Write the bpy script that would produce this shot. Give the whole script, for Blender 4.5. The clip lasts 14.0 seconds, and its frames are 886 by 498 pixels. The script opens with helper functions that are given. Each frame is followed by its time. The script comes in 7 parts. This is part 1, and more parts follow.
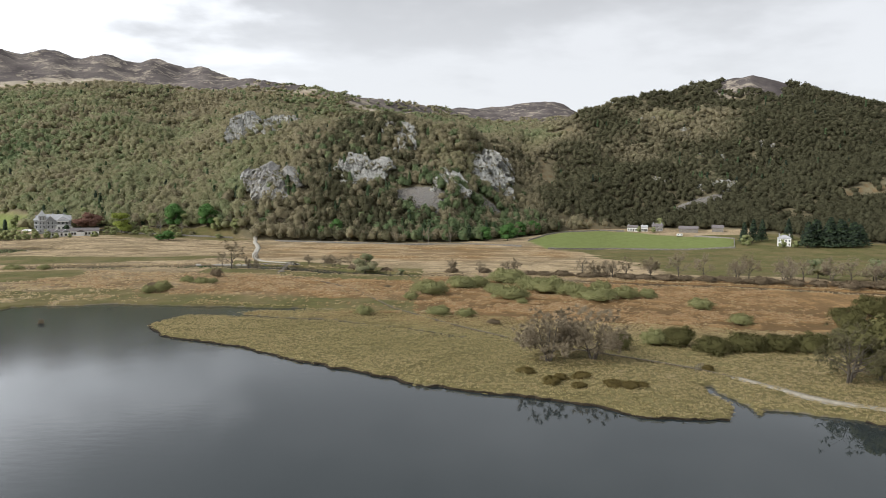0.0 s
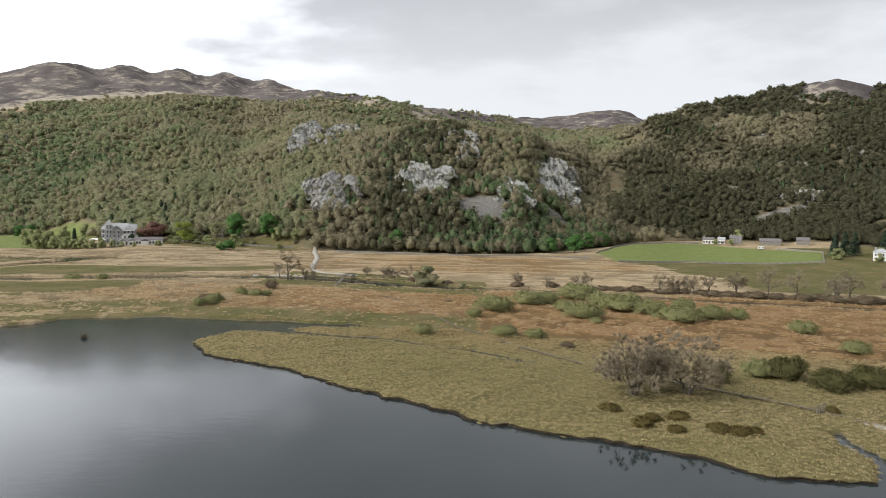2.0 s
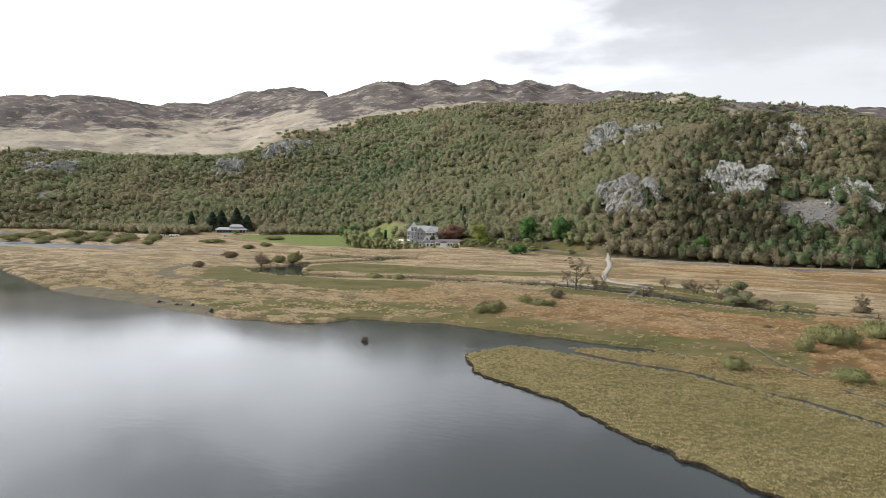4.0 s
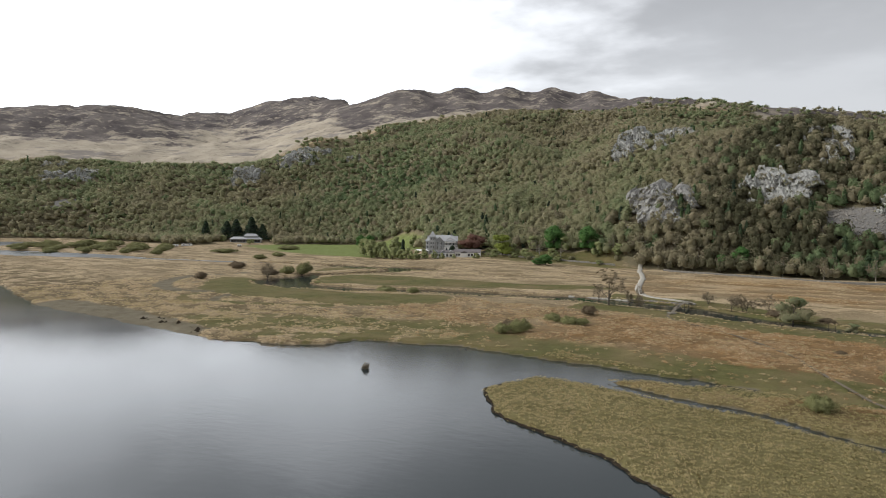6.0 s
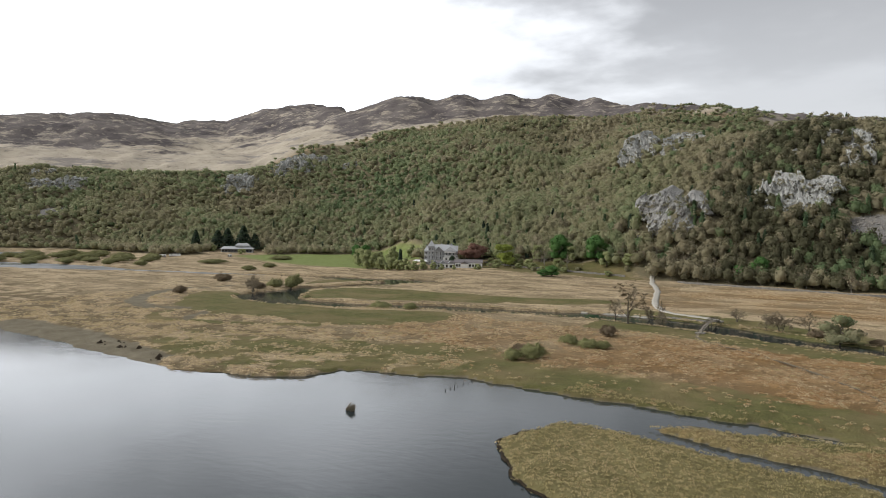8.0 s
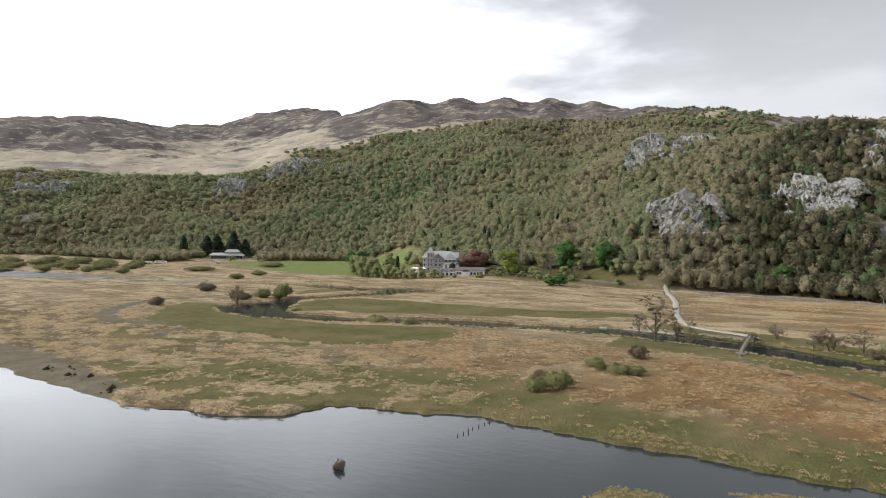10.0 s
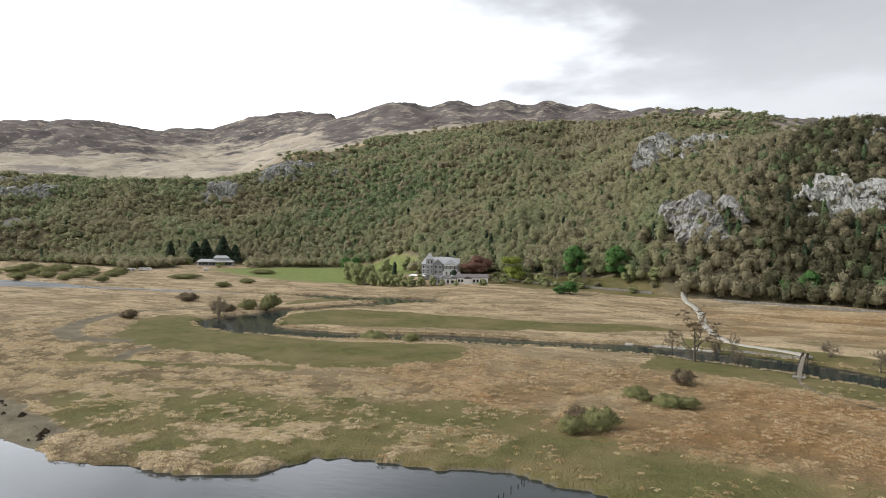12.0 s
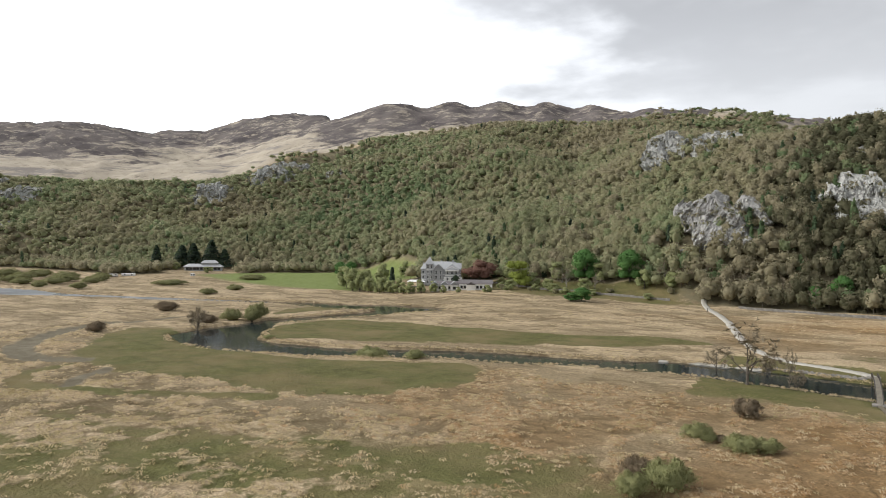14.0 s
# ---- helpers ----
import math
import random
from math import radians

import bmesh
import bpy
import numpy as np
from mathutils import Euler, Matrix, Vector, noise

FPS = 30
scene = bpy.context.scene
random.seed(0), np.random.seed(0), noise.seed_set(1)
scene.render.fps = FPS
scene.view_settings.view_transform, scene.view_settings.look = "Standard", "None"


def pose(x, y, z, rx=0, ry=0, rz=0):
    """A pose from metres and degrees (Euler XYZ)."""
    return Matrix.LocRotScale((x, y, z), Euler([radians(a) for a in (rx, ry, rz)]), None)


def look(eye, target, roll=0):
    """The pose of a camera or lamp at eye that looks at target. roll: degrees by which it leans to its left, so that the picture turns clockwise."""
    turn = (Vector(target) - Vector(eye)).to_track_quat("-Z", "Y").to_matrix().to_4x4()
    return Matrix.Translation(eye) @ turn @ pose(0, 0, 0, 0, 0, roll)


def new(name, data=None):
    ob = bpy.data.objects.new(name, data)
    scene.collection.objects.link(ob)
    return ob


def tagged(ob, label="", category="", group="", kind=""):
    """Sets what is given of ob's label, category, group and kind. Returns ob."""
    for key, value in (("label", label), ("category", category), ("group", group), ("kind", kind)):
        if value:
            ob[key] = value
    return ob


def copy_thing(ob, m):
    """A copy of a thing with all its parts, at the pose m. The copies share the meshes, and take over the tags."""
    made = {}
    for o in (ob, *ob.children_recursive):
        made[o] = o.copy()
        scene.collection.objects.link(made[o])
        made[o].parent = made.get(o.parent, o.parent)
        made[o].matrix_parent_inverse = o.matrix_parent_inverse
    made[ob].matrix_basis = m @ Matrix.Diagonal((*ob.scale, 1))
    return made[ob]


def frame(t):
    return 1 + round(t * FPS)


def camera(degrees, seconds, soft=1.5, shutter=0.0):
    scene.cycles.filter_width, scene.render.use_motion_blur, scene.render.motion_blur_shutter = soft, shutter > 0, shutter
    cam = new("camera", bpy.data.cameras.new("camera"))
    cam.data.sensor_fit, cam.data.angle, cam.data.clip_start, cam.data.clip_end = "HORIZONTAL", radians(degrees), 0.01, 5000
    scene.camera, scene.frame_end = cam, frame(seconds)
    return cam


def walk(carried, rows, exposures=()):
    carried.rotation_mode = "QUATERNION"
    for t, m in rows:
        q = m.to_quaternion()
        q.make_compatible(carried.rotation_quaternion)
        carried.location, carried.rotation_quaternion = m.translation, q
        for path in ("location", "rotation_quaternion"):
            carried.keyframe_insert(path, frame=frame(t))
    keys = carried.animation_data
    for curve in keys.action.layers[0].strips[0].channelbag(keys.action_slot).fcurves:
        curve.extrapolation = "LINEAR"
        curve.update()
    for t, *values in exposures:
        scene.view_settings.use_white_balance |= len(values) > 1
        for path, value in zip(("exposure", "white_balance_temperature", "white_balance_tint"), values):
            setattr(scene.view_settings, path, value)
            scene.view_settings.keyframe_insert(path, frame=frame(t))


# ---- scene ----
cam = camera(65.02, 14.0, soft=0.8)
PATH = [
    (0, (0.00, -0.00, 40.00), (-0.00, 99.73, 32.63), 0.68),
    (0.5, (-0.28, 4.00, 39.87), (-1.03, 103.76, 32.88), 0.65),
    (1, (-0.40, 8.90, 39.60), (-1.14, 108.69, 33.12), 0.68),
    (1.5, (-1.02, 14.50, 39.41), (-4.38, 114.26, 33.28), 0.71),
    (2, (-1.66, 20.60, 39.24), (-10.49, 120.03, 33.29), 0.77),
    (2.5, (-2.55, 26.84, 39.37), (-21.35, 124.87, 33.32), 0.85),
    (3, (-3.92, 33.56, 39.22), (-35.83, 128.13, 33.04), 0.99),
    (3.5, (-5.14, 41.01, 38.72), (-49.27, 130.53, 32.50), 1.04),
    (3.7, (-5.50, 43.67, 39.07), (-52.57, 131.67, 32.71), 1.03),
    (5.8, (-19.01, 74.10, 37.30), (-70.62, 159.63, 32.58), 1.07),
    (6, (-20.04, 75.85, 37.45), (-71.62, 161.40, 32.88), 1.02),
    (6.5, (-23.68, 82.14, 37.60), (-75.26, 167.71, 33.22), 1.00),
    (7, (-27.97, 88.74, 37.35), (-79.47, 174.37, 33.48), 0.99),
    (7.5, (-32.00, 95.00, 37.33), (-83.46, 180.67, 33.74), 0.95),
    (8, (-36.18, 101.29, 37.49), (-87.63, 186.97, 34.15), 0.94),
    (10.5, (-59.18, 132.27, 37.48), (-109.98, 218.38, 35.11), 0.90),
    (11, (-64.05, 138.79, 37.46), (-114.70, 224.99, 35.26), 0.85),
    (11.5, (-68.90, 145.02, 37.39), (-119.40, 231.30, 35.37), 0.86),
    (12, (-73.61, 150.95, 37.29), (-123.97, 237.32, 35.46), 0.81),
    (12.5, (-78.37, 157.30, 37.23), (-128.61, 243.74, 35.49), 0.80),
    (13, (-83.11, 163.52, 36.98), (-133.21, 250.04, 35.42), 0.84),
    (13.5, (-87.70, 169.73, 36.82), (-137.66, 256.34, 35.44), 0.78),
    (14, (-92.40, 175.84, 36.79), (-142.19, 262.55, 35.52), 0.73),

]
EXPOSURES = [(0.0, 0.32), (2.0, 0.34), (3.5, 0.4), (6.0, -0.02), (8.0, 0.04), (10.5, 0.25), (14.0, 0.3)]
walk(cam, [(t, look(eye, target, roll)) for t, eye, target, roll in PATH], EXPOSURES)

# ---- world: overcast sky with a brighter break above the fells ----
def build_world():
    world = bpy.data.worlds.new("overcast_sky")
    scene.world = world
    world.use_nodes = True
    nt = world.node_tree
    nt.nodes.clear()
    N, L = nt.nodes.new, nt.links.new

    def math_node(op, a, b=None, clamp=False):
        n = N("ShaderNodeMath")
        n.operation, n.use_clamp = op, clamp
        for i, v in enumerate((a, b)):
            if v is None:
                continue
            if isinstance(v, (int, float)):
                n.inputs[i].default_value = v
            else:
                L(v, n.inputs[i])
        return n.outputs[0]

    out, bg = N("ShaderNodeOutputWorld"), N("ShaderNodeBackground")
    coord = N("ShaderNodeTexCoord")
    sep = N("ShaderNodeSeparateXYZ")
    L(coord.outputs["Generated"], sep.inputs[0])
    x, y, z = sep.outputs
    height = math_node("MAXIMUM", z, 0.0)
    # cloud deck seen in perspective
    deck = math_node("ADD", height, 0.16)
    u, v = math_node("DIVIDE", x, deck), math_node("DIVIDE", y, deck)
    comb = N("ShaderNodeCombineXYZ")
    L(u, comb.inputs[0]), L(v, comb.inputs[1])
    big, fine = N("ShaderNodeTexNoise"), N("ShaderNodeTexNoise")
    for n, s, d in ((big, 0.75, 5.0), (fine, 2.6, 6.0)):
        L(comb.outputs[0], n.inputs["Vector"])
        n.inputs["Scale"].default_value, n.inputs["Detail"].default_value = s, d
        n.inputs["Roughness"].default_value = 0.55
    cloud = math_node("ADD", math_node("MULTIPLY", big.outputs["Fac"], 0.75), math_node("MULTIPLY", fine.outputs["Fac"], 0.25))
    west = math_node("ADD", x, math_node("MULTIPLY", math_node("SUBTRACT", cloud, 0.5), 1.5))
    # the lower edge of the grey deck lies higher towards the west end of the valley (-x)
    edge = math_node("ADD", math_node("MULTIPLY", math_node("MAXIMUM", math_node("SUBTRACT", -0.3, west), 0.0), 0.4), 0.19)
    lift = math_node("MULTIPLY", math_node("SUBTRACT", cloud, 0.5), 0.7)
    over = math_node("SUBTRACT", math_node("ADD", height, lift), edge)
    grey = math_node("MULTIPLY", over, 6.5)
    ramp = N("ShaderNodeMapRange")
    ramp.interpolation_type = "SMOOTHSTEP"
    L(grey, ramp.inputs["Value"])
    ramp.inputs["From Min"].default_value, ramp.inputs["From Max"].default_value = -0.35, 0.75
    tone = N("ShaderNodeMapRange")
    L(cloud, tone.inputs["Value"])
    tone.inputs["From Min"].default_value, tone.inputs["From Max"].default_value = 0.38, 0.62
    tone.inputs["To Min"].default_value, tone.inputs["To Max"].default_value = 0.33, 0.55
    deck_colour, clear_colour, mix = N("ShaderNodeCombineColor"), N("ShaderNodeRGB"), N("ShaderNodeMix")
    L(tone.outputs[0], deck_colour.inputs[0])
    L(math_node("MULTIPLY", tone.outputs[0], 1.01), deck_colour.inputs[1])
    L(math_node("MULTIPLY", tone.outputs[0], 1.035), deck_colour.inputs[2])
    clear_colour.outputs[0].default_value = (0.64, 0.65, 0.67, 1)
    # thin cloud in front of the sun, beyond the west end of the fells
    glow = N("ShaderNodeMapRange")
    glow.interpolation_type = "SMOOTHSTEP"
    L(west, glow.inputs["Value"])
    glow.inputs["From Min"].default_value, glow.inputs["From Max"].default_value = -0.25, -1.05
    glow.inputs["To Min"].default_value, glow.inputs["To Max"].default_value = 1.0, 3.2
    mix.data_type = "RGBA"
    L(ramp.outputs[0], mix.inputs[0])
    L(clear_colour.outputs[0], mix.inputs[6]), L(deck_colour.outputs[0], mix.inputs[7])
    sky = N("ShaderNodeTexSky")
    sky.sky_type, sky.sun_disc = "NISHITA", False
    sky.sun_elevation, sky.sun_rotation = radians(42), radians(SUN_TURN)
    scaled = N("ShaderNodeMix")
    scaled.data_type, scaled.blend_type = "RGBA", "ADD"
    scaled.inputs[0].default_value = 0.012
    L(mix.outputs[2], scaled.inputs[6]), L(sky.outputs[0], scaled.inputs[7])
    L(scaled.outputs[2], bg.inputs["Color"])
    L(math_node("MULTIPLY", glow.outputs[0], SKY_STRENGTH), bg.inputs["Strength"])
    L(bg.outputs[0], out.inputs["Surface"])


SUN_TURN, SKY_STRENGTH, SUN_STRENGTH = 278.0, 1.0, 2.2
build_world()
sun = new("sun", bpy.data.lights.new("sun", "SUN"))
sun.data.energy, sun.data.angle, sun.data.color = SUN_STRENGTH, radians(24), (1.0, 0.96, 0.9)
# in the south-west, behind thin cloud
sun.matrix_world = look((-420, -220, 360), (0, 0, 0))

# ---- the lie of the land: lake shore, river and fells as height functions ----
HUB = (-40.0, 60.0)


def segment_distance(px, py, line):
    """Least distance to a line of points, and how far along it (0 to 1) the nearest place is."""
    best, along = np.full(px.shape, 1e9), np.zeros(px.shape)
    for i in range(len(line) - 1):
        (ax, ay), (bx, by) = line[i], line[i + 1]
        dx, dy = bx - ax, by - ay
        s = np.clip(((px - ax) * dx + (py - ay) * dy) / (dx * dx + dy * dy), 0, 1)
        d = np.hypot(px - ax - s * dx, py - ay - s * dy)
        near = d < best
        best, along = np.where(near, d, best), np.where(near, (i + s) / (len(line) - 1), along)
    return best, along


def inside_distance(px, py, ring):
    """Signed distance to a closed outline: negative inside."""
    d, _ = segment_distance(px, py, ring + ring[:1])
    odd = np.zeros(px.shape, bool)
    for (ax, ay), (bx, by) in zip(ring, ring[1:] + ring[:1]):
        if ay != by:
            odd ^= ((ay > py) != (by > py)) & (px < (bx - ax) * (py - ay) / (by - ay) + ax)
    return np.where(odd, -d, d)


def step(a, b, v):
    s = np.clip((v - a) / (b - a), 0, 1)
    return s * s * (3 - 2 * s)


def waves(x, y, size, seed):
    """Smooth value noise in -1..1, made of a hashed lattice."""
    u, v = np.asarray(x, float) / size + 31.7 * seed, np.asarray(y, float) / size - 17.3 * seed
    iu, iv = np.floor(u), np.floor(v)
    fu, fv = u - iu, v - iv
    fu, fv = fu * fu * (3 - 2 * fu), fv * fv * (3 - 2 * fv)

    def corner(a, b):
        h = np.sin(a * 127.1 + b * 311.7 + seed * 74.7) * 43758.5453
        return (h - np.floor(h)) * 2 - 1

    low = corner(iu, iv) * (1 - fu) + corner(iu + 1, iv) * fu
    high = corner(iu, iv + 1) * (1 - fu) + corner(iu + 1, iv + 1) * fu
    return low * (1 - fv) + high * fv


def rough(x, y, size, seed, octaves=4, gain=0.5):
    total, amp = 0.0, 1.0
    for k in range(octaves):
        total = total + amp * waves(x, y, size / 2**k, seed + 3 * k)
        amp *= gain
    return total


# shore of the lake, from the wooded bay in the east round the sedge tongue to the reed flats
SHORE_EAST = [(900, -300), (260, 60), (150, 95), (100, 113), (84, 119), (80, 122), (77, 125), (71, 127), (67, 130), (62, 130.5), (60.5, 127.5), (59, 126), (60, 133), (59, 137), (57.5, 142), (55.5, 141), (57, 134), (55.5, 128), (53, 124), (49, 124), (44, 124), (39, 125), (34, 127), (29, 132), (20, 136), (14, 139), (5, 142), (-5, 146), (-17, 154), (-30, 163), (-43, 173), (-54, 181), (-67, 188), (-76, 192), (-84, 200), (-89, 209)]
SHORE_CREEK = [(-88, 217), (-84, 225), (-78, 229), (-70, 232), (-60, 236.5), (-46, 240), (-28, 243), (-46, 245), (-58, 246), (-72, 247), (-86, 247), (-102, 248), (-113, 249), (-119, 251)]
SHORE_WEST = [(-130, 246), (-143, 243), (-149, 240), (-152, 229), (-160, 223), (-172, 220), (-185, 216), (-200, 218), (-220, 219), (-253, 223), (-296, 226), (-420, 268), (-560, 325), (-660, 385), (-720, 400), (-760, 440), (-800, 480), (-812, 540), (-826, 580), (-850, 570), (-880, 540), (-905, 490), (-925, 420), (-950, 300), (-1020, -100), (-1500, -900), (900, -900)]
LAKE = SHORE_EAST + SHORE_CREEK + SHORE_WEST
CREEK = [(-80, 230), (-70, 229), (-62, 226.5), (-54, 224), (-46, 222.5), (-39, 222), (-33, 220), (-26, 215), (-10, 208), (6, 196)]
RIVER = [(-680, 385), (-600, 410), (-563, 418), (-515, 427), (-478, 440), (-437.9, 449.0), (-401.1, 459.3), (-366.3, 469.1), (-345.4, 473.9), (-322.6, 476.8), (-303.7, 480.7), (-289.8, 483.6), (-281.9, 491.6), (-288.8, 467.7), (-291.7, 451.8), (-297.0, 433.9), (-302.4, 419.0), (-306.3, 404.1), (-306.5, 393.4), (-301.4, 376.5), (-295.4, 359.5), (-282.4, 349.5), (-266.4, 346.0), (-253.5, 347.9), (-242.6, 349.8), (-231.6, 353.3), (-216.8, 361.2), (-200.9, 369.1), (-181.1, 374.0), (-165, 378), (-149, 381), (-134, 386), (-118, 385), (-104, 383), (-82, 377), (-54, 362), (-24, 353), (5, 351), (33, 349), (59, 337), (85, 328), (110, 323), (135, 319), (168, 308), (191, 298), (260, 270), (420, 210)]
RIVER_HALF = [30, 28, 24, 10, 6, 7.6, 7.6, 8.1, 9.6, 12.6, 17.6, 17.6, 12.6, 11.6, 7.8, 7.4, 7.4, 7.6, 7.0, 13.0, 16.0, 13.0, 11.0, 10.5, 9.6, 9.2, 8.6, 8.8, 9.0, 7.4, 8.5, 10.5, 11.5, 11.5, 11, 8, 7, 6.5, 6.5, 6.5, 6.5, 6.5, 6.5, 6.5, 6.5, 6.5, 6.5]
OXBOW = [(-326, 403), (-351, 396), (-354, 382), (-353, 366), (-355, 354), (-352, 340), (-340, 321), (-329, 309), (-319, 300), (-304, 293), (-295, 294), (-286, 299)]
INLET = [(56.5, 141), (57.5, 147)]

# the fells: along each bearing from HUB (degrees, left positive) five breaks of slope, as distance and height
BEARING = [-180, -75, -40, -35, -32, -28.6, -26.5, -24.4, -21, -19, -14.7, -10, -5, 0, 4, 9, 14, 17, 20, 25, 30, 34, 37.5, 41, 45, 47.6, 51.5, 57, 64, 85, 180]
FOOT_R = [1500, 900, 640, 640, 640, 650, 670, 690, 705, 705, 640, 585, 535, 525, 530, 537, 540, 548, 565, 590, 650, 760, 815, 835, 840, 845, 880, 985, 1015, 1180, 1500]
FOOT_Z = [1, 4, 6, 6, 7, 9, 10, 10.5, 11, 11, 8, 3, 1.5, 1.2, 1.2, 1.2, 1.5, 2, 4, 5, 6, 4.5, 4, 4, 4, 4, 3, 2, 2, 2, 1]
RISE_R = [1700, 1100, 860, 860, 860, 860, 860, 860, 850, 840, 770, 700, 605, 590, 595, 585, 600, 650, 700, 770, 840, 910, 955, 970, 985, 995, 1010, 1050, 1100, 1300, 1700]
RISE_Z = [40, 60, 65, 70, 70, 75, 80, 84, 84, 78, 58, 45, 50, 44, 50, 48, 44, 44, 50, 60, 66, 66, 60, 55, 52, 50, 46, 45, 40, 40, 40]
SCARP_R = [1900, 1300, 1040, 1040, 1040, 1040, 1040, 1040, 980, 940, 880, 800, 690, 690, 690, 715, 835, 865, 890, 1000, 1120, 1175, 1195, 1190, 1170, 1175, 1200, 1295, 1350, 1500, 1900]
SCARP_Z = [80, 110, 120, 140, 152, 162, 168, 166, 148, 134, 108, 84, 111, 126, 124, 113, 130, 118, 104, 148, 165, 160, 148, 138, 116, 110, 104, 116, 106, 100, 80]
TOP_R = [2200, 1500, 1210, 1195, 1190, 1190, 1190, 1190, 1140, 1040, 950, 950, 850, 850, 850, 900, 1050, 1200, 1320, 1330, 1330, 1310, 1280, 1240, 1450, 1500, 1600, 1700, 1750, 1900, 2200]
TOP_Z = [120, 130, 150, 184, 206, 226, 243, 239, 215, 188, 152, 120, 110, 110, 116, 134, 182, 208, 226, 228, 220, 206, 186, 164, 165, 168, 172, 188, 190, 170, 120]
CREST_R = [2700, 2100, 1900, 1900, 1900, 1900, 1900, 1900, 1900, 1900, 2000, 2450, 2450, 1520, 1480, 1430, 1460, 1800, 1940, 1930, 1900, 1830, 1800, 2600, 2640, 2600, 2350, 2250, 2300, 2400, 2700]
CREST_Z = [150, 140, 140, 150, 160, 160, 160, 160, 160, 170, 220, 372, 355, 232, 247, 262, 277, 345, 384, 384, 384, 362, 306, 460, 446, 388, 342, 340, 314, 260, 150]
LAYERS = ((FOOT_R, FOOT_Z), (RISE_R, RISE_Z), (SCARP_R, SCARP_Z), (TOP_R, TOP_Z), (CREST_R, CREST_Z))


def hub_polar(x, y):
    dx, dy = x - HUB[0], y - HUB[1]
    return np.degrees(np.arctan2(-dx, dy)), np.hypot(dx, dy)


def fell_height(x, y):
    bearing, far = hub_polar(x, y)
    nodes = [(np.interp(bearing, BEARING, r), np.interp(bearing, BEARING, z)) for r, z in LAYERS]
    knolls = 7.0 * np.cos(2 * math.pi * (bearing - 18.1) / 3.65) * step(15.5, 18, bearing) * (1 - step(31, 34, bearing))
    nodes[-1] = (nodes[-1][0], nodes[-1][1] + knolls)
    nodes.append((nodes[-1][0] + 1500.0, nodes[-1][1] * 0.55))
    h = np.zeros(np.shape(x))
    for (r0, z0), (r1, z1) in zip(nodes, nodes[1:]):
        s = np.clip((far - r0) / (r1 - r0), 0, 1)
        s = 0.45 * s + 0.55 * s * s * (3 - 2 * s)
        h = np.where(far > r0, z0 + (z1 - z0) * s, h)
    (r0, z0), scale = nodes[0], step(0, 120, far - nodes[0][0])
    apron = z0 * step(-170, 0, far - r0)
    bumps = 8.0 * rough(x, y, 170, 2, 3) * step(0, 220, far - nodes[0][0]) + (2.2 + np.clip(far, 0, 1300) * 0.0018) * rough(x, y, 34, 5)
    crest = step(1400, 1800, far) * (5.0 * rough(x, y, 150, 9, 4) + 2.2 * np.abs(rough(x, y, 55, 14, 3))) * step(-20, 2, bearing)
    return np.where(far > r0, h + scale * bumps + crest, apron)


def water_depth(x, y):
    """Signed distance to open water: negative over lake, river and creek."""
    wobble = 0.9 * rough(x, y, 6.0, 11, 3) + 0.5 * waves(x, y, 1.7, 23)
    wobble = wobble * (1 - 0.8 * np.exp(-((x - 60) ** 2 + (y - 132) ** 2) / 220.0))
    d = inside_distance(x, y, LAKE) + wobble
    r, along = segment_distance(x, y, RIVER)
    half = np.interp(along * (len(RIVER) - 1), np.arange(len(RIVER)), RIVER_HALF)
    d = np.minimum(d, r - half + 0.55 * wobble)
    c, along = segment_distance(x, y, CREEK)
    d = np.minimum(d, c - (3.4 - 2.2 * along) + 0.35 * wobble)
    i, _ = segment_distance(x, y, INLET)
    return np.minimum(d, i - 0.8 + 0.3 * wobble)


def clumps(x, y):
    """Tussocky cover of the wet meadow, 0 in the hollows and 1 on the clumps; finer on the sedge tongue, drawn out into streaks farther off."""
    near = step(-0.25, 0.45, rough(x, y, 5.5, 43, 3, 0.6))
    away = step(-0.35, 0.5, rough(x * 0.45, y, 9.0, 47, 3, 0.6))
    return near + (away - near) * step(320, 360, y)


def ground_height(x, y, fine=True):
    x, y = np.asarray(x, float), np.asarray(y, float)
    d = water_depth(x, y)
    mead = 0.62 + 0.16 * rough(x, y, 26, 3, 3)
    if fine:
        path, _ = segment_distance(x, y, GRAVEL_PATH)
        mead = mead + 0.42 * clumps(x, y) * step(0.5, 3.0, d) * step(2.0, 5.0, path)
    ox, _ = segment_distance(x, y, OXBOW)
    for px, py, size in ((-253, 277.5, 3.2), (-236, 279.5, 2.0)):
        mead = mead - 0.55 * (1 - step(0.6, 1.5, np.hypot(x - px, 1.4 * (y - py)) / size))
    mead = mead - 0.5 * (1 - step(2.2, 5.0, ox + 1.2 * waves(x, y, 7, 4)))
    # gentle muddy beach on the reed flats, a low undercut bank elsewhere
    beach = step(-165, -190, x) * step(-330, -290, x) * (y < 250)
    bank = step(-0.5, 0.75, d) * (1 - beach) + step(-9, 7, d) * beach
    h = -0.9 + (mead + 0.9) * bank
    h = np.where(d < -0.6, -0.9 - 0.02 * np.clip(-d, 0, 60), h)
    return h + fell_height(x, y)

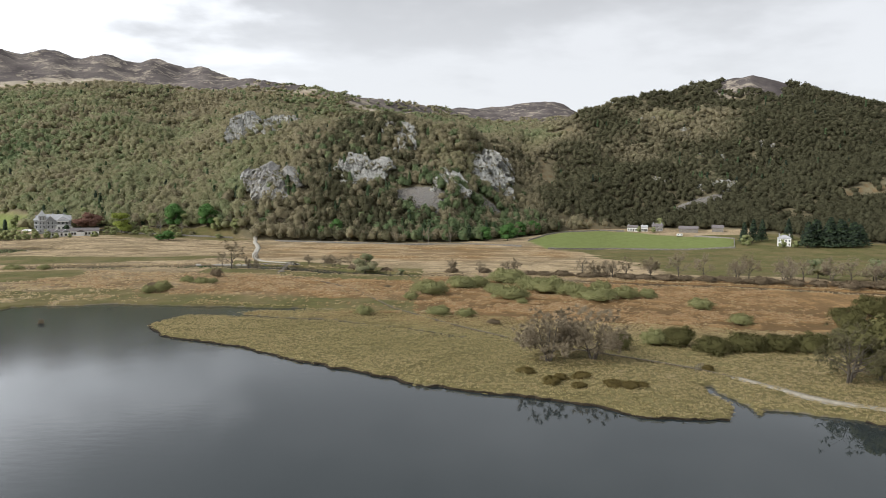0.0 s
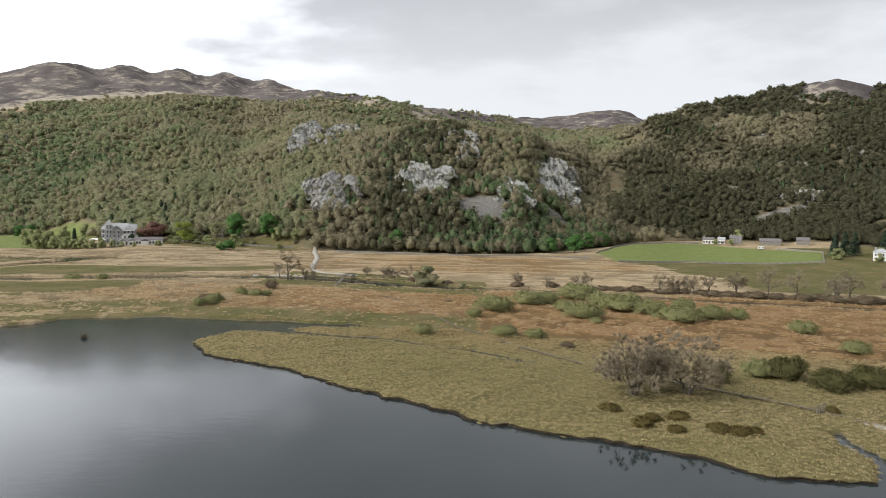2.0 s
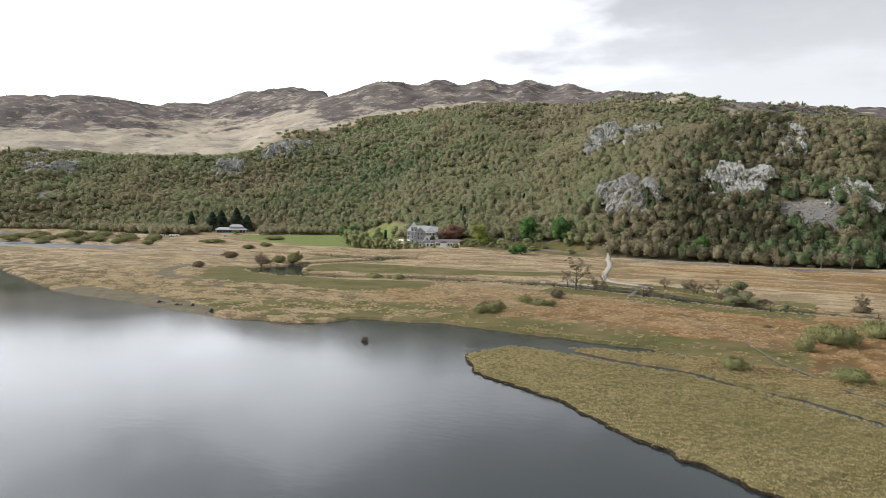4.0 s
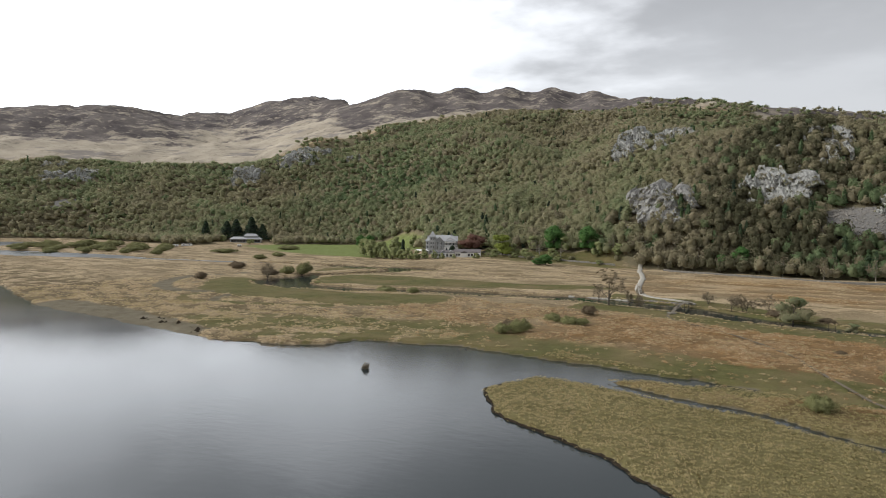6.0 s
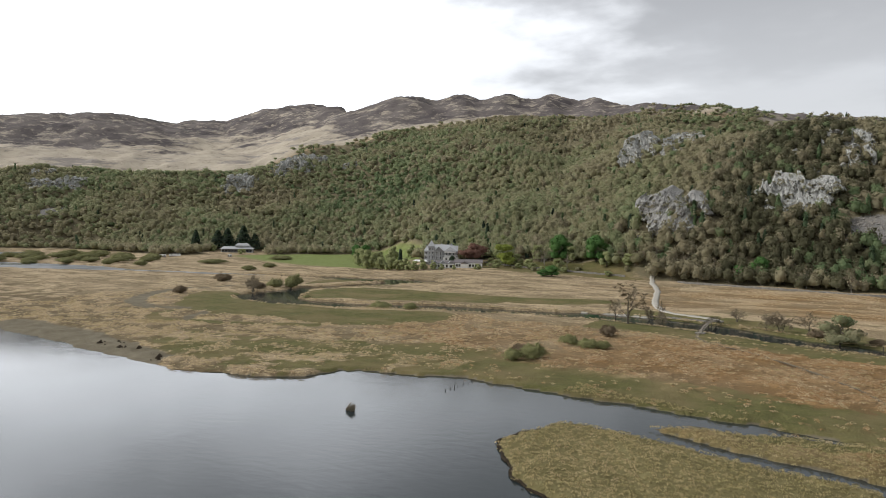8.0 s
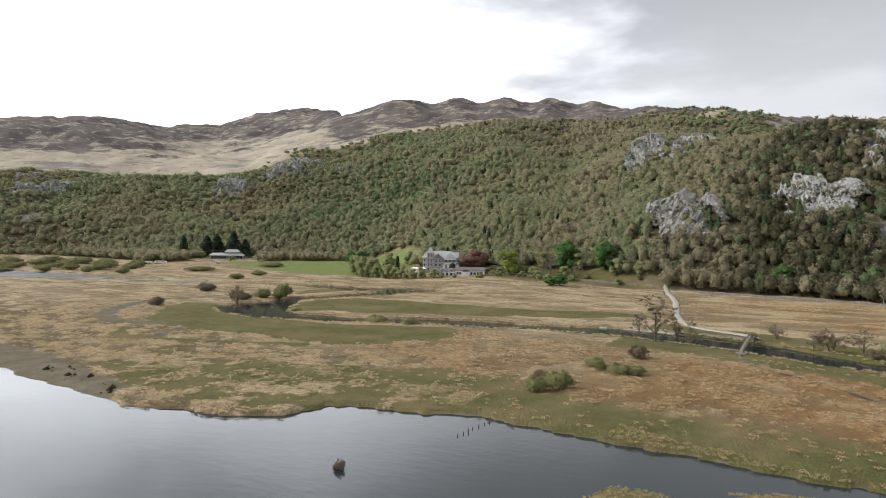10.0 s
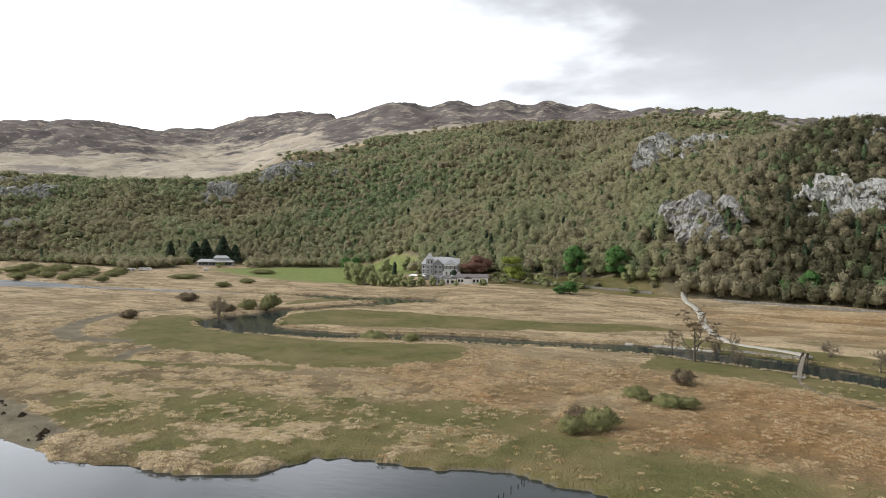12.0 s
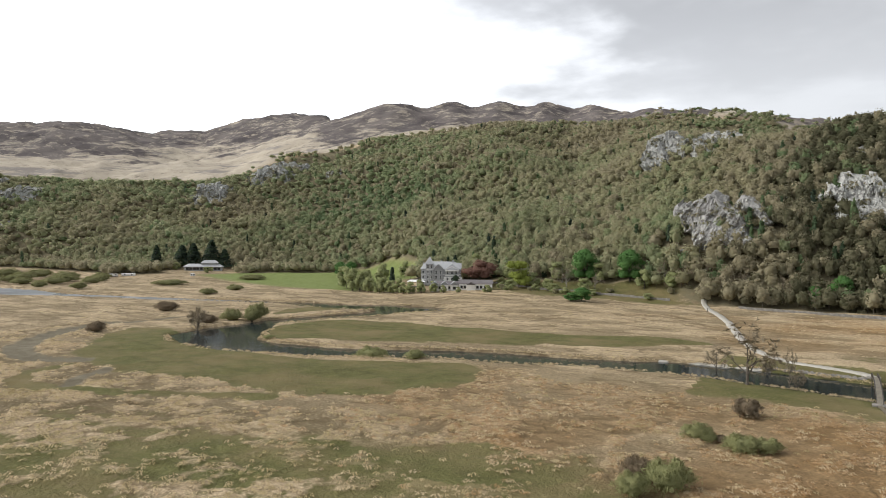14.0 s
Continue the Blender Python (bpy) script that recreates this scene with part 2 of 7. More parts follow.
# ---- materials ----
class Mat:
    """A small builder for node materials."""

    def __init__(self, name, rough=0.9, spec=0.2):
        self.m = bpy.data.materials.new(name)
        self.m.use_nodes = True
        self.t = self.m.node_tree
        self.b = self.t.nodes["Principled BSDF"]
        self.b.inputs["Roughness"].default_value = rough
        self.b.inputs["Specular IOR Level"].default_value = spec

    def node(self, kind, **values):
        n = self.t.nodes.new(kind)
        for key, value in values.items():
            n.inputs[key.replace("_", " ")].default_value = value
        return n

    def put(self, a, b):
        self.t.links.new(a, b)
        return self

    def where(self, space="Object"):
        if space == "world":
            return self.node("ShaderNodeNewGeometry").outputs["Position"]
        return self.node("ShaderNodeTexCoord").outputs[space]

    def noise(self, scale, detail=4.0, rough=0.55, vec=None, stretch=None):
        vec = vec if vec is not None else self.where("world")
        if stretch:
            mp = self.node("ShaderNodeMapping")
            mp.inputs["Scale"].default_value = stretch
            self.put(vec, mp.inputs["Vector"])
            vec = mp.outputs[0]
        n = self.node("ShaderNodeTexNoise", Scale=scale, Detail=detail, Roughness=rough)
        self.put(vec, n.inputs["Vector"])
        return n.outputs["Fac"]

    def attr(self, name, part=None):
        n = self.node("ShaderNodeAttribute")
        n.attribute_name = name
        if part is None:
            return n.outputs["Fac"]
        s = self.node("ShaderNodeSeparateColor")
        self.put(n.outputs["Color"], s.inputs[0])
        return s.outputs[part]

    def span(self, v, lo, hi, to_lo=0.0, to_hi=1.0):
        n = self.node("ShaderNodeMapRange")
        n.inputs["From Min"].default_value, n.inputs["From Max"].default_value = lo, hi
        n.inputs["To Min"].default_value, n.inputs["To Max"].default_value = to_lo, to_hi
        self.put(v, n.inputs["Value"])
        return n.outputs[0]

    def calc(self, op, a, b):
        n = self.t.nodes.new("ShaderNodeMath")
        n.operation = op
        for i, v in enumerate((a, b)):
            if isinstance(v, (int, float)):
                n.inputs[i].default_value = v
            else:
                self.put(v, n.inputs[i])
        return n.outputs[0]

    def mix(self, fac, a, b, blend="MIX"):
        n = self.t.nodes.new("ShaderNodeMix")
        n.data_type, n.blend_type = "RGBA", blend
        for i, v in ((0, fac), (6, a), (7, b)):
            if isinstance(v, (int, float)):
                n.inputs[i].default_value = v
            elif isinstance(v, tuple):
                n.inputs[i].default_value = (*v, 1.0)
            else:
                self.put(v, n.inputs[i])
        return n.outputs[2]

    def ramp(self, fac, stops):
        n = self.t.nodes.new("ShaderNodeValToRGB")
        el = n.color_ramp.elements
        while len(el) < len(stops):
            el.new(0.5)
        for e, (p, c) in zip(el, stops):
            e.position, e.color = p, (*c, 1.0)
        self.put(fac, n.inputs[0])
        return n.outputs[0]

    def colour(self, c):
        if isinstance(c, tuple):
            self.b.inputs["Base Color"].default_value = (*c, 1.0)
        else:
            self.put(c, self.b.inputs["Base Color"])
        return self

    def bump(self, height, strength=0.4, distance=0.05):
        n = self.node("ShaderNodeBump", Strength=strength, Distance=distance)
        self.put(height, n.inputs["Height"])
        self.put(n.outputs[0], self.b.inputs["Normal"])
        return self


def land_material():
    m = Mat("fell_and_meadow_ground", 0.95, 0.1)
    green, rust, mud = (m.attr("cover", k) for k in range(3))
    wood, moor, field = (m.attr("cover_high", k) for k in range(3))
    rock, gravel, sedge = (m.attr("cover_bare", k) for k in range(3))
    n_big, n_mid, n_fine = m.noise(0.03, 5), m.noise(0.22, 5, 0.62), m.noise(1.6, 4, 0.65)
    speck = m.noise(0.7, 6, 0.7, stretch=(1, 1, 1))
    straw = m.mix(m.span(n_mid, 0.3, 0.7), STRAW_DARK, STRAW_PALE)
    alpha = m.node("ShaderNodeAttribute")
    alpha.attribute_name = "cover"
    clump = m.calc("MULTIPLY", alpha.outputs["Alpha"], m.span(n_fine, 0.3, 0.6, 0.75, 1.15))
    # darker in the hollows between clumps
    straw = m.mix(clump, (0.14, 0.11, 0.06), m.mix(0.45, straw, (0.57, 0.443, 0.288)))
    straw = m.mix(m.span(n_fine, 0.5, 0.75), straw, (0.44, 0.35, 0.225))
    straw = m.mix(m.span(speck, 0.53, 0.68), straw, (0.2, 0.15, 0.085))
    rusty = m.mix(m.span(n_mid, 0.3, 0.7), RUST_DARK, RUST_PALE)
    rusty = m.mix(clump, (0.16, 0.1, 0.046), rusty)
    rusty = m.mix(m.span(speck, 0.5, 0.66), rusty, (0.15, 0.096, 0.045))
    base = m.mix(m.span(m.calc("ADD", rust, m.calc("MULTIPLY", m.span(n_big, 0.3, 0.7, -0.5, 0.5), 0.6)), 0.2, 0.8), straw, rusty)
    # single blades and dead leaves
    blade = m.span(m.noise(2.7, 5, 0.75), 0.34, 0.66, 0.62, 1.32)
    grain = m.node("ShaderNodeCombineColor")
    for k in range(3):
        m.put(blade, grain.inputs[k])
    base = m.mix(0.85, base, grain.outputs[0], "MULTIPLY")
    # tussocks of about a metre with darker gaps between them
    warp = m.node("ShaderNodeTexNoise", Scale=0.5, Detail=3.0)
    m.put(m.where("world"), warp.inputs["Vector"])
    push = m.t.nodes.new("ShaderNodeVectorMath")
    push.operation = "MULTIPLY_ADD"
    m.put(warp.outputs["Color"], push.inputs[0]).put(m.where("world"), push.inputs[2])
    push.inputs[1].default_value = (2.4, 2.4, 0.0)
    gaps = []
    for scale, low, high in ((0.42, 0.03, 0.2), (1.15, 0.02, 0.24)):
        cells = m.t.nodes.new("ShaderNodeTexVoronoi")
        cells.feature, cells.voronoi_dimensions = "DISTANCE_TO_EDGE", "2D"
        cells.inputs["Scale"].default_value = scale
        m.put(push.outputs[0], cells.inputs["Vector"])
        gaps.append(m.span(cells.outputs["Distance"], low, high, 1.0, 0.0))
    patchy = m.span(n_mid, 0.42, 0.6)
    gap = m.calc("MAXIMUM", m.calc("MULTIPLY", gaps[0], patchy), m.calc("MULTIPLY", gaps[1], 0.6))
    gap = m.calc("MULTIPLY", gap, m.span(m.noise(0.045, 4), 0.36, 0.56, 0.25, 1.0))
    seam_map = m.node("ShaderNodeMapping")
    seam_map.inputs["Scale"].default_value, seam_map.inputs["Rotation"].default_value = (0.05, 0.15, 1.0), (0.0, 0.0, 0.18)
    far_push = m.t.nodes.new("ShaderNodeVectorMath")
    far_push.operation = "MULTIPLY_ADD"
    drift = m.node("ShaderNodeTexNoise", Scale=0.16, Detail=5.0, Roughness=0.65)
    m.put(m.where("world"), drift.inputs["Vector"])
    m.put(drift.outputs["Color"], far_push.inputs[0]).put(m.where("world"), far_push.inputs[2])
    far_push.inputs[1].default_value = (16.0, 11.0, 0.0)
    m.put(far_push.outputs[0], seam_map.inputs["Vector"])
    seams = m.t.nodes.new("ShaderNodeTexVoronoi")
    seams.feature, seams.voronoi_dimensions = "DISTANCE_TO_EDGE", "2D"
    seams.inputs["Scale"].default_value = 1.0
    m.put(seam_map.outputs[0], seams.inputs["Vector"])
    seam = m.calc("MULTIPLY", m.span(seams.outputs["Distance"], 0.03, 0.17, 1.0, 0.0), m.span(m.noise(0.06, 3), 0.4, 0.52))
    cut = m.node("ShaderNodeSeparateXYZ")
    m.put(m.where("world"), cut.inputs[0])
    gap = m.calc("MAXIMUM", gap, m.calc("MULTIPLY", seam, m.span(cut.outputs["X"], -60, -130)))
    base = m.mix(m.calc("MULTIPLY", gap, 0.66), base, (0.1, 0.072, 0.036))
    sedgy = m.mix(m.span(n_mid, 0.3, 0.7), (0.13, 0.115, 0.05), (0.21, 0.18, 0.085))
    sedgy = m.mix(m.span(n_fine, 0.52, 0.7), sedgy, (0.2, 0.17, 0.078))
    base = m.mix(sedge, base, sedgy)
    turf = m.mix(m.span(n_mid, 0.3, 0.7), TURF_DARK, TURF_PALE)
    turf = m.mix(m.span(n_fine, 0.55, 0.75), turf, (0.2, 0.19, 0.085))
    turf = m.mix(m.span(m.noise(0.05, 5, 0.6), 0.42, 0.68, 0.0, 0.75), turf, (0.2, 0.155, 0.08))
    g = m.span(m.calc("ADD", m.calc("SUBTRACT", green, m.calc("MULTIPLY", m.span(green, 0.8, 0.95, 0.55, 0.0), clump)), m.calc("MULTIPLY", m.span(n_mid, 0.3, 0.7, -0.5, 0.5), 0.75)), 0.3, 0.62)
    base = m.mix(g, base, turf)
    lush = m.mix(m.span(n_mid, 0.25, 0.75), (0.14, 0.175, 0.055), (0.2, 0.235, 0.085))
    base = m.mix(field, base, lush)
    floor = m.mix(m.span(n_mid, 0.3, 0.7), (0.12, 0.105, 0.065), (0.2, 0.175, 0.11))
    base = m.mix(m.span(m.calc("ADD", wood, m.span(n_mid, 0.3, 0.7, -0.25, 0.25)), 0.25, 0.75), base, floor)
    heath = m.mix(m.span(m.noise(0.012, 6, 0.65), 0.38, 0.6), (0.16, 0.14, 0.13), (0.078, 0.068, 0.068))
    heath = m.mix(m.span(m.noise(0.03, 7, 0.75), 0.53, 0.62), heath, (0.33, 0.29, 0.235))
    # pale bent grass, with distance haze mixed into its colour
    bent = m.mix(m.span(m.noise(0.02, 6, 0.6), 0.35, 0.65), (0.47, 0.415, 0.33), (0.36, 0.315, 0.25))
    bent = m.mix(m.span(m.noise(0.045, 8, 0.78), 0.54, 0.64), bent, (0.24, 0.21, 0.165))
    bent = m.mix(m.span(m.noise(0.012, 7, 0.7, stretch=(0.5, 0.5, 4.0)), 0.54, 0.6), bent, (0.25, 0.225, 0.2))
    base = m.mix(m.span(moor, 0.1, 0.45), base, bent)
    base = m.mix(m.span(m.calc("ADD", moor, m.span(m.noise(0.009, 8, 0.72, stretch=(1, 1, 3.0)), 0.3, 0.7, -0.4, 0.4)), 0.64, 0.84), base, heath)
    stone = m.mix(m.span(n_fine, 0.35, 0.65), (0.12, 0.115, 0.11), (0.27, 0.265, 0.25))
    base = m.mix(m.span(m.calc("ADD", rock, m.span(n_fine, 0.3, 0.7, -0.3, 0.3)), 0.4, 0.6), base, stone)
    peat = m.mix(m.span(n_fine, 0.35, 0.65), (0.022, 0.017, 0.012), (0.065, 0.05, 0.035))
    wet = m.mix(m.span(n_mid, 0.3, 0.7), (0.125, 0.108, 0.074), (0.2, 0.176, 0.125))
    base = m.mix(m.span(mud, 0.3, 0.55), base, m.mix(m.span(mud, 0.75, 0.9), wet, peat))
    pale = m.mix(m.span(n_fine, 0.3, 0.7), (0.36, 0.34, 0.3), (0.5, 0.48, 0.43))
    base = m.mix(m.span(m.calc("ADD", gravel, m.span(n_fine, 0.3, 0.7, -0.15, 0.15)), 0.4, 0.6), base, pale)
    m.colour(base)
    m.bump(m.calc("SUBTRACT", m.calc("ADD", n_fine, m.calc("MULTIPLY", n_mid, 1.5)), m.calc("MULTIPLY", gap, 0.5)), 0.7, 0.6)
    return m.m


STRAW_DARK, STRAW_PALE = (0.36, 0.282, 0.17), (0.61, 0.495, 0.335)
RUST_DARK, RUST_PALE = (0.27, 0.163, 0.07), (0.46, 0.292, 0.14)
TURF_DARK, TURF_PALE = (0.078, 0.078, 0.029), (0.135, 0.13, 0.05)


def water_material():
    m = Mat("dark_lake_water", 0.06, 0.5)
    m.b.inputs["IOR"].default_value = 1.33
    m.colour((0.024, 0.032, 0.034))
    long = m.noise(0.55, 5, 0.6, stretch=(0.55, 1.0, 1.0))
    # calm water in the lee of the wooded bay, wind ripples on the open lake
    dist = m.t.nodes.new("ShaderNodeVectorMath")
    dist.operation = "DISTANCE"
    m.put(m.where("world"), dist.inputs[0])
    dist.inputs[1].default_value = (60.0, 118.0, 0.0)
    wind = m.span(dist.outputs["Value"], 35, 130, 0.12, 1.0)
    cut = m.node("ShaderNodeSeparateXYZ")
    m.put(m.where("world"), cut.inputs[0])
    lee = m.calc("MULTIPLY", m.span(cut.outputs["Y"], 258, 300, 0.0, 0.3), m.span(cut.outputs["X"], -420, -330))
    wind = m.calc("MULTIPLY", wind, m.calc("SUBTRACT", 1.0, lee))
    open_reach = m.calc("MULTIPLY", m.span(cut.outputs["Y"], 290, 330), m.span(cut.outputs["X"], -420, -340, 1.0, 0.0))
    wind = m.calc("MULTIPLY", wind, m.calc("ADD", 1.0, m.calc("MULTIPLY", open_reach, 4.0)))
    wind = m.calc("MULTIPLY", wind, m.span(m.noise(0.012, 4), 0.35, 0.65, 0.45, 1.2))
    m.bump(m.calc("MULTIPLY", long, wind), 0.2, 0.1)
    m.put(m.calc("ADD", m.calc("MULTIPLY", wind, 0.09), 0.015), m.b.inputs["Roughness"])
    return m.m


def foliage_material(name, stops, spec=0.15, thinness=0.35, dirt=0.22, vary=0.04, relief=0.0):
    """Leaves or buds: colour by the tree's own tone, broken up leaf by leaf."""
    m = Mat(name, 0.8, spec)
    tone = m.attr("tone")
    geo = m.node("ShaderNodeNewGeometry")
    spread = m.span(geo.outputs["Random Per Island"], 0, 1, -vary, vary)
    c = m.ramp(m.calc("ADD", tone, spread), stops)
    hue = m.mix(m.span(m.noise(0.9, 3), 0.35, 0.7, 0.0, dirt), c, m.mix(0.5, c, (0.10, 0.085, 0.05)))
    m.colour(hue)
    if relief:
        m.bump(m.noise(1.1, 4, 0.7), relief, 0.8)
    # thin leaves let light through
    thin, both = m.t.nodes.new("ShaderNodeBsdfTranslucent"), m.t.nodes.new("ShaderNodeMixShader")
    m.put(hue, thin.inputs["Color"])
    both.inputs[0].default_value = thinness
    m.put(m.b.outputs[0], both.inputs[1]).put(thin.outputs[0], both.inputs[2])
    m.put(both.outputs[0], m.t.nodes["Material Output"].inputs["Surface"])
    return m.m


def bark_material(name, dark, pale):
    m = Mat(name, 0.9, 0.15)
    n = m.noise(3.0, 5, 0.65, m.where("Object"), (1, 1, 0.25))
    m.colour(m.mix(m.span(n, 0.35, 0.65), dark, pale)).bump(n, 0.5, 0.05)
    return m.m


def rock_material(name, dark, mid, pale):
    m = Mat(name, 0.9, 0.2)
    streak = m.noise(0.22, 7, 0.72, m.where("world"), (1.7, 1.7, 0.4))
    blot = m.noise(0.05, 5, 0.6)
    fine = m.noise(0.8, 6, 0.72, m.where("world"), (1, 1, 0.4))
    c = m.ramp(m.calc("ADD", m.calc("MULTIPLY", streak, 0.7), m.calc("MULTIPLY", blot, 0.3)), [(0.34, dark), (0.4, mid), (0.48, pale)])
    # upright joints and cracks
    mp = m.node("ShaderNodeMapping")
    mp.inputs["Scale"].default_value, mp.inputs["Rotation"].default_value = (0.42, 0.42, 0.13), (0.0, 0.25, 0.3)
    m.put(m.where("world"), mp.inputs["Vector"])
    cells = m.t.nodes.new("ShaderNodeTexVoronoi")
    cells.feature = "DISTANCE_TO_EDGE"
    m.put(mp.outputs[0], cells.inputs["Vector"])
    crack = m.span(cells.outputs["Distance"], 0.02, 0.15, 1.0, 0.0)
    c = m.mix(m.calc("MULTIPLY", crack, 0.55), c, dark)
    c = m.mix(m.span(fine, 0.56, 0.68), c, m.mix(0.4, c, dark))
    moss = m.span(m.noise(0.13, 6, 0.75), 0.57, 0.64)
    m.colour(m.mix(m.calc("MULTIPLY", moss, 0.6), c, (0.11, 0.105, 0.05)))
    m.bump(m.calc("SUBTRACT", m.calc("ADD", streak, fine), crack), 0.8, 0.9)
    return m.m


def plain_material(name, a, b, scale=2.0, rough=0.8, spec=0.25, bump=0.2):
    m = Mat(name, rough, spec)
    n = m.noise(scale, 5, 0.65, m.where("Object"))
    m.colour(m.mix(m.span(n, 0.3, 0.7), a, b)).bump(n, bump, 0.03)
    return m.m


M_LAND, M_WATER = land_material(), water_material()
# grey-brown bare twigs (darkened for cloud shade), budding olive and fresh yellow-green (paled for haze), full green,
# dark evergreen
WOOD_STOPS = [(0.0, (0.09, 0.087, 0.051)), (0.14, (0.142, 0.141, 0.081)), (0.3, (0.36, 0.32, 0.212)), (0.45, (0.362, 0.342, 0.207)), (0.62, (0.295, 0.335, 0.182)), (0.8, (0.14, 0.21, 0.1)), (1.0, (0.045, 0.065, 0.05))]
M_WOOD = foliage_material("spring_woodland_leaves", WOOD_STOPS, thinness=0.5, vary=0.045, relief=0.5)
M_BARK = bark_material("grey_brown_bark", (0.06, 0.05, 0.04), (0.16, 0.14, 0.115))
M_PALE_BARK = bark_material("pale_lichened_bark", (0.13, 0.12, 0.10), (0.3, 0.28, 0.24))
M_ROCK = rock_material("grey_crag_rock", (0.12, 0.12, 0.112), (0.46, 0.46, 0.435), (0.7, 0.7, 0.665))
M_SLAB = rock_material("dark_slab_rock", (0.13, 0.125, 0.12), (0.4, 0.39, 0.37), (0.62, 0.61, 0.58))
M_TUFT = foliage_material("dry_sedge_blades", [(0.0, (0.13, 0.12, 0.043)), (0.3, (0.375, 0.32, 0.15)), (0.55, (0.47, 0.375, 0.2)), (0.8, (0.63, 0.505, 0.335)), (1.0, (0.41, 0.255, 0.122))], thinness=0.2, dirt=0.3, vary=0.1)

# ---- mesh helpers ----
def mesh_from(name, verts, faces, mats, tone=None, face_mat=None, smooth=False):
    """A mesh from arrays: verts (n, 3), faces (m, 3 or 4)."""
    verts, faces = np.asarray(verts, np.float32), np.asarray(faces, np.int32)
    me = bpy.data.meshes.new(name)
    k = faces.shape[1]
    me.vertices.add(len(verts)), me.loops.add(faces.size), me.polygons.add(len(faces))
    me.vertices.foreach_set("co", verts.ravel())
    me.loops.foreach_set("vertex_index", faces.ravel())
    me.polygons.foreach_set("loop_start", np.arange(0, faces.size, k, dtype=np.int32))
    me.polygons.foreach_set("use_smooth", np.full(len(faces), smooth))
    for m in mats if isinstance(mats, (list, tuple)) else [mats]:
        me.materials.append(m)
    if face_mat is not None:
        me.polygons.foreach_set("material_index", np.asarray(face_mat, np.int32))
    if tone is not None:
        a = me.attributes.new("tone", "FLOAT", "POINT")
        a.data.foreach_set("value", np.asarray(tone, np.float32))
    me.update(calc_edges=True)
    return me


def thing(name, label, category, group="", kind=""):
    ob = new(name)
    ob.empty_display_size = 0.3
    return tagged(ob, label, category, group, kind)


def part(name, bm, material, parent, label="", smooth=False):
    """Links a bmesh (or a ready mesh) as one mesh object under a thing or a part."""
    if isinstance(bm, bpy.types.Mesh):
        me = bm
    else:
        me = bpy.data.meshes.new(name)
        bm.to_mesh(me)
        bm.free()
        me.materials.append(material)
        if smooth:
            me.polygons.foreach_set("use_smooth", np.full(len(me.polygons), True))
    ob = new(name, me)
    ob.parent = parent
    return tagged(ob, label)


# ---- ground sheet: fine where the camera passes, coarse behind it ----
def build_ground():
    side = np.arange(-64, 82, 0.3)
    bearing = np.radians(np.concatenate([np.arange(-180, -66, 5.0), [-65], side, [83, 86, 90], np.arange(95, 180, 5.0)]))
    far = np.concatenate([[1.0, 20, 40], np.arange(55, 420, 1.5), np.arange(420, 640, 2.4), np.arange(640, 1400, 7.5), np.arange(1400, 2700, 18.0), np.arange(2700, 4400, 140.0)])
    b, r = np.meshgrid(bearing, far, indexing="ij")
    x, y = HUB[0] - r * np.sin(b), HUB[1] + r * np.cos(b)
    z = ground_height(x, y)
    nb, nr = b.shape
    verts = np.stack([x, y, z], -1).reshape(-1, 3)
    i, j = np.meshgrid(np.arange(nb), np.arange(nr - 1), indexing="ij")
    i2 = (i + 1) % nb
    faces = np.stack([i * nr + j, i2 * nr + j, i2 * nr + j + 1, i * nr + j + 1], -1).reshape(-1, 4)[:, ::-1]
    me = mesh_from("ground", verts, faces, M_LAND, smooth=True)
    x, y, z = verts.T
    for name, layers in (("cover", cover_meadow(x, y, z)), ("cover_high", cover_high(x, y, z)), ("cover_bare", cover_bare(x, y, z))):
        a = me.attributes.new(name, "FLOAT_COLOR", "POINT")
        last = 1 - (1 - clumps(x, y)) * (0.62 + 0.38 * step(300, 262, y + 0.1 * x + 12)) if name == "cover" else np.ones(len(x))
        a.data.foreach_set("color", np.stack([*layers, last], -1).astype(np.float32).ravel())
    return tagged(new("ground", me), "straw and rust-coloured valley meadow rising into wooded fells", "ground", kind="structure")


def patch(x, y, cx, cy, rx, ry, turn=0.0, soft=0.35):
    """1 inside a turned oval, fading at its rim."""
    c, s = math.cos(radians(turn)), math.sin(radians(turn))
    u, v = ((x - cx) * c + (y - cy) * s) / rx, (-(x - cx) * s + (y - cy) * c) / ry
    return 1 - step(1 - soft, 1 + soft, np.hypot(u, v) + 0.12 * rough(x, y, 18, 6, 2))


GREEN_LOOP = [(-325, 332), (-336, 352), (-328, 362), (-310, 356), (-269, 337), (-242, 337), (-220, 342), (-190, 355), (-176, 351), (-170, 330), (-182, 310), (-205, 296), (-224, 296), (-264, 293), (-284, 298), (-302, 308)]
GREEN_ISLAND = [(-284, 364), (-296, 385), (-292, 410), (-283, 424), (-259, 428), (-231, 428), (-184, 436), (-147, 450), (-131, 440), (-172, 405), (-210, 390), (-247, 373), (-269, 362)]
GREEN_EYOT = [(-340, 444), (-337, 464), (-325, 469), (-312, 458), (-315, 444), (-324, 418)]
FARM_FLAT = [(110, 362), (118, 430), (92, 490), (86, 552), (180, 570), (212, 560), (222, 632), (340, 640), (430, 420), (300, 322), (215, 337), (140, 350)]
GREEN_SHORE = [(-225, 236), (-212, 250), (-192, 262), (-182, 274), (-165, 276), (-147, 286), (-128, 288), (-124, 284), (-130, 268), (-140, 262), (-160, 254), (-175, 240), (-190, 228), (-210, 226)]
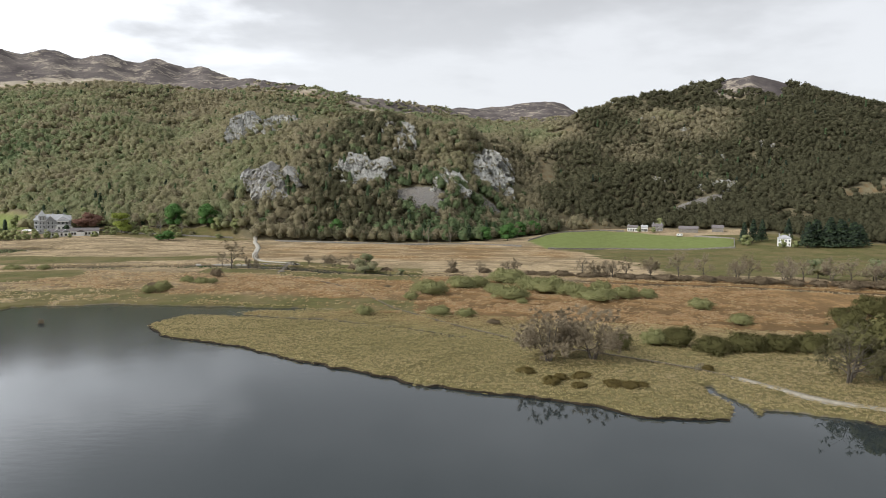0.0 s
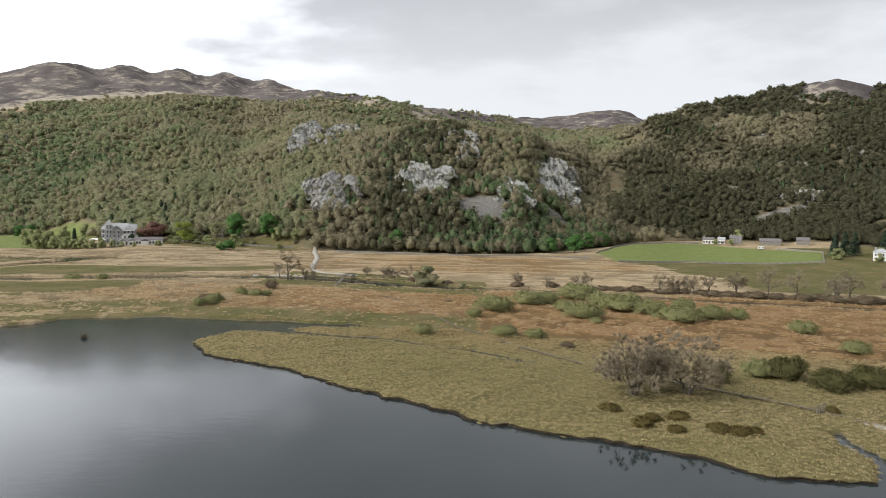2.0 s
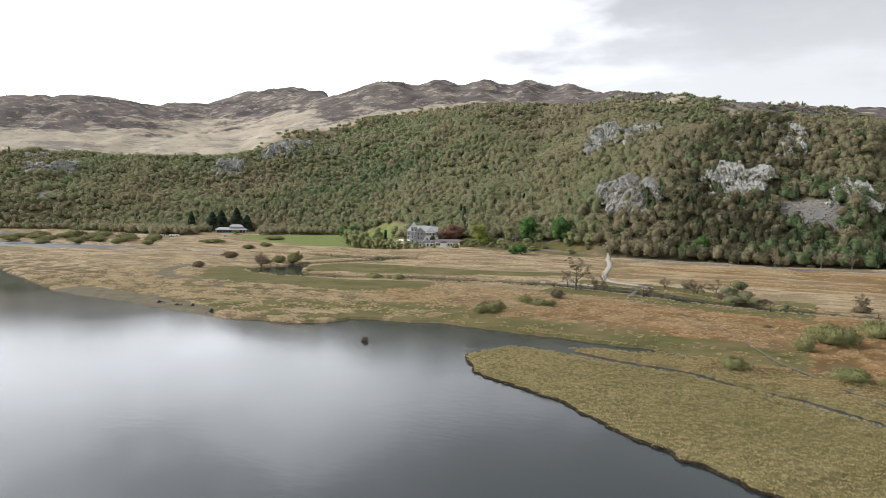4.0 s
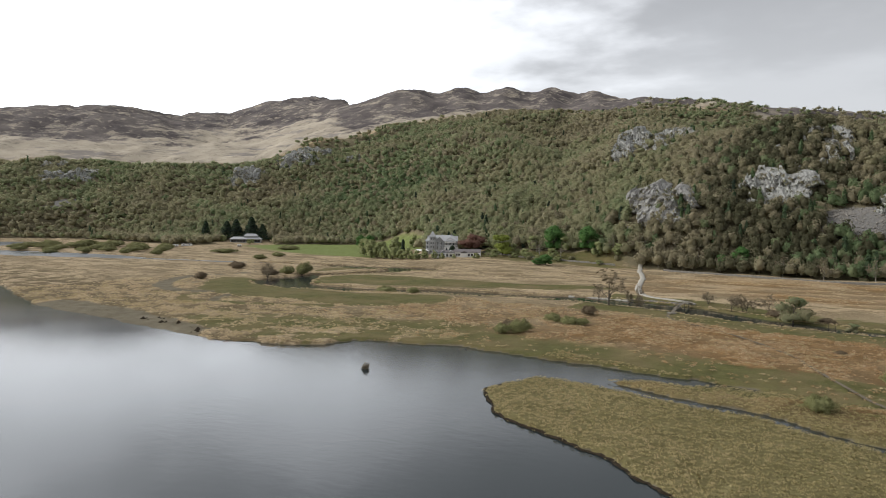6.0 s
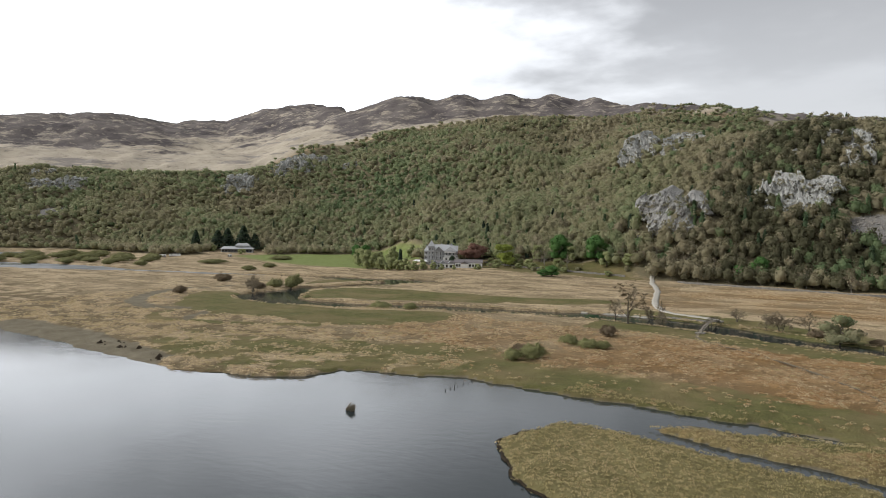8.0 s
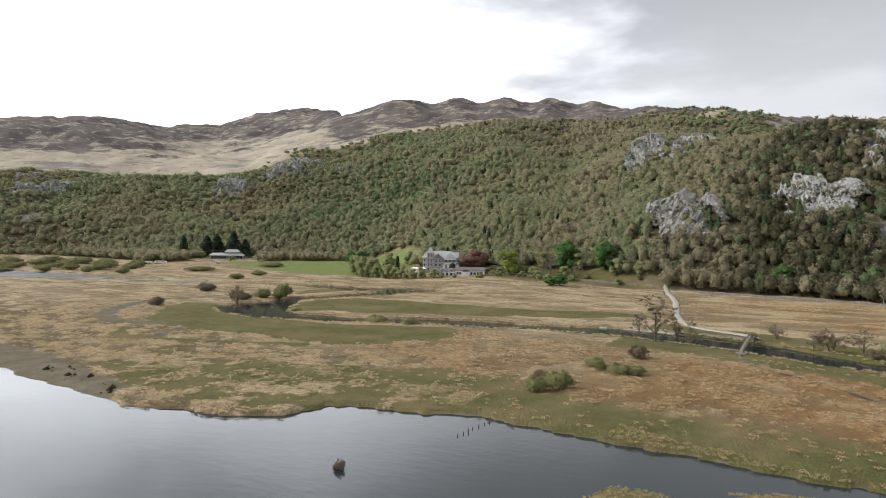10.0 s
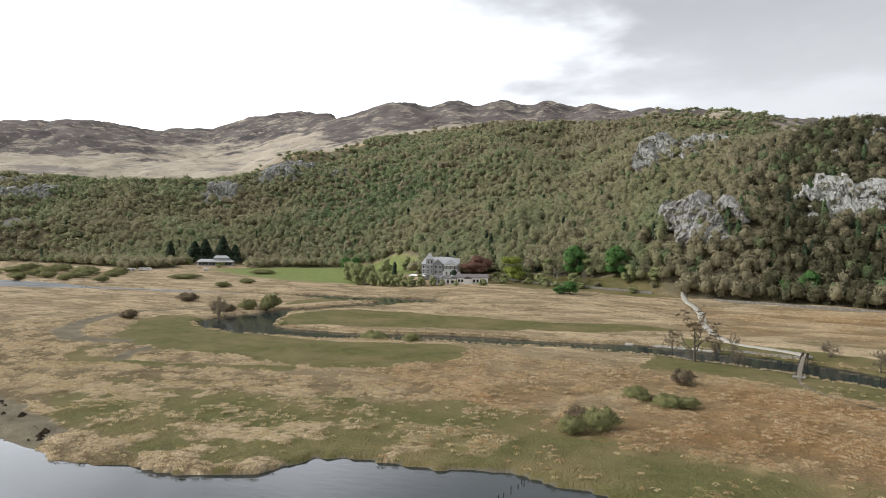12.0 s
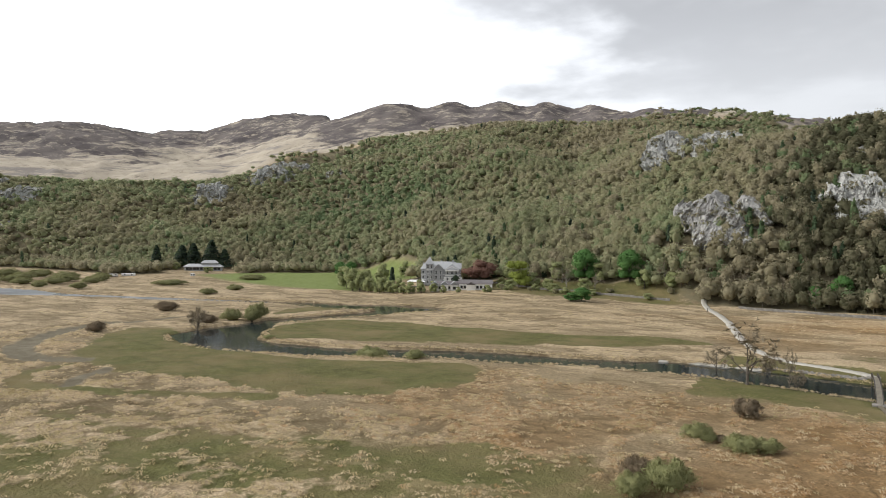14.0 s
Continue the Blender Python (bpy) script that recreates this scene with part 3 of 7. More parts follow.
HOLLOW = [(-279, 293), (-277, 282), (-268, 271), (-258, 270), (-249, 274), (-238, 277), (-228, 282), (-216, 288), (-205, 294)]
MUD_FLAT = [(-194, 216), (-194, 225), (-202, 229), (-212, 230), (-225, 233), (-245, 238), (-263, 241), (-300, 240), (-300, 205), (-222, 205), (-202, 206)]
PALE_ISLE = [(-253, 281), (-261, 290), (-255, 294), (-244, 295), (-234, 298), (-224, 296), (-214, 296), (-222, 293), (-232, 285), (-246, 282)]
FIELD_FARM = [(72, 588), (97, 643), (116, 661), (152, 674), (179, 672), (205, 636), (224, 618), (246, 587), (226, 538), (177, 548), (133, 552), (81, 537)]
FIELD_HOTEL = [(-590, 605), (-565, 655), (-500, 705), (-450, 705), (-392, 668), (-380, 640), (-395, 610), (-385, 562), (-440, 562), (-520, 580)]


def cover_meadow(x, y, z):
    """Green turf, rust-coloured rush and bare mud, each 0 to 1."""
    d = water_depth(x, y)
    green = 1 - step(-3, 4, inside_distance(x, y, GREEN_LOOP) + 2 * rough(x, y, 12, 8, 2))
    green = np.maximum(green, 1 - step(-3, 4, inside_distance(x, y, GREEN_ISLAND) + 2 * rough(x, y, 12, 9, 2)))
    green = np.maximum(green, 1 - step(-2, 2, inside_distance(x, y, GREEN_EYOT) + 1.5 * rough(x, y, 12, 9, 2)))
    green = np.maximum(green, 0.8 * patch(x, y, -168, 246, 66, 22, -6, 0.4))
    green = np.maximum(green, 0.92 * (1 - step(9, 25, np.abs(d - 9) + 3 * rough(x, y, 16, 37, 2))) * (x > -125) * (x < -10) * (y > 236))
    green = np.maximum(green, 0.7 * patch(x, y, -55, 240, 40, 8, 0))
    green = np.maximum(green, 0.95 * patch(x, y, 260, 425, 150, 60, 6, 0.5))
    green = np.maximum(green, 0.6 * patch(x, y, -60, 430, 90, 10, 0, 0.5))
    green = np.maximum(green, 0.95 * patch(x, y, -245, 592, 100, 30, -4, 0.4))
    green = np.maximum(green, 0.55 * patch(x, y, 95, 135, 30, 12, 0, 0.5))
    green = np.maximum(green, 0.45 * patch(x, y, -30, 250, 55, 14, -20, 0.5))
    rust = (0.72 * step(-170, -90, x) + 0.28 * step(-50, 20, x)) * (1 - step(330, 350, y)) * step(175, 230, y)
    green = np.maximum(green, 0.95 * (1 - step(-14, 6, inside_distance(x, y, FARM_FLAT) + 8 * rough(x, y, 30, 19, 3))))
    green = np.maximum(green, 0.87 * (1 - step(-5, 4, inside_distance(x, y, GREEN_SHORE) + 4 * rough(x, y, 12, 29, 3))))
    hollow, _ = segment_distance(x, y, HOLLOW)
    green = np.maximum(green, 0.95 * (1 - step(2.0, 4.5, hollow + 1.5 * waves(x, y, 8, 7))))
    green = green * step(-1.5, 1.5, inside_distance(x, y, PALE_ISLE) + 2.0 * rough(x, y, 8, 17, 3))
    rust = np.maximum(rust, 0.55 * patch(x, y, -140, 320, 60, 40, 10, 0.6))
    rust = np.maximum(rust, 0.55 * patch(x, y, -20, 500, 130, 75, 0, 0.5))
    rust = np.maximum(rust, np.where(x > 60, clearings(x, y), 0))
    ox, run = segment_distance(x, y, OXBOW)
    mud = 0.62 * (1 - step(0.6, 1.9, ox - 3.6 * step(0.0, 0.55, run) + 0.8 * waves(x, y, 7, 4)))
    arm, _ = segment_distance(x, y, [(-264, 293), (-259, 283), (-254, 276)])
    mud = np.maximum(mud, 0.6 * (1 - step(1.5, 3.5, arm)))
    beach = step(-165, -190, x) * step(-340, -300, x) * (y < 250)
    mud = np.maximum(mud, 0.6 * (1 - step(-1.0, 1.0, inside_distance(x, y, MUD_FLAT) + 1.6 * rough(x, y, 6, 14, 3))))
    mud = np.maximum(mud, (1 - step(0.05, 0.45, d)) * (1 - beach) * step(300, 262, y))
    return green, rust, np.where(z > 2.5, 0, mud)


def wood_edge(bearing):
    """How far up each bearing the woods reach."""
    return np.interp(bearing, [-60, -29, -27, -25, -15, -4, 0, 4, 9, 14, 21, 29, 36, 41, 47, 51, 57, 64, 85], [1260, 1240, 1165, 1240, 1500, 1500, 1300, 1200, 1190, 1200, 1300, 1330, 1290, 1235, 1190, 1275, 1345, 1420, 1500])


def wood_foot(bearing):
    """Where the woods begin, at the foot of the fells or on the flat before it."""
    return np.interp(bearing, [-60, -35, -22, -15, -10, -6, 0, 12, 20, 25, 31, 36, 40, 47, 51, 57, 64, 85], [640, 640, 700, 645, 572, 528, 518, 538, 566, 596, 655, 745, 770, 785, 800, 965, 1010, 1150])


def clearings(x, y):
    """Open bracken, scree and rough pasture inside the woods."""
    c = patch(x, y, 332, 664, 26, 17, -60, 0.3)
    c = np.maximum(c, patch(x, y, 415, 682, 26, 18, 10, 0.3))
    c = np.maximum(c, patch(x, y, 150, 708, 45, 20, 20, 0.3))
    c = np.maximum(c, patch(x, y, 120, 815, 9, 34, 0, 0.3))
    c = np.maximum(c, patch(x, y, 160, 940, 26, 15, 0, 0.4))
    c = np.maximum(c, patch(x, y, -250, 600, 78, 15, -4, 0.3))
    c = np.maximum(c, 1 - step(-6, 6, inside_distance(x, y, FIELD_HOTEL)))
    c = np.maximum(c, patch(x, y, -612, 630, 34, 56, 45, 0.2))
    return c


SCREES = [(-25, 641, 26, 20), (44, 672, 20, 11), (272, 746, 34, 9), (-956, 625, 12, 30)]


def cover_high(x, y, z):
    """Woodland floor, open moor and mown field."""
    bearing, far = hub_polar(x, y)
    foot = wood_foot(bearing)
    top = wood_edge(bearing)
    wood = step(-8, 8, far - foot) * (1 - step(-25, 25, far - top + 22 * rough(x, y, 60, 12, 3)))
    wood = wood * (1 - clearings(x, y) * np.where(x > 60, 0.3, 1.0))
    crest = np.interp(bearing, BEARING, CREST_R)
    high = np.where(bearing < 36, step(top, top + 90 + 170 * step(14, 22, bearing), far), step(crest - 760, crest - 300, far))
    peak = step(37.5, 42, bearing) * (1 - step(45, 49, bearing))
    high = high + (step(crest - 1050, crest - 600, far) - high) * peak
    moor = step(0, 60, far - top) * 0.45 + high * 0.5 * step(0, 100, far - top)
    moor = np.where((bearing > -13) & (bearing < 2) & (far > 1800), 1.0, moor)
    moor = np.where((bearing < -10) & (far > 1100) & (far < 2000), np.maximum(moor, step(-60, 0, far - top)), moor)
    moor = np.where((np.abs(bearing + 26.5) < 3.2) & (far < 2000), np.maximum(moor, step(1085, 1125, far)), moor)
    field = 1 - step(-2, 2, inside_distance(x, y, FIELD_FARM))
    field = np.maximum(field, 1 - step(-5, 5, inside_distance(x, y, FIELD_HOTEL)))
    return wood, moor, field


def cover_bare(x, y, z):
    """Stones, gravel paths and the sedge tongue by the lake."""
    rock = np.zeros(x.shape)
    for cx, cy, rx, ry in SCREES:
        rock = np.maximum(rock, patch(x, y, cx, cy, rx, ry, 0, 0.3))
    gravel = np.zeros(x.shape)
    g, _ = segment_distance(x, y, [(-140, 395), (-126, 397), (-112, 396)])
    gravel = np.maximum(gravel, 1 - step(0.7, 1.5, g))
    g, _ = segment_distance(x, y, MEADOW_PATH)
    gravel = np.maximum(gravel, 0.55 * (1 - step(0.4, 1.1, g)))
    g, _ = segment_distance(x, y, SHORE_PATH)
    gravel = np.maximum(gravel, 1 - step(0.8, 1.8, g))
    sedge = step(262, 222, y + 0.25 * (x + 90)) * step(-96, -90, x) + 0.8 * patch(x, y, -110, 262, 60, 14, -6, 0.5)
    sedge = sedge * (1 - step(118, 150, x))
    return rock, gravel, np.clip(sedge, 0, 1)


GRAVEL_PATH = [(-160, 592), (-152, 560), (-144, 537), (-136, 510), (-131, 487), (-124, 455), (-118, 436), (-113, 423), (-106, 413), (-98, 409), (-86, 404), (-84, 398)]
MEADOW_PATH = [(-84.5, 360), (-83, 348), (-79, 339), (-71, 332)]
SHORE_PATH = [(65.5, 151), (69, 146), (72, 140), (75, 135.5), (79, 132.5), (84, 129), (95, 122), (120, 112), (160, 100)]
ground = build_ground()


def ribbon(name, label, category, line, half, lift, material):
    """A path laid over the ground, thin but solid, with ragged verges."""
    rng = np.random.default_rng(len(line))
    pts = []
    for (ax, ay), (bx, by) in zip(line, line[1:]):
        n = max(int(math.hypot(bx - ax, by - ay) / 1.5), 1)
        pts += [(ax + (bx - ax) * k / n, ay + (by - ay) * k / n) for k in range(n)]
    pts = np.array(pts + [line[-1]], float)
    for _ in range(6):
        pts[1:-1] = 0.5 * pts[1:-1] + 0.25 * (pts[:-2] + pts[2:])
    d = np.gradient(pts, axis=0)
    nrm = np.stack([-d[:, 1], d[:, 0]], -1) / np.linalg.norm(d, axis=1, keepdims=True)
    w = half * (1 + 0.14 * rng.normal(0, 1, (len(pts), 2)))
    rows = []
    for side, drop in ((-1, 0.5), (-1, 0.0), (-0.35, -0.03), (0.35, -0.03), (1, 0.0), (1, 0.5)):
        p = pts + nrm * side * (w[:, :1] if side < 0 else w[:, 1:]) * (1.08 if drop > 0 else 1)
        rows.append(np.c_[p, ground_height(p[:, 0], p[:, 1], False) + lift - drop])
    verts = np.stack(rows, 1)
    n, k = verts.shape[:2]
    i, j = np.meshgrid(np.arange(n - 1), np.arange(k - 1), indexing="ij")
    faces = np.stack([i * k + j, i * k + j + 1, (i + 1) * k + j + 1, (i + 1) * k + j], -1).reshape(-1, 4)
    return tagged(new(name, mesh_from(name, verts.reshape(-1, 3), faces, material, smooth=True)), label, category, kind="structure")


M_GRAVEL = plain_material("pale_path_gravel", (0.3, 0.28, 0.24), (0.44, 0.42, 0.37), 0.8, 0.9, 0.15, 0.4)
M_TRODDEN = plain_material("trodden_path_gravel", (0.2, 0.18, 0.14), (0.33, 0.305, 0.25), 0.8, 0.9, 0.15, 0.4)
ribbon("lakeside_path", "pale trodden gravel path beside the lake", "path", SHORE_PATH, 0.8, 0.55, M_TRODDEN)
ribbon("gravel_path", "pale gravel path from the road to the footbridge", "path", GRAVEL_PATH, 1.5, 0.3, M_GRAVEL)

lake = bmesh.new()
bmesh.ops.create_grid(lake, x_segments=1, y_segments=1, size=4200)
lake_ob = part("lake_water", lake, M_WATER, None)
tagged(lake_ob, "dark still lake and river water reflecting the clouds", "lake", kind="structure")



def peat_bank(line, level=0.1, rise=0.3):
    """The undercut peat edge of the sedge tongue and meadow, following the water's edge."""
    pts = []
    for (ax, ay), (bx, by) in zip(line, line[1:]):
        n = max(int(math.hypot(bx - ax, by - ay) / 0.8), 1)
        pts += [(ax + (bx - ax) * k / n, ay + (by - ay) * k / n) for k in range(n)]
    p = np.array(pts)
    for _ in range(5):
        d0 = water_depth(p[:, 0], p[:, 1])
        gx = water_depth(p[:, 0] + 0.4, p[:, 1]) - d0
        gy = water_depth(p[:, 0], p[:, 1] + 0.4) - d0
        size = np.hypot(gx, gy) + 1e-6
        p = p - np.stack([gx, gy], -1) / size[:, None] * np.clip(d0 - level, -1.5, 1.5)[:, None]
    d = np.gradient(p, axis=0)
    out = np.stack([d[:, 1], -d[:, 0]], -1) / (np.linalg.norm(d, axis=1, keepdims=True) + 1e-6)
    side = np.sign(water_depth(*(p + out * 1.5).T) - water_depth(*(p - out * 1.5).T))[:, None]
    out = -out * side
    top = rise + 0.14 * waves(p[:, 0], p[:, 1], 2.2, 5) + 0.12 * waves(p[:, 0], p[:, 1], 0.9, 8)
    rows = [np.c_[p + out * 0.05, np.full(len(p), -0.5)], np.c_[p + out * (0.1 + 0.22 * waves(p[:, 0], p[:, 1], 1.3, 3))[:, None], top * 0.55], np.c_[p + out * 0.1, top], np.c_[p - out * 0.35, top + 0.02], np.c_[p - out * 0.7, np.full(len(p), -0.2)]]
    v = np.stack(rows, 1)
    n, k = v.shape[:2]
    i, j = np.meshgrid(np.arange(n - 1), np.arange(k - 1), indexing="ij")
    keep = (np.linalg.norm(p[1:] - p[:-1], axis=1) < 2.5)[i]
    faces = np.stack([i * k + j, (i + 1) * k + j, (i + 1) * k + j + 1, i * k + j + 1], -1)[keep]
    return tagged(new("peat_bank", mesh_from("peat_bank", v.reshape(-1, 3), faces, M_PEAT)), "dark undercut peat bank at the lake edge", "bank", kind="structure")


M_PEAT = plain_material("wet_dark_peat", (0.018, 0.014, 0.01), (0.06, 0.047, 0.033), 1.4, 0.95, 0.05, 0.8)
peat_bank(SHORE_EAST[18:] + SHORE_CREEK[:2])
peat_bank(SHORE_EAST[2:7], 0.1, 0.2)
# ---- woodland on the fells: one sheet of many small crowns ----
RNG = np.random.default_rng(7)


def crown_template(kind, size, rng):
    """A tree of height 1 as loose triangles: a lumpy crown shell under a coat of leaf sprays, and a thin trunk."""
    segs, rings, sprays, spray = size
    lumps = rng.normal(0, 1, (9, 3)) + (0, 0, 0.5)
    lumps /= np.linalg.norm(lumps, axis=1, keepdims=True)
    reach = 0.75 + 0.5 * rng.random(9)

    def shell(d):
        """Where the crown's skin lies in the directions d."""
        if kind == "conifer":
            up = np.clip(0.5 + 0.5 * d[..., 2], 0, 1)
            w = 0.2 * (1 - up) ** 0.8 + 0.012
            flat = d[..., :2] / (np.linalg.norm(d[..., :2], axis=-1, keepdims=True) + 1e-6)
            w = w * (1 + 0.25 * np.sin(17 * up + 3 * np.arctan2(d[..., 1], d[..., 0])))
            return np.concatenate([flat * w[..., None], (0.06 + 0.94 * up)[..., None]], -1)
        near = (d[..., None, :] * lumps).sum(-1)
        r = 0.66 + 0.42 * (reach * np.exp(-((1 - near) / 0.16))).max(-1)
        return np.array([0, 0, 0.52]) + d * r[..., None] * (0.46, 0.46, 0.47)

    el, az = np.meshgrid(np.linspace(-0.75, 1.571, rings + 1), np.linspace(0, 6.2832, segs + 1)[:-1] + rng.random(), indexing="ij")
    d = np.stack([np.cos(el) * np.cos(az), np.cos(el) * np.sin(az), np.sin(el)], -1)
    heart = np.array([0, 0, 0.5])
    skin = heart + (shell(d) - heart) * (0.8 if kind == "broad" else 0.85) + rng.normal(0, 0.022, d.shape) * (el < 1.5)[..., None]
    tris = []
    for r in range(rings):
        for k in range(segs):
            n = (k + 1) % segs
            tris.append(((r, k), (r, n), (r + 1, n)))
            if r + 1 < rings:
                tris.append(((r, k), (r + 1, n), (r + 1, k)))
    core = np.array([[skin[c] for c in t] for t in tris])
    soft = np.zeros(skin.shape)
    for t, (a, b, c) in zip(tris, core):
        for corner in t:
            soft[corner] += np.cross(b - a, c - a)
    soft[-1] = soft[-1].sum(0)
    soft /= np.linalg.norm(soft, axis=-1, keepdims=True) + 1e-9
    normals = [np.array([soft[c] for c in t]) for t in tris]
    leaf = rng.normal(0, 1, (sprays, 3)) + (0, 0, 0.45)
    leaf /= np.linalg.norm(leaf, axis=1, keepdims=True)
    leaf[:, 2] = np.where(leaf[:, 2] < -0.6, -leaf[:, 2], leaf[:, 2])
    out = []
    for q in leaf:
        c = heart + (shell(q) - heart) * (0.78 + 0.36 * rng.random())
        nrm = q + rng.normal(0, 0.6, 3)
        nrm /= np.linalg.norm(nrm)
        t = np.cross(nrm, rng.normal(0, 1, 3))
        t /= np.linalg.norm(t)
        s, w = np.cross(nrm, t), spray * (0.55 + 0.9 * rng.random())
        out.append([c + w * (a * t + b * s) for a, b in ((-1.1, -0.7), (1.1, -0.8), (0.1, 1.2))])
        lie = q + 0.55 * nrm + (0, 0, 0.35)
        normals.append(np.repeat(lie[None], 3, 0) / np.linalg.norm(lie))
    for k in range(3):
        a0, a1, w = 2.1 * k, 2.1 * (k + 1), 0.02
        out.append([(w * math.cos(a0), w * math.sin(a0), -0.06), (w * math.cos(a1), w * math.sin(a1), -0.06), (0.0, 0.0, 0.6)])
        normals.append(np.repeat(np.array([[math.cos(a0 + 1), math.sin(a0 + 1), 0]]), 3, 0))
    verts = np.concatenate([core, np.array(out)]).reshape(-1, 3)
    return verts, np.concatenate(normals), np.r_[np.zeros(len(tris) + sprays), np.ones(3)]


def plant(name, places, heights, widths, tones, kind, size, mats, label, category, variants=10):
    """Joins many small trees into one mesh."""
    rng = np.random.default_rng(len(places) + size[2])
    pick = rng.integers(0, variants, len(places))
    verts, tone, slots, soft = [], [], [], []
    for v in range(variants):
        t, out, slot = crown_template(kind, size, rng)
        sel = np.nonzero(pick == v)[0]
        a = rng.random(len(sel)) * 6.283
        c, s = np.cos(a)[:, None], np.sin(a)[:, None]
        w, h = widths[sel][:, None], heights[sel][:, None]
        x = (t[None, :, 0] * c - t[None, :, 1] * s) * w + places[sel][:, 0:1]
        y = (t[None, :, 0] * s + t[None, :, 1] * c) * w + places[sel][:, 1:2]
        z = t[None, :, 2] * h + places[sel][:, 2:3]
        verts.append(np.stack([x, y, z], -1).reshape(-1, 3))
        soft.append(np.stack([out[None, :, 0] * c - out[None, :, 1] * s, out[None, :, 0] * s + out[None, :, 1] * c, out[None, :, 2] + 0 * c], -1).reshape(-1, 3))
        tone.append(np.repeat(tones[sel], len(t)))
        slots.append(np.tile(slot, len(sel)))
    verts = np.concatenate(verts)
    faces = np.arange(len(verts)).reshape(-1, 3)
    me = mesh_from(name, verts, faces, mats, np.concatenate(tone), np.concatenate(slots), smooth=True)
    me.normals_split_custom_set_from_vertices(np.concatenate(soft))
    return tagged(new(name, me), label, category, kind="stuff")


def sow(r0, r1, gap, b0, b1, rng):
    """Jittered places about gap metres apart between two distances and bearings."""
    out, r = [], r0
    while r < r1:
        n = int(radians(b1 - b0) * r / gap)
        b = np.radians(b0 + (b1 - b0) * (np.arange(n) + rng.random(n)) / n)
        rr = r + rng.random(n) * gap
        out.append(np.stack([HUB[0] - rr * np.sin(b), HUB[1] + rr * np.cos(b)], -1))
        r += gap * 0.9
    return np.concatenate(out)


CRAG_BARE = []


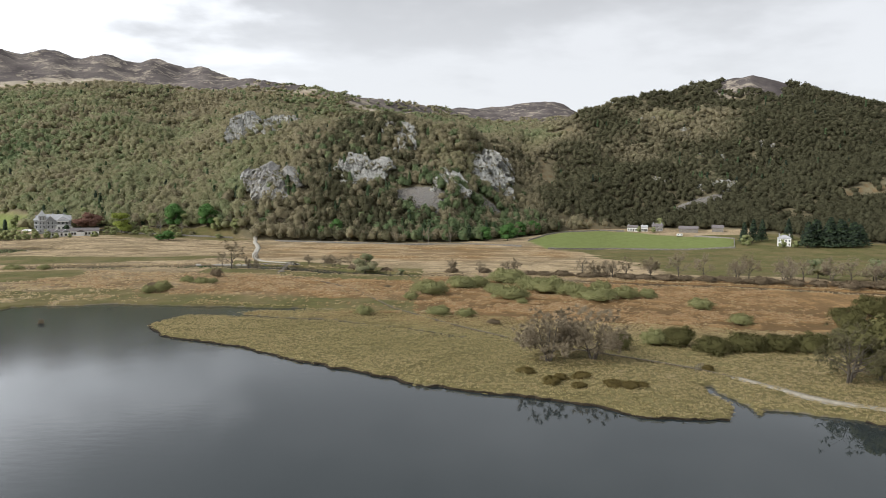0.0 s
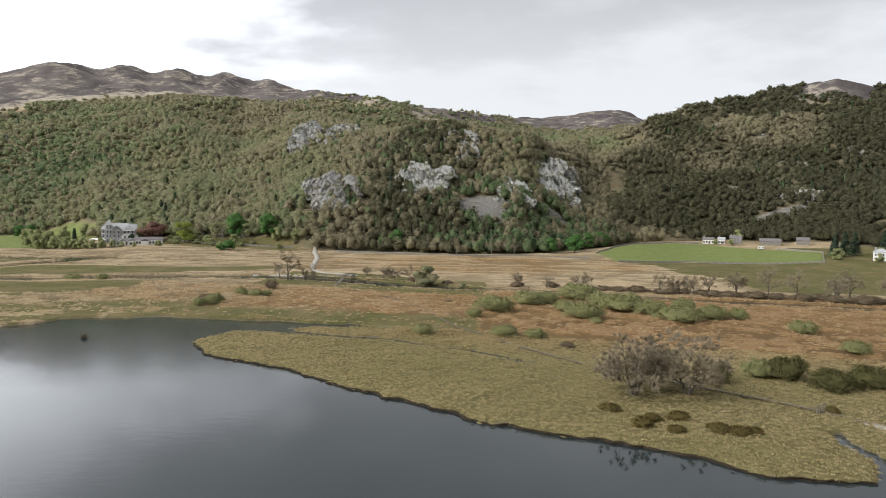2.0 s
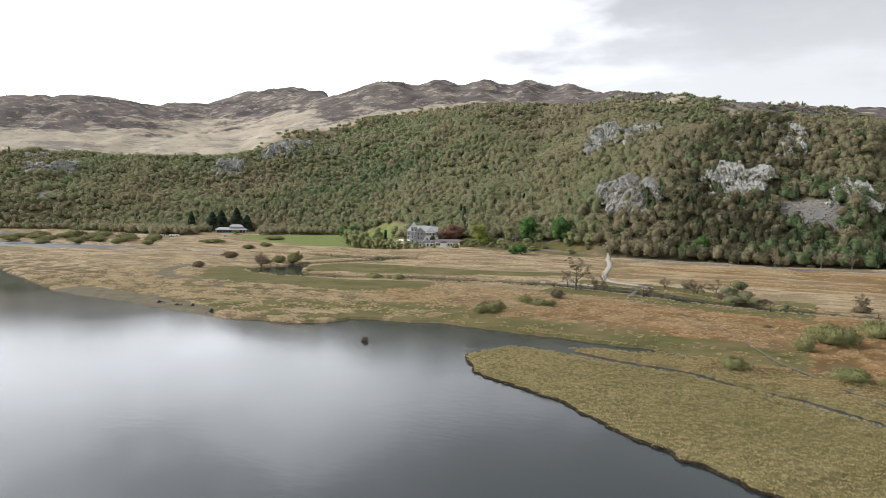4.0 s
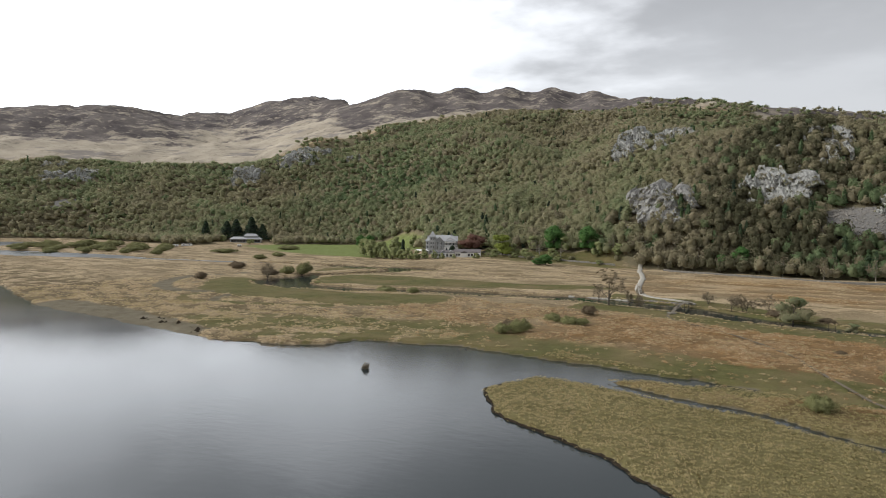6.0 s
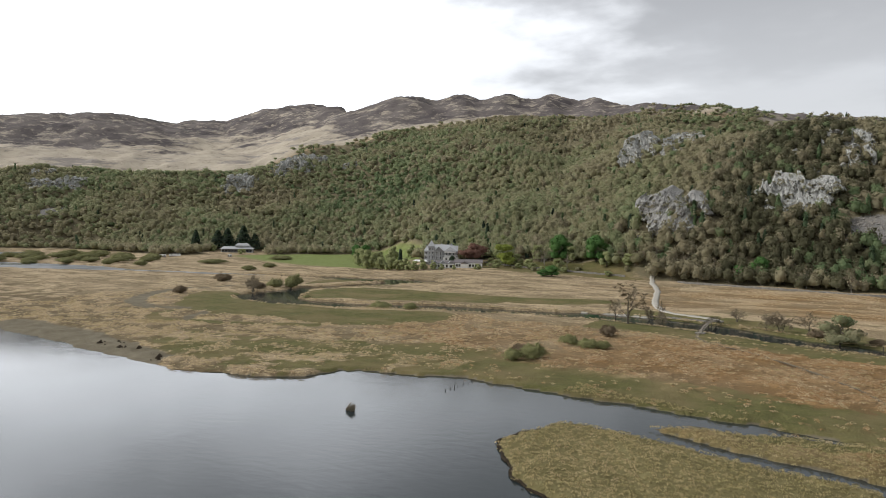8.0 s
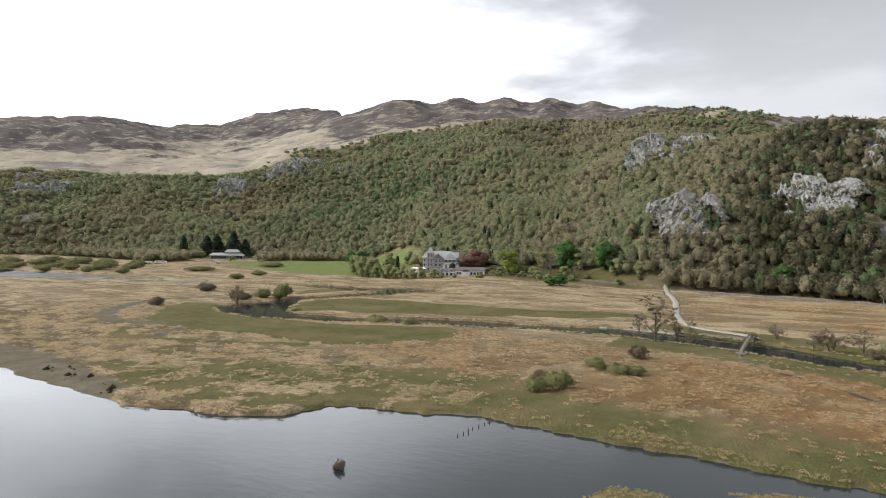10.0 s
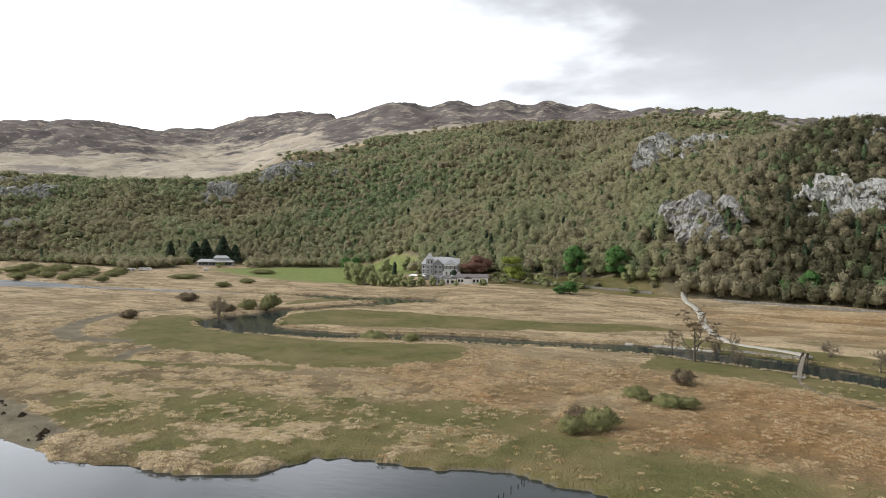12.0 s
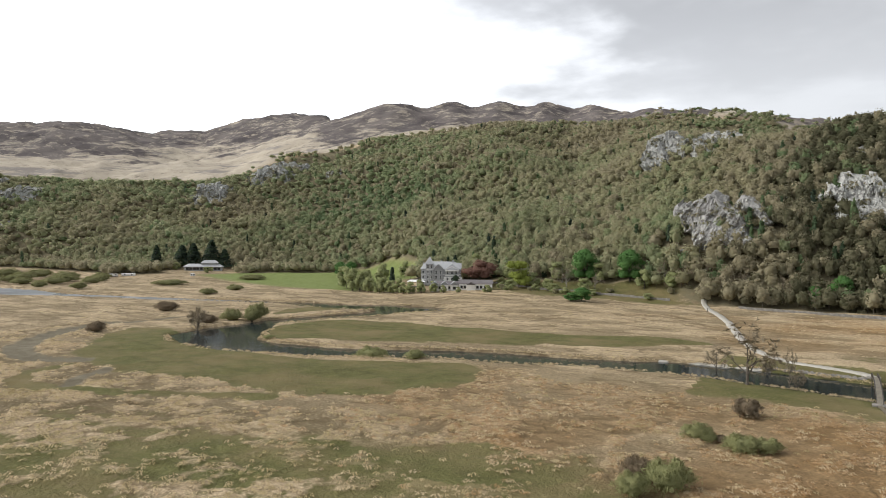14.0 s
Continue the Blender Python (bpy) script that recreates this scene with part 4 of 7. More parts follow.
def build_woods():
    for name, r0, r1, gap, quads, label in (("lower_woodland", 480, 730, 5.4, (7, 4, 84, 0.06), "budding oak and birch woodland at the foot of the fell"), ("woodland", 730, 960, 6.0, (6, 3, 34, 0.078), "budding oak and birch woodland on the fell side"), ("high_woodland", 960, 1620, 8.2, (5, 2, 15, 0.11), "olive-brown budding woodland on the high fell side")):
        p = sow(r0, r1, gap, -47, 80, RNG)
        x, y = p.T
        bearing, far = hub_polar(x, y)
        foot, top = wood_foot(bearing), wood_edge(bearing)
        chance = step(-4, 6, far - foot) * (1 - step(-70, 40 + 150 * step(20, 12, bearing), far - top + 40 * rough(x, y, 70, 12, 3)))
        chance = chance * (1 - np.where(x > 60, 0.82, 1.0) * clearings(x, y)) * (1 - (np.abs(bearing + 26.5) < 2.2) * (far > 1115))
        for cx, cy, rx, ry in SCREES:
            chance = chance * (1 - patch(x, y, cx, cy, rx * 0.9, ry * 0.9, 0, 0.3))
        for cx, cy, rad in CRAG_BARE:
            chance = chance * (1 - 0.93 * (np.hypot(x - cx, y - cy) < rad))
        glade = step(-1.1, -0.2, rough(x, y, 55, 21, 3))
        keep = (RNG.random(len(x)) < chance * (0.78 + 0.22 * glade)) & (water_depth(x, y) > 3)
        x, y, bearing, far = x[keep], y[keep], bearing[keep], far[keep]
        z = ground_height(x, y, False) - 0.4
        n = len(x)
        tone = 0.40 + 0.13 * rough(x, y, 130, 31, 4) + 0.03 * RNG.normal(0, 1, n)
        # right-hand woods: barer trees, their tone darkened further to stand in for cloud shade
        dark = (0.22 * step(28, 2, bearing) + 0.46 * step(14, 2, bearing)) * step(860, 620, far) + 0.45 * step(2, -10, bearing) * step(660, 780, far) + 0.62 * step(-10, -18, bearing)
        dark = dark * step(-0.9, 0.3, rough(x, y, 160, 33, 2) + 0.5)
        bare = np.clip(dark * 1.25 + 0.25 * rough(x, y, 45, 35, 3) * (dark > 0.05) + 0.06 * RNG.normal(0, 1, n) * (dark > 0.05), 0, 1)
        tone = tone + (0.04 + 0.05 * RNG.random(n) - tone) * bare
        tone = tone + 0.1 * step(2, -6, bearing) * step(-24, -10, bearing)
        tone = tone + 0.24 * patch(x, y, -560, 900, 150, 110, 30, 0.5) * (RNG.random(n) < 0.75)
        tone = np.where(RNG.random(n) < 0.05 * (bearing < 26) * step(-12, -2, bearing), 0.6 + 0.1 * RNG.random(n), tone)
        tone = np.where(RNG.random(n) < 0.7 * step(4, -4, bearing) * step(-14, -8, bearing) * step(130, 40, far - foot[keep]), 0.66 + 0.1 * RNG.random(n), tone)
        tone = np.where(RNG.random(n) < 0.04 * step(-12, -2, bearing), 0.56 + 0.1 * RNG.random(n), tone)
        tone = np.where(RNG.random(n) < 0.10 * step(-12, -2, bearing) + 0.6 * (bearing > 38) * (far < foot[keep] + 60), 0.22 + 0.1 * RNG.random(n), tone)
        # first term: distance haze on the left woods, put into the leaf tone
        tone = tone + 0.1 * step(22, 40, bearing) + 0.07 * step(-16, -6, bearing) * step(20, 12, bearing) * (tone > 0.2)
        hgt = (6.4 + 4.6 * RNG.random(n)) * (1 - 0.3 * step(-120, 30, far - wood_edge(bearing)))
        hgt = hgt * (1 + 0.25 * step(760, 600, far))
        wid = 8.2 + 4.6 * RNG.random(n) ** 1.4
        wid = wid * (1.2 if gap > 7 else 1.0)
        pine = RNG.random(n) < 0.014 + 0.06 * step(0.3, 0.9, rough(x, y, 150, 41, 2))
        places = np.stack([x, y, z], -1)
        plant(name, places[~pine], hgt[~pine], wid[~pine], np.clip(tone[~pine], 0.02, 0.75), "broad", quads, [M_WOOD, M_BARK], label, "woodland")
        plant(name + "_conifers", places[pine], hgt[pine] * 1.2, hgt[pine] * 1.1, np.clip(0.88 + 0.08 * RNG.normal(0, 1, pine.sum()), 0.75, 1), "conifer", quads, [M_WOOD, M_BARK], "dark green conifers scattered through the fell woods", "woodland")


# ---- crags: rock bulging out of the slope ----
def slope_frame(cx, cy):
    """Ground height at a place, the way along the contour and the way straight out of the hill (level)."""
    e = 14.0
    gx = float(fell_height(np.array(cx + e), np.array(cy)) - fell_height(np.array(cx - e), np.array(cy)))
    gy = float(fell_height(np.array(cx), np.array(cy + e)) - fell_height(np.array(cx), np.array(cy - e)))
    out = Vector((HUB[0] - cx, HUB[1] - cy)).normalized() * 0.7 - Vector((gx, gy)).normalized() * 0.3
    out.normalize()
    return Vector((-out.y, out.x)), out


SCRUB = []


def crag(cx, cy, width, run, bulge, material, label, seed, lean=0.0):
    """A craggy buttress: width along the contour, about as high as run, with ribs, ledges and a ragged top."""
    along, out = slope_frame(cx, cy)
    high = run * 1.12
    base_z = float(ground_height(np.array([cx]), np.array([cy]), False)[0]) - 0.55 * high
    cx, cy = cx + out.x * high * 0.12, cy + out.y * high * 0.12
    nu, nv = max(int(width / 0.6), 16), max(int(high / 0.7), 18)
    u, s = np.meshgrid(np.linspace(-0.56, 0.56, nu), np.linspace(-0.35, 1.35, nv), indexing="ij")
    su = u * width
    ragged = 0.16 * rough(su, 0 * su, width * 0.3, seed, 2, 0.5) + 0.06 * np.round(2.5 * waves(su, 0 * su, 5.0, seed + 11))
    dome = np.sqrt(np.clip(1 - ((u - lean * 0.25) / 0.54) ** 2, 0.0, 1))
    tall = high * np.clip(0.62 + 0.38 * dome + ragged, 0.35, 1.2)
    face, cap = np.minimum(s, 1), np.clip((s - 1) / 0.35, 0, 1)
    sz = face * tall
    # upright blocks split by joints, each with its own set-back and tilt
    rng = np.random.default_rng(seed + 40)
    count = int(width * high / 11) + 14
    bu, bz, offset = rng.uniform(-0.62, 0.62, count) * width, rng.uniform(-0.1, 1.15, count) * high, rng.normal(0, 0.8, count)
    tilt_u, tilt_z = rng.normal(0, 0.26, count), rng.normal(-0.05, 0.12, count)
    gap = np.hypot((su + lean * sz)[..., None] - bu, 0.3 * (sz[..., None] - bz))
    order = np.argsort(gap, axis=-1)
    own, edge = order[..., 0], np.take_along_axis(gap, order[..., 1:2], -1)[..., 0] - np.take_along_axis(gap, order[..., :1], -1)[..., 0]
    blocks = offset[own] + tilt_u[own] * (su + lean * sz - bu[own]) + tilt_z[own] * (sz - bz[own]) - 0.9 * (1 - step(0.0, 0.5, edge))
    blocks = np.clip(blocks, -2.2, 2.2) + 0.25 * waves(su, sz * 0.5, 1.5, seed + 6)
    # turfy gullies where the rock sinks back into the slope
    gully = step(0.18, 0.5, rough(su + 0.6 * sz, sz * 0.35, 14.0, seed + 1, 3)) * 7.5
    rim = 0.34 + 0.08 * waves(sz, 0 * sz, 7.0, seed + 7) + 0.05 * waves(sz, su, 2.5, seed + 12)
    ledge = 1.5 * np.floor(2.2 * waves(su * 0.35, sz + 0.35 * su, 6.5, seed + 3) + 0.5)
    depth = high * 0.7 - sz * 0.86 + blocks + ledge - gully - 1.2 * np.maximum(0.36 * high - sz, 0) - (high * 0.4 + 5) * step(rim, rim + 0.1, np.abs(u - lean * 0.3 * (face - 0.5)))
    depth = depth - cap * (high * 0.55 + 5)
    z = base_z + sz + cap * high * 0.1 + 0.7 * waves(su, s * 9, 2.2, seed + 8) * cap
    shift = su + 0.5 * waves(sz, su, 3.0, seed + 9)
    x, y = cx + along.x * shift + out.x * depth, cy + along.y * shift + out.y * depth
    i, j = np.meshgrid(np.arange(nu - 1), np.arange(nv - 1), indexing="ij")
    faces = np.stack([i * nv + j, (i + 1) * nv + j, (i + 1) * nv + j + 1, i * nv + j + 1], -1).reshape(-1, 4)
    ob = thing("crag", label, "crag", "crags on the fell side")
    verts = np.stack([x, y, z], -1)
    part("rock_face", mesh_from("rock_face", verts.reshape(-1, 3), faces, material), None, ob)
    # small trees and moss rooted on ledges and along the top
    rng = np.random.default_rng(seed + 5)
    roots = verts[(rng.random(26 + int(width * 1.3)) * nu).astype(int) % nu]
    lobes = []
    for col in roots:
        k = int(nv * (0.25 + 0.55 * rng.random() ** 0.8))
        lobes.append((*col[min(k, nv - 1)], 1.2 + 1.0 * rng.random(), 1.2 + 1.0 * rng.random()))
    SCRUB.append((ob, lobes, seed))
    for k in np.linspace(-0.36, 0.36, max(int(width / 14), 1)):
        CRAG_BARE.append((cx + along.x * width * k + out.x * high * 0.2, cy + along.y * width * k + out.y * high * 0.2, min(0.22 * high, 6)))
    return ob


PALE, GREY = "pale grey fractured crag among the trees", "grey mossy outcrop on the wooded slope"
for row in (
    (-154, 642, 60, 38, 7, M_SLAB, "dark tilted rock slab above the valley woods", -0.35), (-132, 665, 26, 15, 4, M_ROCK, GREY, 0.2),
    (-77, 669, 60, 40, 7, M_ROCK, PALE, 0.3), (-104, 668, 22, 16, 4, M_ROCK, GREY, 0.0),
    (-227, 792, 44, 38, 7, M_ROCK, PALE, 0.2), (-183, 787, 52, 28, 6, M_ROCK, PALE, 0.1),
    (-48, 730, 42, 22, 5, M_ROCK, PALE, 0.2), (-78, 716, 20, 12, 4, M_ROCK, GREY, 0.0), (-40, 712, 28, 24, 5, M_ROCK, PALE, 0.3), (-49, 750, 32, 13, 4, M_ROCK, GREY, 0.0), (-66, 700, 15, 9, 3, M_ROCK, GREY, 0.0),
    (39, 724, 64, 38, 7, M_ROCK, PALE, -0.1), (6, 664, 44, 28, 6, M_ROCK, PALE, 0.1), (60, 718, 28, 20, 5, M_ROCK, GREY, 0.0), (66, 781, 28, 18, 4, M_ROCK, GREY, 0.0),
    (-806, 812, 50, 36, 7, M_ROCK, PALE, 0.1), (-786, 900, 66, 28, 6, M_ROCK, PALE, 0.0), (-800, 955, 58, 27, 5, M_ROCK, GREY, 0.0), (-708, 948, 40, 14, 5, M_ROCK, GREY, 0.0),
    (-1050, 688, 96, 30, 9, M_ROCK, GREY, 0.1), (-1128, 708, 40, 20, 6, M_ROCK, GREY, 0.0),
    (325, 849, 42, 13, 4, M_ROCK, GREY, 0.0), (304, 768, 62, 15, 4, M_ROCK, GREY, 0.0), (313, 927, 26, 15, 4, M_SLAB, GREY, 0.0), (275, 950, 24, 12, 4, M_SLAB, GREY, 0.0), (393, 859, 32, 11, 3, M_SLAB, GREY, 0.0), (248, 807, 26, 9, 3, M_SLAB, GREY, 0.0),
):
    cx, cy, width, run, bulge, stone, label, lean = row
    width, run = 1.04 * width, 1.05 * run
    crag(cx, cy, width, run, bulge, stone, label, int(abs(cx) + 2 * abs(cy)) % 97, lean)


# ---- trees and shrubs ----
def tube(verts, faces, a, b, ra, rb, sides=5):
    """Adds a tapered tube from a to b."""
    a, b = Vector(a), Vector(b)
    d = (b - a).normalized()
    s = d.orthogonal().normalized()
    t = d.cross(s)
    k = len(verts)
    for c, r in ((a, ra), (b, rb)):
        for i in range(sides):
            w = 6.2832 * i / sides
            verts.append(tuple(c + r * (math.cos(w) * s + math.sin(w) * t)))
    for i in range(sides):
        j = (i + 1) % sides
        faces.append((k + i, k + j, k + sides + j, k + sides + i))


TWIGS = [8]


def branch(wood, twig, start, way, length, radius, level, rng, spread):
    """A limb that forks; at its end fine twigs."""
    p, d = Vector(start), Vector(way).normalized()
    for seg in range(3):
        q = p + d * (length / 3)
        r1 = radius * (1 - 0.2 * (seg + 1))
        tube(*wood, p, q, radius * (1 - 0.2 * seg), r1, 5 if level < 2 else 3)
        if level < 3 and seg > 0:
            for _ in range(2 if level < 2 else 1):
                turn = Vector(rng.normal(0, 1, 3)) * spread
                branch(wood, twig, q, d + turn + Vector((0, 0, 0.12)), length * (0.55 + 0.2 * rng.random()), r1 * 0.62, level + 1, rng, spread)
        p, d = q, (d + Vector(rng.normal(0, 0.16, 3))).normalized()
    if level >= 2:
        for _ in range(TWIGS[0]):
            w = (d + Vector(rng.normal(0, 0.75, 3))).normalized()
            s = w.orthogonal().normalized() * 0.034
            e = p + w * (0.5 + 0.8 * rng.random()) - d * (0.5 * rng.random())
            k = len(twig[0])
            twig[0].extend([tuple(p - d * 0.3 * rng.random() - s), tuple(p + s), tuple(e + s * 0.5), tuple(e - s * 0.5)])
            twig[1].append((k, k + 1, k + 2, k + 3))


def bare_tree(name, label, height, spread, seed, trunks=1, twig_count=8, bark=None, twigs=None, category="tree", group=""):
    """A leafless tree: trunk, limbs and a haze of twigs."""
    TWIGS[0] = twig_count
    rng = np.random.default_rng(seed)
    ob = thing(name, label, category, group)
    stem, wood, twig = ([], []), ([], []), ([], [])
    for k in range(trunks):
        a = 6.28 * k / trunks + rng.random()
        foot = Vector((0.35 * math.cos(a) * (trunks > 1), 0.35 * math.sin(a) * (trunks > 1), -0.3))
        lean = Vector((0.3 * math.cos(a) * (trunks > 1), 0.3 * math.sin(a) * (trunks > 1), 1)).normalized()
        p, r = foot, height * 0.032
        for seg in range(4):
            q = p + lean * height * 0.12 + Vector(rng.normal(0, 0.05, 3))
            tube(*stem, p, q, r, r * 0.86, 7)
            if seg:
                for _ in range(2):
                    w = 6.28 * rng.random()
                    branch(wood, twig, q, Vector((math.cos(w) * spread, math.sin(w) * spread, 0.55)), height * 0.36, r * 0.55, 1, rng, 0.5)
            p, r = q, r * 0.86
        branch(wood, twig, p, lean + Vector((0, 0, 0.4)), height * 0.42, r * 0.8, 1, rng, 0.55)
    bark, twigs = bark or M_BARK, twigs or M_TWIG
    part("trunk", mesh_from("trunk", *stem, bark), None, ob)
    part("limb_crown", mesh_from("limb_crown", *wood, bark), None, ob)
    tagged(part("twig_haze", mesh_from("twig_haze", *twig, twigs), None, ob), "fine grey-brown bare twigs", kind="stuff")
    return ob


def leaf_cloud(name, lobes, count, size, tone, rng, upright=0.3, jitter=0.08, slim=0.0, core=0.0):
    """Leaf sprays over a set of lobes (x, y, z, rx, rz)."""
    lobes = np.array(lobes)
    pick = rng.integers(0, len(lobes), count)
    d = rng.normal(0, 1, (count, 3))
    d /= np.linalg.norm(d, axis=1, keepdims=True)
    d[:, 2] = np.where(d[:, 2] < -0.35, -d[:, 2], d[:, 2])
    deep = 0.5 + 0.6 * rng.random(count) ** 0.7
    c = lobes[pick, :3] + d * deep[:, None] * lobes[pick][:, [3, 3, 4]]
    nrm = d + rng.normal(0, 0.5, (count, 3))
    nrm[:, 2] *= 1 - upright
    nrm /= np.linalg.norm(nrm, axis=1, keepdims=True)
    t = np.cross(nrm, rng.normal(0, 1, (count, 3)))
    t /= np.linalg.norm(t, axis=1, keepdims=True)
    if slim:
        t = d * 0.7 + rng.normal(0, 0.55, (count, 3)) + (0, 0, 0.45)
        t /= np.linalg.norm(t, axis=1, keepdims=True)
    s = np.cross(nrm, t) * (slim or 1.0)
    sz = size * (0.6 + 0.8 * rng.random(count))[:, None]
    v = np.stack([c - t * sz - s * sz * 0.5, c + t * sz * 0.3 - s * sz * 0.7, c + t * sz + s * sz * 0.4, c - t * sz * 0.3 + s * sz * 0.7], 1).reshape(-1, 3)
    lobe_tone = rng.normal(0, jitter, len(lobes))
    tones = np.repeat(tone + lobe_tone[pick] + rng.normal(0, jitter * 0.4, count), 4)
    faces = np.arange(len(v)).reshape(-1, 4)
    soft = np.repeat(d + (0, 0, 0.5), 4, axis=0)
    if core:
        # the close-set inner growth of the larger lobes
        big = np.unique(lobes[lobes[:, 3] * lobes[:, 4] > 0.5 * (lobes[:, 3] * lobes[:, 4]).max()], axis=0)
        rows, cols = (9, 18) if len(big) < 4 else (4, 9)
        el, az = np.meshgrid(np.linspace(-0.9, 1.5, rows + 1), np.linspace(0, 6.2832, cols + 1)[:-1], indexing="ij")
        ball = np.stack([np.cos(el) * np.cos(az), np.cos(el) * np.sin(az), np.sin(el)], -1).reshape(-1, 3)
        i, j = np.meshgrid(np.arange(rows), np.arange(cols), indexing="ij")
        quad = np.stack([i * cols + j, i * cols + (j + 1) % cols, (i + 1) * cols + (j + 1) % cols, (i + 1) * cols + j], -1).reshape(-1, 4)
        lump = ball[None] * (core * big[:, None, [3, 3, 4]]) * (1 + rng.normal(0, 0.1, (len(big), len(ball), 1))) + big[:, None, :3]
        faces = np.concatenate([faces, (quad[None] + len(v) + len(ball) * np.arange(len(big))[:, None, None]).reshape(-1, 4)])
        v, soft = np.concatenate([v, lump.reshape(-1, 3)]), np.concatenate([soft, np.tile(ball + (0, 0, 0.15), (len(big), 1))])
        tones = np.concatenate([tones, np.full(len(big) * len(ball), tone)])
    me = mesh_from(name, v, faces, M_WOOD, np.clip(tones, 0, 1), smooth=True)
    me.normals_split_custom_set_from_vertices(soft / np.linalg.norm(soft, axis=1, keepdims=True))
    return me


def leafy_tree(name, label, height, width, tone, seed, leaves=900, category="tree", group="", material=None, bark=None):
    """A tree in leaf: tapered trunk, limbs and a crown of many leaf sprays."""
    rng = np.random.default_rng(seed)
    ob = thing(name, label, category, group)
    stem, wood = ([], []), ([], [])
    tube(*stem, (0, 0, -0.4), (0.1, 0, height * 0.3), height * 0.03, height * 0.022, 8)
    tube(*stem, (0.1, 0, height * 0.3), (0, 0.1, height * 0.62), height * 0.022, height * 0.01, 7)
    lobes = []
    for k in range(11):
        a, up = 6.28 * k / 11 * 2.4 + rng.random(), 0.2 + 0.62 * rng.random()
        rad = width * 0.5 * (0.35 + 0.4 * rng.random()) * (1.15 - abs(up - 0.55))
        tip = (rad * math.cos(a), rad * math.sin(a), height * up)
        tube(*wood, (0.05, 0, height * (0.2 + 0.3 * rng.random())), tip, height * 0.011, height * 0.004, 4)
        lobes.append((*tip, width * (0.19 + 0.08 * rng.random()), height * (0.14 + 0.06 * rng.random())))
    lobes.append((0, 0, height * 0.82, width * 0.24, height * 0.17))
    part("trunk", mesh_from("trunk", *stem, bark or M_BARK), None, ob)
    part("limb_crown", mesh_from("limb_crown", *wood, bark or M_BARK), None, ob)
    me = leaf_cloud("crown", lobes, int(leaves * 1.1), 0.052 * height**0.75, tone, rng, core=0.66)
    if material:
        me.materials[0] = material
    part("crown", me, None, ob)
    return ob


def conifer(name, label, height, width, seed, group="", column=False):
    """An evergreen: straight trunk and tiers of drooping sprays."""
    rng = np.random.default_rng(seed)
    ob = thing(name, label, "conifer", group)
    stem = ([], [])
    tube(*stem, (0, 0, -0.4), (0, 0, height * 0.97), height * 0.022, 0.03, 7)
    part("trunk", mesh_from("trunk", *stem, M_BARK), None, ob)
    lobes = []
    for k in range(16):
        up = 0.08 + 0.86 * k / 15
        rad = width * 0.5 * ((1 - up) ** (0.35 if column else 0.8) + 0.05)
        for j in range(3):
            a = 2.1 * j + 0.9 * k
            off = rad * (0.3 if column else 0.5)
            lobes.append((off * math.cos(a), off * math.sin(a), height * up, max(rad * 0.75, 0.3), height * 0.06))
    part("crown", leaf_cloud("crown", lobes, 1300, 0.05 * height**0.8, 0.95, rng, 0.5, 0.03), None, ob)
    return ob


def shrub(name, label, height, width, tone, seed, leaves=700, category="bush", group="", stems=9, size=0.3, sprays=None):
    """A many-stemmed bush: stems from the ground and a low domed crown of fine sprays."""
    rng = np.random.default_rng(seed)
    ob = thing(name, label, category, group)
    wood, lobes = ([], []), []
    for k in range(stems):
        a, rad = 6.28 * k / stems + 0.5 * rng.random(), width * 0.5 * (0.25 + 0.5 * rng.random())
        tip = Vector((rad * math.cos(a), rad * math.sin(a), height * (0.34 + 0.2 * rng.random()) * (1.2 - rad / width)))
        mid = Vector((tip.x * 0.4, tip.y * 0.4, tip.z * 0.6))
        tube(*wood, (tip.x * 0.12, tip.y * 0.12, -0.25), mid, 0.09, 0.06, 4)
        tube(*wood, mid, tip, 0.06, 0.025, 4)
    for k in range(34):
        a, up = 2.4 * k + 0.6 * rng.random(), rng.random() ** 0.8
        rad = width * 0.37 * math.sqrt(1 - (0.92 * up) ** 2) * (0.8 + 0.35 * rng.random())
        lobes.append((rad * math.cos(a), rad * math.sin(a), height * (0.1 + 0.62 * up) * (0.85 + 0.25 * rng.random()), width * (0.085 + 0.06 * rng.random()), height * (0.13 + 0.1 * rng.random())))
    lobes += [(0, 0, height * 0.36, width * 0.4, height * 0.44)] * 9
    part("stem_clump", mesh_from("stem_clump", *wood, M_BARK), None, ob)
    me = leaf_cloud("crown", lobes, int(leaves * 3.4), size * 0.95, tone, rng, 0.55, 0.05, 0.3, 0.72)
    if sprays:
        me.materials[0] = sprays
    part("crown", me, None, ob)
    return ob


M_TWIG = bark_material("bare_twigs", (0.2, 0.163, 0.11), (0.31, 0.262, 0.185))
M_DARK_TWIG = bark_material("dark_olive_twigs", (0.075, 0.068, 0.036), (0.15, 0.138, 0.07))
M_THICKET = foliage_material("thicket_sprays", [(0.0, (0.085, 0.08, 0.032)), (0.5, (0.14, 0.135, 0.053)), (1.0, (0.21, 0.2, 0.083))])
M_WILLOW = foliage_material("willow_sprays", [(0.0, (0.165, 0.16, 0.075)), (0.5, (0.31, 0.318, 0.148)), (1.0, (0.4, 0.395, 0.19))])
M_BRUSH = foliage_material("bare_brown_sprays", [(0.0, (0.16, 0.12, 0.075)), (0.5, (0.27, 0.215, 0.145)), (1.0, (0.36, 0.3, 0.21))])
M_COPPER = foliage_material("copper_beech_leaves", [(0.0, (0.13, 0.06, 0.05)), (0.5, (0.21, 0.115, 0.09)), (1.0, (0.27, 0.16, 0.12))])
